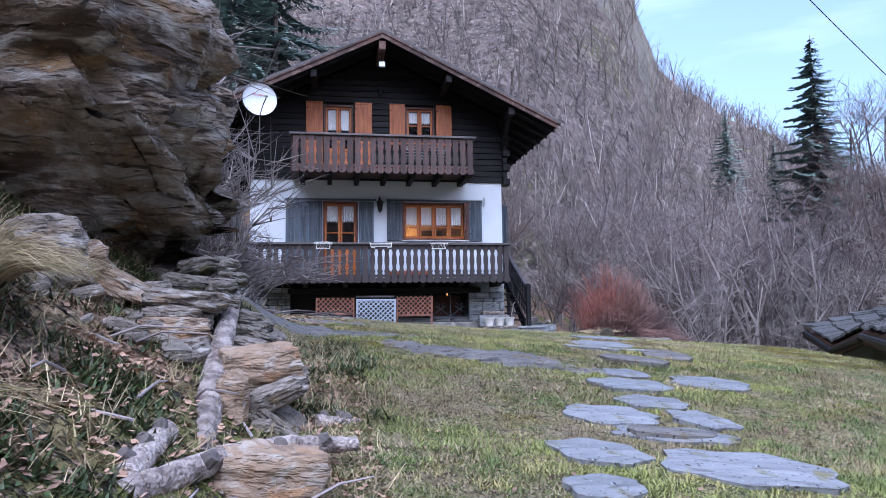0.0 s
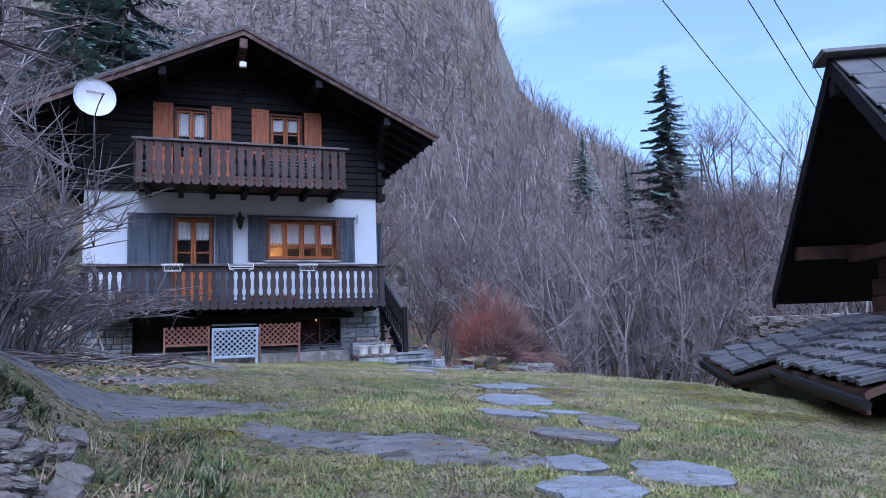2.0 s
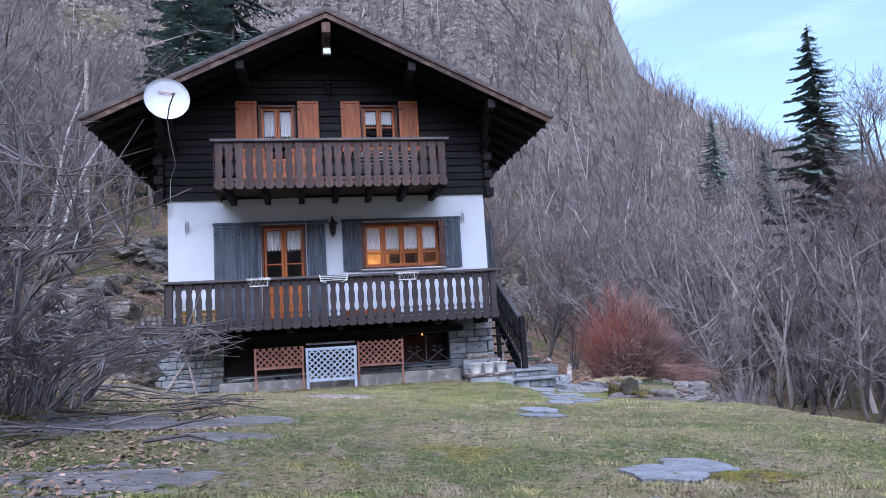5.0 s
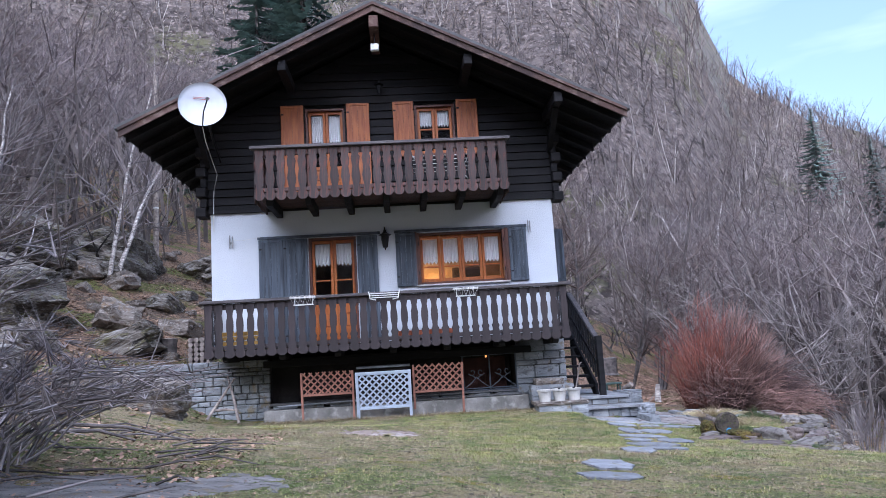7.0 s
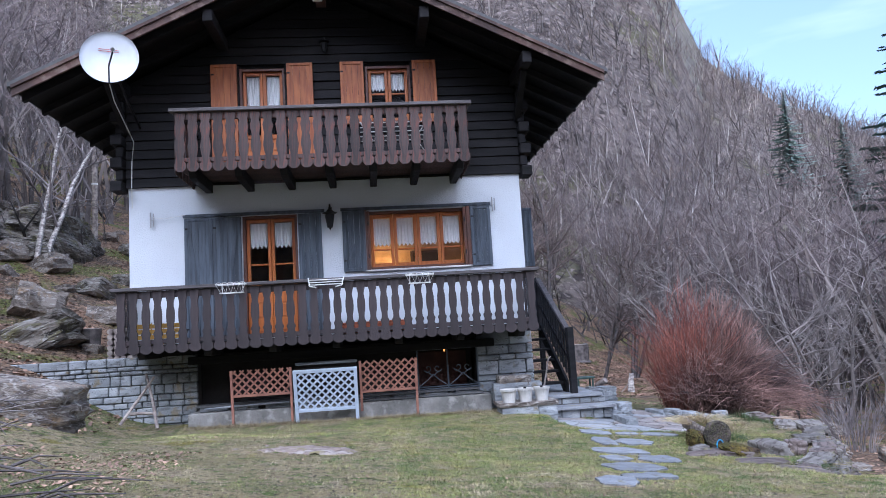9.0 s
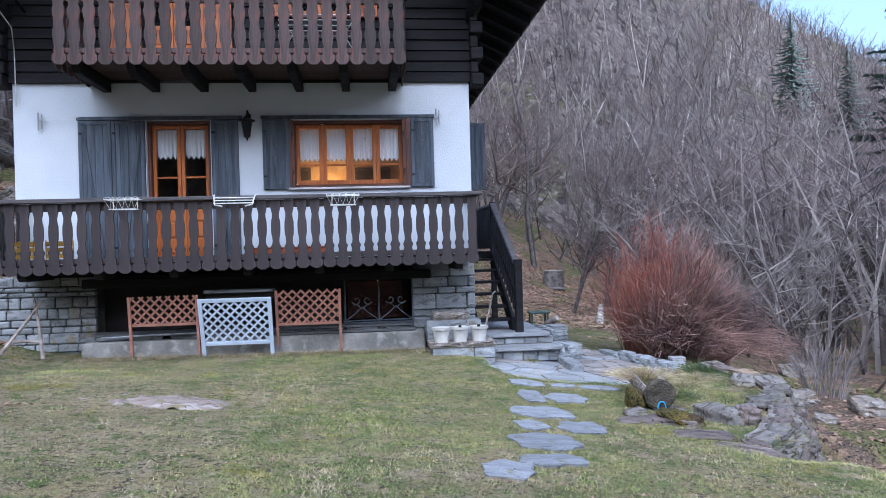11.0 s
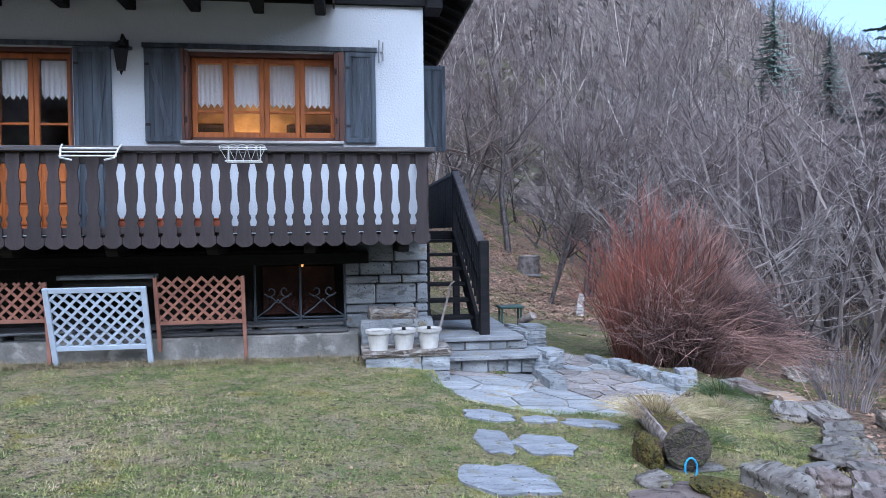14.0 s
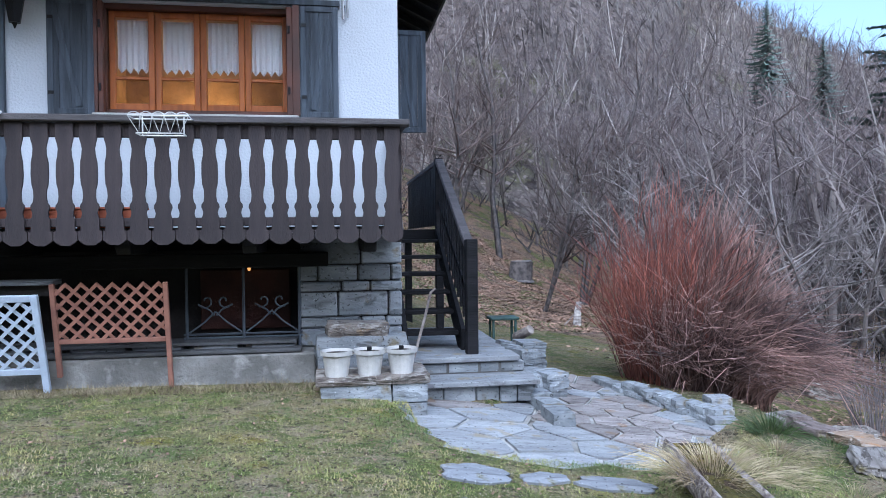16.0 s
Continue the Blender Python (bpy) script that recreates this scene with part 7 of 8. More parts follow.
def far_tree(rng, height, twigs, k=1.0, pale=False, spread=1.0):
    """A bare tree for the woods: a forking trunk, limbs and a haze of twigs. Returns points, triangles and their materials."""
    P, T, M = [], [], []

    def strip(a, b, wa, wb, mat):
        d = b - a
        s = np.cross(d, (rng.uniform(-1, 1), rng.uniform(-1, 1), 0.2))
        s = s / (np.linalg.norm(s) + 1e-6)
        n = len(P)
        if wb <= 0:
            P.extend([a - s * wa, a + s * wa, b])
            T.append((n, n + 1, n + 2))
            M.append(mat)
        else:
            P.extend([a - s * wa, a + s * wa, b + s * wb, b - s * wb])
            T.extend([(n, n + 1, n + 2), (n, n + 2, n + 3)])
            M.extend([mat, mat])

    bark = 1 if pale else 0
    fork = np.array((rng.uniform(-0.5, 0.5), rng.uniform(-0.5, 0.5), height * rng.uniform(0.15, 0.45)))
    zero = np.zeros(3)
    strip(zero, fork, 0.11 * k, 0.085 * k, bark)
    strip(zero, fork, 0.11 * k, 0.085 * k, bark)
    limbs = []
    az0 = rng.uniform(0, 6.28)
    for i in range(rng.choice((2, 3, 3, 4))):
        az = az0 + i * 2.2 + rng.uniform(-0.4, 0.4)
        out = height * rng.uniform(0.05, 0.17) * spread
        mid = fork + np.array((math.cos(az) * out, math.sin(az) * out, (height - fork[2]) * 0.4))
        end = mid + np.array((math.cos(az) * out * 0.9, math.sin(az) * out * 0.9, (height * rng.uniform(0.75, 1.0) - mid[2])))
        strip(fork, mid, 0.065 * k, 0.045 * k, bark)
        strip(mid, end, 0.045 * k, 0.0, bark)
        limbs += [(fork, mid), (mid, end), (mid, end)]
        for j in range(4):
            a = fork + (mid - fork) * rng.uniform(0.5, 1) if j == 0 else mid + (end - mid) * rng.uniform(0, 0.7)
            b2 = az + rng.uniform(-1.6, 1.6)
            ln = height * rng.uniform(0.12, 0.27)
            b = a + np.array((math.cos(b2) * 0.75 * spread, math.sin(b2) * 0.75 * spread, rng.uniform(0.35, 1.0))) * ln
            strip(a, b, 0.026 * k, 0.0, bark if j < 2 else 2)
            limbs += [(a, b), (a, b)]
    for i in range(twigs):
        a, b = rng.choice(limbs)
        c = a + (b - a) * rng.uniform(0.2, 1)
        az = rng.uniform(0, 6.28)
        d = np.array((math.cos(az), math.sin(az), rng.uniform(0.1, 1.9)))
        strip(c, c + d / np.linalg.norm(d) * height * rng.uniform(0.05, 0.15), 0.013 * k, 0.0, 2)
    return np.array(P), np.array(T), np.array(M)


def scatter_mesh(name, variants, places, label, category):
    """Many plants joined into one mesh."""
    V, F, I, off = [], [], [], 0
    for k, (x, y, z, s, a) in enumerate(places):
        P, T, M = variants[k % len(variants)]
        c, si = math.cos(a), math.sin(a)
        R = np.array(((c, -si, 0), (si, c, 0), (0, 0, 1)))
        V.append(P @ R.T * s + np.array((x, y, z)))
        F.append(T + off)
        I.append(M)
        off += len(P)
    me = fast_mesh(name, np.concatenate(V), np.concatenate(F))
    for mat in (M_WOODBARK, M_WOODPALE, M_TWIGFAR):
        me.materials.append(mat)
    me.polygons.foreach_set("material_index", np.concatenate(I).astype(np.int32))
    return tagged(part(name, me, M_TWIGFAR), label, category, kind="stuff")


rng = random.Random(77)
fars = [far_tree(rng, rng.uniform(7.5, 10), 110, 1.0, i % 6 == 0, rng.uniform(0.8, 1.4)) for i in range(14)]
places = []
while len(places) < 1700:
    az = radians(rng.uniform(-48, 72))
    d = rng.uniform(24, 68)
    x, y = 4 + d * math.sin(az), -12 + d * math.cos(az)
    if -4 < x < 17 and y < 25 and x + y > 2 or y < 2 and x < 18:
        continue
    places.append((x, y, ground_z(x, y, False) - 0.3, rng.uniform(0.55, 1.05), rng.uniform(0, 6.28)))
scatter_mesh("woods", fars, places, "dense bare grey-brown woods on the mountainside", "woods")
distant = [far_tree(rng, rng.uniform(7, 10), 52, 1.5, i % 5 == 0, rng.uniform(0.9, 1.3)) for i in range(14)]
places = []
while len(places) < 7600:
    az = radians(rng.uniform(-50, 74))
    d = 60 + 165 * rng.random() ** 0.9
    x, y = 4 + d * math.sin(az), -12 + d * math.cos(az)
    places.append((x, y, ground_z(x, y, False) - 0.5, rng.uniform(0.5, 1.0), rng.uniform(0, 6.28)))
scatter_mesh("far_woods", distant, places, "bare purple-grey woods high on the mountain", "woods")
brush = []
for _ in range(6):
    P, T, M = far_tree(rng, 2.2, 60, 0.35)
    brush.append((P * np.array((1.5, 1.5, 1)), T, M))
places = []
while len(places) < 900:
    az, d = radians(rng.uniform(-50, 75)), rng.uniform(19, 60)
    x, y = 4 + d * math.sin(az), -12 + d * math.cos(az)
    if -6 < x < 16 and y < 24 or (x < 13 and y < 0 and x > -6):
        continue
    places.append((x, y, ground_z(x, y, False) - 0.1, rng.uniform(0.5, 1.3), rng.uniform(0, 6.28)))
scatter_mesh("brushwood", brush, places, "low tangled bare brush under the trees", "brushwood")

# nearer trees, one by one
T1 = bare_tree(1, 8.0, 1, M_BARK, M_TWIG, "tall bare grey tree with fine upright twigs in the wood", 0.13, kids=(9, 6, 5))
T2 = bare_tree(2, 6.0, 3, M_BARK, M_TWIG, "bare multi-stemmed tree with spreading purple-grey twigs", 0.085, 0.6, kids=(6, 6, 5), lean=0.45)
T3 = bare_tree(3, 5.0, 4, M_TWIGMID, M_TWIGMID, "grey-brown bare bushy tree with arching twigs at the wood's edge", 0.055, 0.65, kids=(5, 6, 5), lean=0.6)
spots = [(T2, 12.2, 13.6, 1.0, 0), (T1, 10.5, 19.0, 1.1, 40), (T2, 14.2, 15.5, 1.1, 80), (T1, 13.0, 22.0, 1.15, 100), (T3, 15.5, 10.5, 1.1, 10), (T3, 17.5, 7.5, 1.15, 60), (T3, 19.5, 4.0, 1.2, 120), (T2, 18.5, 12.5, 1.2, 170), (T3, 21.0, 8.0, 1.25, 200), (T2, 23.0, 3.5, 1.3, 230), (T1, 17.0, 19.0, 1.1, 260), (T2, 22.5, 14.0, 1.3, 280), (T3, 20.0, -2.0, 0.9, 320), (T2, 26.0, 9.0, 1.3, 20), (T1, 21.0, 20.0, 1.2, 50), (T1, 6.0, 22.0, 1.0, 90), (T2, 8.5, 16.5, 0.9, 130), (T1, 27.0, 16.0, 1.2, 160), (T3, 24.0, -2.0, 1.1, 200), (T2, 12.0, 27.0, 1.2, 15),
         (T2, -6.0, 1.0, 0.75, 30), (T2, -8.0, 5.0, 0.9, 70), (T3, -6.5, -3.0, 0.8, 110), (T1, -9.0, 10.0, 0.9, 150), (T1, -11.0, 3.0, 0.9, 190), (T3, -5.0, -6.5, 0.8, 230), (T1, -13.0, 14.0, 1.0, 270), (T2, -10.0, -2.0, 0.8, 310)]
used = set()
for t, x, y, s, a in spots:
    m = pose(x, y, ground_z(x, y) - 0.05, 0, 0, a) @ Matrix.Scale(s, 4)
    if t.name in used:
        copy_thing(t, m)
    else:
        used.add(t.name)
        t.matrix_basis = m
birch = bare_tree(11, 7.5, 2, M_BIRCH, M_TWIGPALE, "leaning white birch on the rocky slope beside the house", 0.10, 0.5, kids=(6, 6, 5), lean=0.3, name="birch")
birch.matrix_basis = pose(-5.2, 8.5, ground_z(-5.2, 8.5) - 0.1, 0, 14, 20)
for x, y, s, a in ((-6.6, 4.6, 0.9, 140), (24.0, 30.0, 1.6, 50), (-9.5, 7.5, 0.9, 220)):
    copy_thing(birch, pose(x, y, ground_z(x, y) - 0.1, 0, 6, a) @ Matrix.Scale(s, 4))
tagged(birch, group="birches")


def fir(seed, height, width, label):
    """A fir: tapered trunk, drooping whorls of boughs carrying needle sprays."""
    rng = random.Random(seed)
    t = thing("fir_tree", label, "fir tree", "fir trees")
    part("trunk", Geo().tube([(0, 0, 0), (0, 0, height * 0.5), (0, 0, height)], [height * 0.014, height * 0.008, 0.01], 7), M_BARK, t)
    P, T = [], []
    for b in range(int(height * 17)):
        u0 = (b / (height * 17)) ** 0.85
        z = height * (0.1 + 0.89 * u0)
        k = 1 - z / height
        az = rng.uniform(0, 6.28)
        ln = width * (k ** 0.72) * rng.uniform(0.45, 1.15) + 0.03
        n = max(6, int(ln * 10))
        for i in range(n):
            u = (i + rng.random()) / n
            c = np.array((math.cos(az) * ln * u, math.sin(az) * ln * u, z - 0.42 * ln * u + 0.3 * ln * u * u))
            for s in (-1, 1):
                side = az + s * rng.uniform(0.4, 1.0)
                w = rng.uniform(0.3, 0.6) * (1.1 - 0.6 * u) * (0.12 + 0.88 * k ** 0.5) * height / 11
                e = c + np.array((math.cos(side) * w, math.sin(side) * w, -rng.uniform(0.02, 0.22) * w * 2))
                o = np.array((-math.sin(side), math.cos(side), 0.5)) * w * 0.26
                m = len(P)
                P += [c - o, c + o, e]
                T.append((m, m + 1, m + 2))
    part("crown", fast_mesh("crown", np.array(P), np.array(T)), M_FIR, t, "dark green drooping boughs")
    return t


SKY_TREES = ((31.7, 16.3, 10.7), (34.4, 18.0, 11.7), (37.0, 19.7, 11.8), (33.2, 15.0, 10.6), (36.5, 15.9, 10.2), (39.3, 17.3, 11.0), (30.9, 17.1, 10.2), (38.1, 14.1, 9.4))
for k, (x, y, top) in enumerate(SKY_TREES):
    z = ground_z(x, y, False) - 0.3
    copy_thing(T1, pose(x, y, z, 0, 0, 50 * k) @ Matrix.Diagonal((1.5, 1.5, (top - z) / 8.0, 1)))
x, y, top = (35.4, 15.6, 11.9)
z = ground_z(x, y, False) - 0.3
copy_thing(birch, pose(x, y, z, 0, 3, 200) @ Matrix.Diagonal((1.3, 1.3, (top - z) / 7.0, 1)))
f1 = fir(4, 21.8, 5.2, "tall dark fir standing above the bare woods")
f1.matrix_basis = pose(33.96, 22.3, -2.8)
f2 = fir(5, 12.0, 3.2, "dark green fir among bare trees on the slope")
f2.matrix_basis = pose(-4.0, 26.0, ground_z(-4.0, 26.0) - 0.3) @ Matrix.Scale(1.5, 4)
for x, y, s in ((-1.5, 28.0, 1.5), (-2.8, 31.0, 1.4), (60.0, 75.0, 0.8), (64.0, 70.0, 0.7), (42.0, 26.0, 0.7), (35.0, 4.0, 0.7)):
    copy_thing(f2, pose(x, y, ground_z(x, y, False) - 0.3, 0, 0, x * 20) @ Matrix.Scale(s, 4))
z = ground_z(34.0, 11.3, False) - 0.3
copy_thing(f2, pose(34.0, 11.3, z) @ Matrix.Scale((9.2 - z) / 18.0, 4))


def shrub(name, label, x, y, n, height, reach, mat, seed, r=0.012, arch=0.5, subs=3, jitter=0.3, z0=None, kind_parts=3, up=1.0, bias=(0, 0), wild=1.0, flare=1.25, side=0.0, low=0.55):
    """A many-stemmed shrub: bundles of arching stems, each bundle a part."""
    rng = random.Random(seed)
    t = thing(name, label, "shrub", m=Matrix.Translation((x, y, (ground_z(x, y) if z0 is None else z0) - 0.05)))
    for b in range(kind_parts):
        pts, tris = [], []
        for i in range(n // kind_parts):
            a, q = rng.uniform(0, 6.28), rng.random() ** 0.6
            root = Vector((math.cos(a) * jitter * q, math.sin(a) * jitter * q, 0))
            h, rr = height * rng.uniform(low, 1.0) * (1.1 - 0.35 * q), reach * q * rng.uniform(0.6, 1.1) * (1 + side * math.cos(a + 0.5))
            P, seg = [], 7
            for k in range(seg + 1):
                u = k / seg
                droop = arch * q * u ** 2.4 * h * (1 + side * math.cos(a + 0.5))
                P.append(root + Vector((math.cos(a) * rr * u ** flare + bias[0] * u * u, math.sin(a) * rr * u ** flare + bias[1] * u * u, h * (u ** 0.9) * up - droop)) + Vector((rng.uniform(-1, 1), rng.uniform(-1, 1), rng.uniform(-0.4, 0.4))) * 0.035 * wild * (0.3 + u) * height * 0.5)
            grow_path(P, r * rng.uniform(0.6, 1.1), pts, tris)
            for s in range(subs):
                k = rng.randint(2, seg - 1)
                d = (P[k + 1] - P[k]).normalized() + Vector((rng.uniform(-1, 1), rng.uniform(-1, 1), rng.uniform(-0.3, 0.8))) * 0.6
                ln = height * rng.uniform(0.10, 0.28)
                Q = [P[k] + d.normalized() * ln * v + Vector((rng.uniform(-1, 1), rng.uniform(-1, 1), rng.uniform(-1, 1))) * 0.02 * v * ln for v in (0, 0.5, 1)]
                grow_path(Q, r * 0.5, pts, tris)
        part("crown", fast_mesh("crown", [tuple(v) for v in pts], tris), mat, t, kind="stuff")
    return t


def grow_path(P, r, pts, tris):
    base, m = len(pts), len(P)
    for k, c in enumerate(P):
        t = (P[min(k + 1, m - 1)] - P[max(k - 1, 0)]).normalized()
        a = t.orthogonal().normalized()
        b = t.cross(a)
        rr = r * (1 - 0.8 * k / (m - 1))
        for i in range(3):
            w = 2.094 * i
            pts.append(c + (a * math.cos(w) + b * math.sin(w)) * rr)
    for k in range(m - 1):
        for i in range(3):
            a0, a1 = base + k * 3 + i, base + k * 3 + (i + 1) % 3
            tris += [(a0, a1, a1 + 3), (a0, a1 + 3, a0 + 3)]


shrub("red_shrub", "red-stemmed bare willow bush with upright shoots", 10.55, 1.95, 520, 3.05, 0.85, M_REDTWIG, 31, 0.0115, 0.10, 2, 0.55, z0=-0.9, flare=1.5)
shrub("red_shrub", "brown arching dead stems of the willow bush", 10.95, 1.6, 1500, 3.0, 0.95, M_DEADTWIG, 32, 0.0125, 0.55, 3, 0.72, z0=-1.15, bias=(0.2, -0.1), flare=2.3, side=0.25, wild=1.7, low=0.6)
shrub("bare_shrub", "grey bare arching shrub beside the rock at the lawn's edge", 0.1, -9.9, 72, 3.6, 1.4, M_TWIGPALE, 33, 0.019, 0.40, 15, 0.5, bias=(-0.05, 0), wild=4.5)
shrub("bare_shrub", "low tangled grey twigs of a bare shrub", 0.2, -8.8, 190, 1.6, 1.6, M_TWIGPALE, 34, 0.014, 0.6, 14, 0.8, wild=6.5)
shrub("bare_shrub", "pale bare shrub clinging behind the great boulder", 0.2, -12.6, 48, 3.6, 1.3, M_TWIGPALE, 35, 0.016, 0.4, 12, 0.4, wild=4.0)
shrub("bare_shrub", "pale thin saplings at the edge of the patio bed", 14.8, 3.2, 60, 1.7, 0.6, M_TWIGPALE, 36, 0.012, 0.1, 5, 0.4)
for i, (x, y, lab) in enumerate(((0.80, -16.45, "big straw-coloured grass tussock on the rock"), (9.3, -1.55, "dry grass tussock by the pillar"), (0.95, -17.1, "low straw grass tussock among leaves"))):
    tt = shrub("grass_tussock", lab, x, y, 1100 if i == 0 else 260, 0.46 if i == 0 else 0.3, 0.46 if i == 0 else 0.36, M_STRAW, 50 + i, 0.0028, 0.9, 0, 0.10, z0=(0.40 if i == 0 else None), kind_parts=2)
    tagged(tt, category="grass tussock")


for i, (x, y, s) in enumerate(((8.55, -3.35, 0.22), (8.95, -2.75, 0.25), (9.3, -2.3, 0.2), (9.65, -1.7, 0.26), (9.5, -2.6, 0.12), (9.2, -3.2, 0.13), (9.0, -3.7, 0.12), (9.6, -3.0, 0.12), (8.85, -4.2, 0.12), (9.8, -2.2, 0.13), (8.35, -3.9, 0.18), (8.6, -4.95, 0.1), (8.3, -5.3, 0.1))):
    tt = shrub("grass_tussock", "short dry grass tussock between the rockery stones", x, y, 240, s, 0.34, M_STRAW if i % 3 else M_IVY, 70 + i, 0.0032, 0.7, 0, 0.16, kind_parts=1)
    tagged(tt, category="grass tussock", group="rockery tussocks")


# ---- grass, leaves, litter ----
def on_lawn(x, y):
    if 6.85 < x and y > -0.45 or in_patio(x, y) or (0.9 < x < 6.05 and y > -0.4) or (5.98 < x < 6.95 and y > -1.06):
        return False
    if x < 1.9 and y < -13.4 or x > ramp_of(y, [(-20, 7.5), (-11, 8.6), (-4, 9.3), (-1, 10.3)]) + 0.6:
        return False
    for sx, sy, w, d, r in STEPS:
        if ((x - sx) / w) ** 2 + ((y - sy) / d) ** 2 < 0.2:
            return False
    for bx, by, w, d in ((1.75, -12.75, 1.0, 0.45), (3.1, -13.85, 0.8, 0.18), (1.9, -11.1, 0.6, 0.3), (1.5, -8.9, 1.1, 0.5), (3.55, -4.3, 0.6, 0.2)):
        if ((x - bx) / w) ** 2 + ((y - by) / d) ** 2 < 1 + 0.8 * noise.noise((x * 4, y * 4, 2)):
            return False
    return True


def on_bank(x, y):
    return x < 2.2 - 0.25 * noise.noise((x * 2, y * 2, 0)) and y < -13.6


def dry(x, y):
    near_wall = max(0, 1 - abs(y + 0.4) / 0.7) * 0.5 if 1 < x < 6 else 0
    return 0.8 * noise.noise((x * 0.8, y * 0.8, 7)) + 0.9 * noise.noise((x * 2.6, y * 2.6, 1)) + 0.7 * noise.noise((x * 6, y * 6, 4)) + near_wall + 0.75 * min(max(dry_zone(x, y) - 0.25, 0), 0.8) - 0.32 * ramp_of(y, [(-6.5, 0), (-5, 1)]) * ramp_of(x, [(3.0, 0), (4.5, 1)]) + 0.25 * ramp_of(y, [(-9.5, 0), (-8, 1), (-6.8, 1), (-5.8, 0)])


CELL = 0.09
GX, GY = np.arange(0.0, 9.6, CELL), np.arange(-19.0, -0.2, CELL)
GRID_Z = np.array([[ground_z(x, y) for x in GX] for y in GY])
GRID_LAWN = np.array([[on_lawn(x, y) for x in GX] for y in GY])
GRID_BANK = np.array([[on_bank(x, y) for x in GX] for y in GY])
GRID_DRY = np.array([[dry(x, y) for x in GX] for y in GY])


def blades(name, n, seed, mat, label, region, length, width, mask, low, high):
    """Short leaning blades, one sliver each, where the mask and the dryness allow."""
    rg = np.random.default_rng(seed)
    x0, x1, y0, y1 = region
    x, y = rg.uniform(x0, x1, n), rg.uniform(y0, y1, n)
    u, v = (x - GX[0]) / CELL, (y - GY[0]) / CELL
    i, j = np.clip(u.astype(int), 0, len(GX) - 2), np.clip(v.astype(int), 0, len(GY) - 2)
    fu, fv = u - i, v - j
    z = (GRID_Z[j, i] * (1 - fu) + GRID_Z[j, i + 1] * fu) * (1 - fv) + (GRID_Z[j + 1, i] * (1 - fu) + GRID_Z[j + 1, i + 1] * fu) * fv
    d = GRID_DRY[j, i] + rg.normal(0, 0.16, n)
    ok = mask[np.round(v).astype(int).clip(0, len(GY) - 1), np.round(u).astype(int).clip(0, len(GX) - 1)] & (d > low) & (d < high)
    x, y, z = x[ok], y[ok], z[ok] - 0.004
    m = len(x)
    tuft = 0.5 + 0.5 * np.sin(x * 17 + 3 * np.sin(y * 9)) * np.sin(y * 19 + 3 * np.sin(x * 7 + y * 4))
    clump = 0.5 + 0.5 * np.sin(x * 3.1 + 2 * np.sin(y * 2.3)) * np.sin(y * 2.7 + 2 * np.sin(x * 1.9))
    a, ln, t = rg.uniform(0, 6.283, m), rg.uniform(*length, m) * (0.35 + 0.75 * tuft + 0.45 * clump), rg.uniform(0.5, 3.0, m)
    c, s, w = np.cos(a), np.sin(a), width * rg.uniform(0.6, 1.2, m)
    lean, rise = ln * t / np.sqrt(1 + t * t), ln / np.sqrt(1 + t * t)
    V = np.stack([np.stack([x - s * w, y + c * w, z], 1), np.stack([x + s * w, y - c * w, z], 1), np.stack([x + c * lean, y + s * lean, z + rise], 1)], 1).reshape(-1, 3)
    return tagged(part(name, fast_mesh(name, V, np.arange(3 * m).reshape(-1, 3)), mat), label, "grass", kind="stuff")


blades("grass_green", 420000, 1, M_BLADE, "short green lawn grass", (1.0, 9.4, -18.8, -0.4), (0.012, 0.042), 0.0030, GRID_LAWN, -9, 0.16)
blades("grass_straw", 260000, 2, M_STRAW, "short dry straw-coloured lawn grass", (1.0, 9.4, -18.8, -0.4), (0.012, 0.04), 0.0026, GRID_LAWN, -0.06, 9)
blades("grass_near", 260000, 4, M_BLADE, "short green lawn grass close to the path", (2.0, 6.2, -17.4, -11.5), (0.015, 0.055), 0.003, GRID_LAWN, -9, 0.12)
blades("grass_near_dry", 170000, 5, M_STRAW, "short dry lawn grass close to the path", (2.0, 6.2, -17.4, -11.5), (0.015, 0.06), 0.0026, GRID_LAWN, -0.10, 9)
blades("foot_straw", 9000, 9, M_STRAW, "dead stalks along the foot of the plinth", (1.0, 6.0, -0.75, -0.4), (0.04, 0.12), 0.003, GRID_LAWN, -9, 9)
blades("grass_house", 200000, 7, M_BLADE, "short green lawn grass before the house", (4.2, 9.3, -7.4, -0.4), (0.012, 0.04), 0.0028, GRID_LAWN, -9, 0.1)
blades("grass_house_dry", 110000, 8, M_STRAW, "short dry lawn grass before the house", (4.2, 9.3, -7.4, -0.4), (0.012, 0.045), 0.0024, GRID_LAWN, -0.05, 9)
blades("bank_weeds", 70000, 3, M_IVY, "low green weeds on the shaded bank", (0.0, 2.4, -18.4, -13.6), (0.03, 0.09), 0.009, GRID_BANK, -9, -0.05)
blades("bank_straw", 14000, 6, M_STRAW, "dead pale stalks on the shaded bank", (0.0, 2.4, -18.4, -13.6), (0.05, 0.16), 0.0028, GRID_BANK, -9, 9)
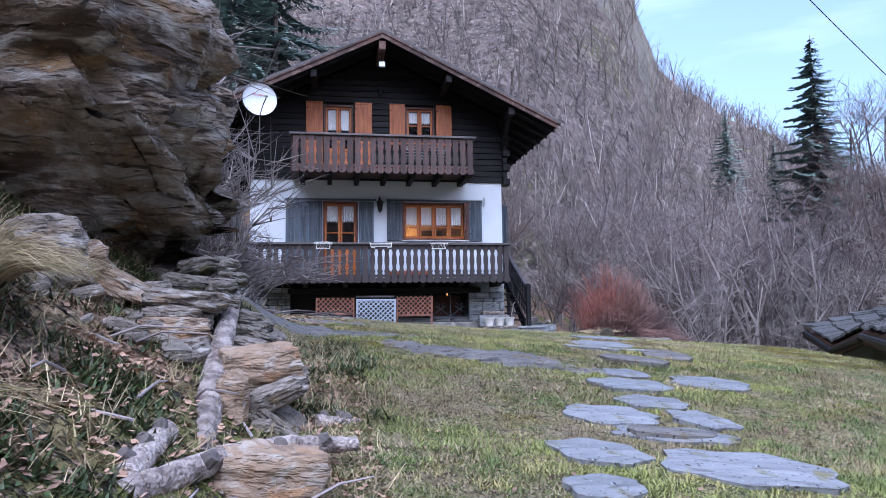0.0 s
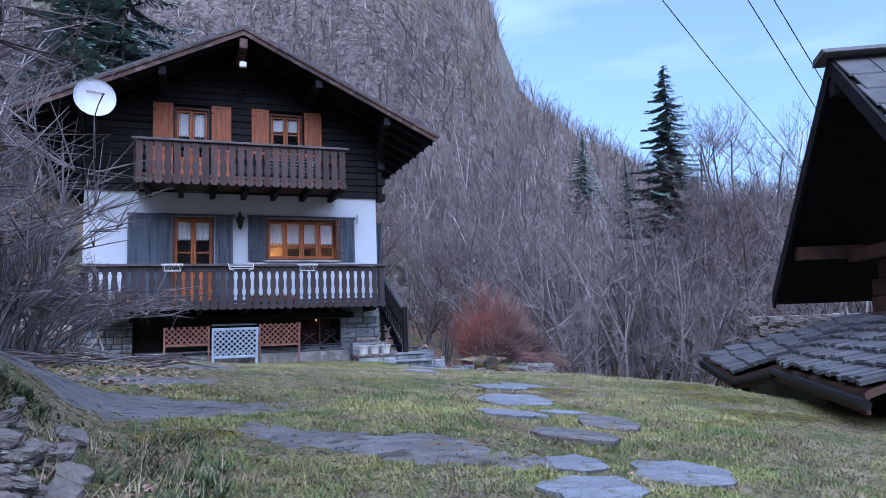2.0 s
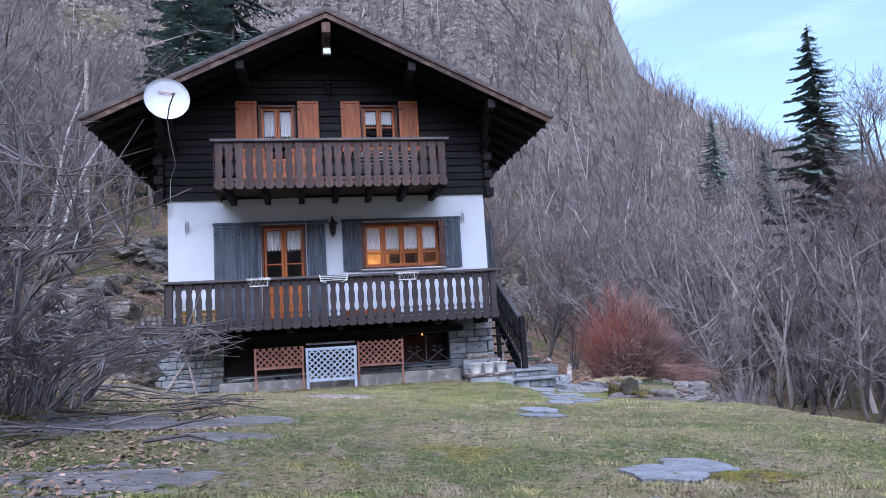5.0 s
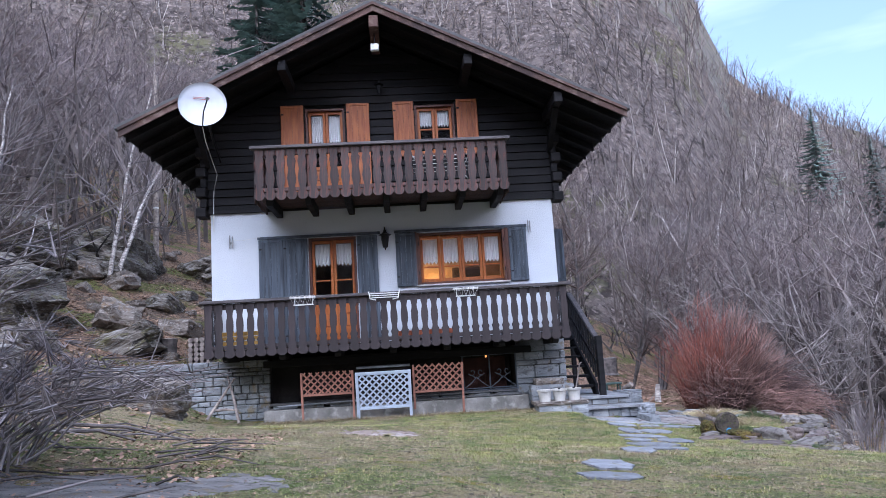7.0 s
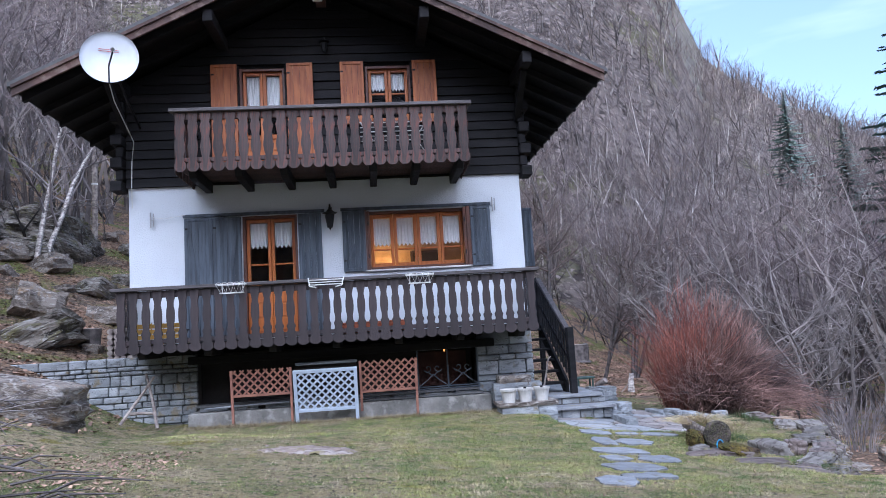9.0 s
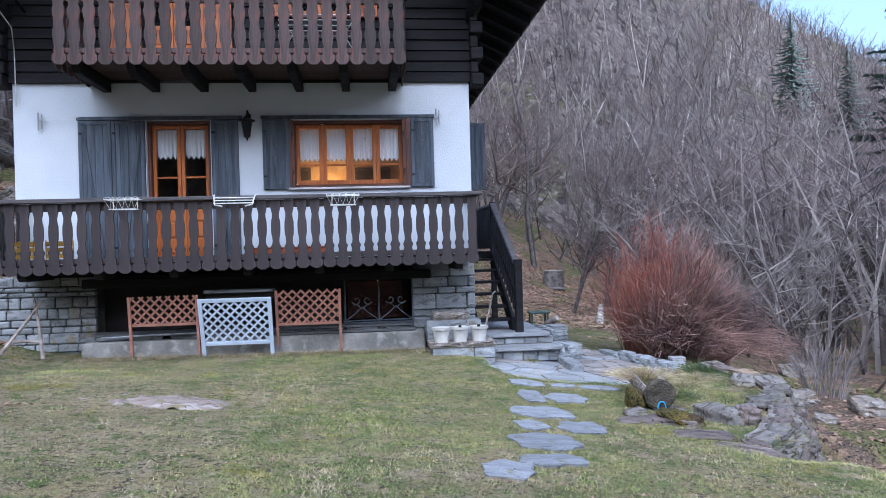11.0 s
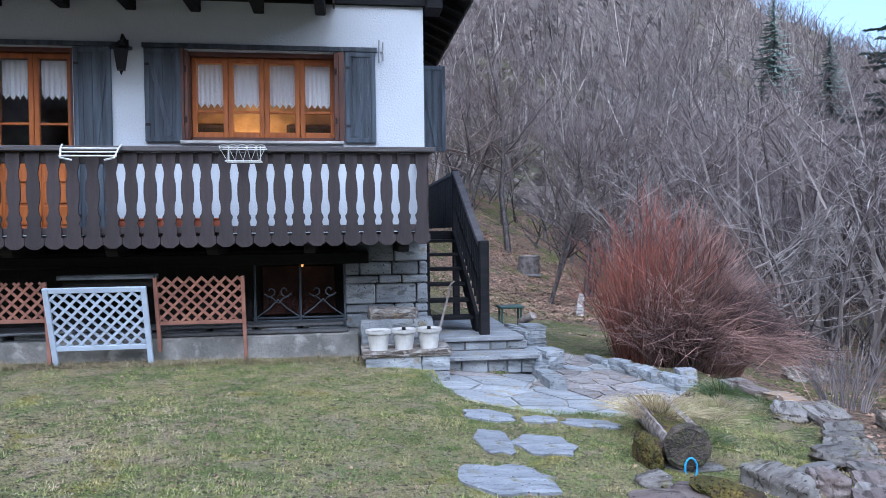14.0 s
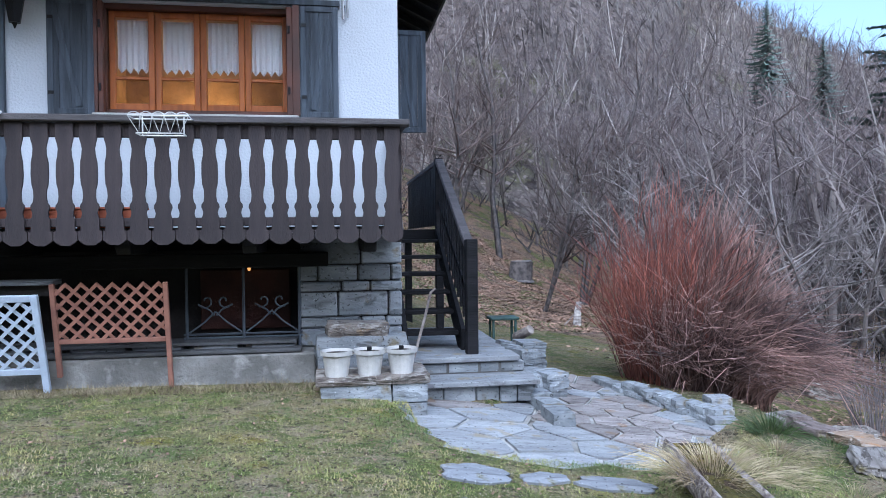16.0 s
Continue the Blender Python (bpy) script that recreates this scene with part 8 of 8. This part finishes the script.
for k in range(14):
    x, y, a = 1.1 + 0.9 * random.random(), -17.3 + 1.6 * random.random(), 6.28 * random.random()
    z = ground_z(x, y) + 0.03
    tagged(part("fallen_twig", Geo().tube([(x, y, z), (x + 0.12 * math.cos(a), y + 0.12 * math.sin(a), z + 0.04), (x + 0.3 * math.cos(a + 0.2), y + 0.3 * math.sin(a + 0.2), z + 0.03)], [0.006, 0.005, 0.003], 5), M_TWIGPALE), "thin pale fallen twig on dead leaves", "twig", "fallen twigs")
for k, (x, y, a, ln) in enumerate(((0.1, -6.4, 0.1, 1.3), (0.3, -6.8, 0.5, 0.7), (-0.2, -7.1, -0.3, 0.9))):
    p, q = Vector((x, y, ground_z(x, y) + 0.05)), Vector((x + ln * math.cos(a), y + ln * math.sin(a), 0))
    q.z = ground_z(q.x, q.y) + 0.04
    tagged(part("fallen_branch", Geo().tube([p, p.lerp(q, 0.5) + Vector((0, 0.04, 0.05)), q], [0.022, 0.018, 0.008], 7), M_BARK), "grey fallen branch beside the bare shrub", "branch", "fallen branches")


def leaf_litter(name, n, seed, regions, size, label):
    rg = np.random.default_rng(seed)
    V, F = [], []
    for x0, x1, y0, y1, share in regions:
        for _ in range(int(n * share)):
            x, y = rg.uniform(x0, x1), rg.uniform(y0, y1)
            if 0 < x < 6.9 and 0 < y < 8.2:
                continue
            z = ground_z(x, y) + 0.012
            a, s = rg.uniform(0, 6.28), rg.uniform(*size)
            u = np.array((math.cos(a), math.sin(a), rg.uniform(-0.5, 0.5))) * s
            v = np.array((-math.sin(a), math.cos(a), rg.uniform(-0.5, 0.5))) * s * 0.6
            c = np.array((x, y, z))
            k = len(V)
            V += [c - u, c + v, c + u, c - v]
            F += [(k, k + 1, k + 2), (k, k + 2, k + 3)]
    return tagged(part(name, fast_mesh(name, V, F), M_LEAF), label, "dead leaves", kind="stuff")


leaf_litter("dead_leaves", 60000, 8, ((-9, 0, -4, 14, 0.22), (7, 18, 9.5, 24, 0.7), (10.5, 18, -2, 6, 0.04)), (0.02, 0.06), "brown fallen leaves over the wooded slopes")

leaf_litter("small_dead_leaves", 5000, 18, ((0.2, 2.2, -17.6, -14.4, 1.0),), (0.01, 0.024), "small brown fallen leaves among weeds on the bank")
leaf_litter("lawn_leaves", 7000, 19, ((1.6, 8.8, -18.0, -0.6, 1.0),), (0.006, 0.017), "scattered dry brown leaf bits in the lawn")

leaf_litter("edge_leaves", 6000, 21, ((-1.5, 2.2, -12.0, -4.5, 1.0),), (0.01, 0.03), "brown leaf litter under the bare shrubs")
rng = random.Random(44)
for k in range(60):
    x, y, a, ln = rng.uniform(-0.8, 1.9), rng.uniform(-10.5, -5.6), rng.uniform(-0.6, 0.9), rng.uniform(0.25, 0.9)
    p, q = Vector((x, y, ground_z(x, y) + 0.03)), Vector((x + ln * math.cos(a), y + ln * math.sin(a), 0))
    q.z = ground_z(q.x, q.y) + rng.uniform(0.02, 0.12)
    tagged(part("fallen_branch", Geo().tube([p, p.lerp(q, 0.5) + Vector((0, 0.03, rng.uniform(0, 0.06))), q], [0.012, 0.009, 0.004], 5), M_BARK if k % 3 else M_TWIGPALE), "thin grey dead branch lying in leaf litter", "branch", "dead branches in the litter")

# scree of the slope beside the house
rng = random.Random(12)
scree = [rock_mesh("scree_stone", 1, 0.8, 0.5, 800 + i, n=3, rough=0.28, square=0.65, strata=0.6) for i in range(8)]
for i in range(150):
    x, y = rng.uniform(-11, -1.2), rng.uniform(-5, 16)
    if x > -2.6 and y < 2:
        continue
    s = rng.uniform(0.25, 1.0) * (1.5 if rng.random() < 0.2 else 0.7)
    o = part("scree_stone", scree[i % 8], M_PALEROCK if rng.random() < 0.5 else M_ROCK, m=pose(x, y, ground_z(x, y) + 0.05 * s, rng.uniform(-20, 20), rng.uniform(-5, 40), rng.uniform(0, 180)) @ Matrix.Scale(s, 4))
    tagged(o, "grey-brown angular stone on the leafy slope", "stone", "slope stones")
for i, (x, y, z, s) in enumerate(((-6.5, 3.5, 0, 3.2), (-8.5, 8.0, 0, 3.8), (-5.8, 10.5, 0, 2.8), (-4.2, -4.2, 0, 2.0), (-11.0, 12.0, 0, 4.5), (-7.0, -1.0, 0, 2.6), (-3.2, 13.5, 0, 2.4), (-1.4, -7.6, 0, 1.7), (-12.0, 6.0, 0, 4.0))):
    rock("outcrop", "layered grey-brown rock outcrop on the slope", x, y, (s, s * 0.7, s * 0.55), 900 + i, M_ROCK, "rock outcrops", n=9, tilt=(8, 12, 40 * i), rough=0.3, square=0.6, strata=1.2, sink=0.35, category="rock outcrop")
fill = shrub("grass_tussock", "dry straw and weeds growing in the log planter", 8.26, -3.25, 520, 0.16, 0.28, M_STRAW, 58, 0.003, 0.6, 0, 0.3, z0=-0.06, kind_parts=1)
tagged(fill, category="grass tussock")
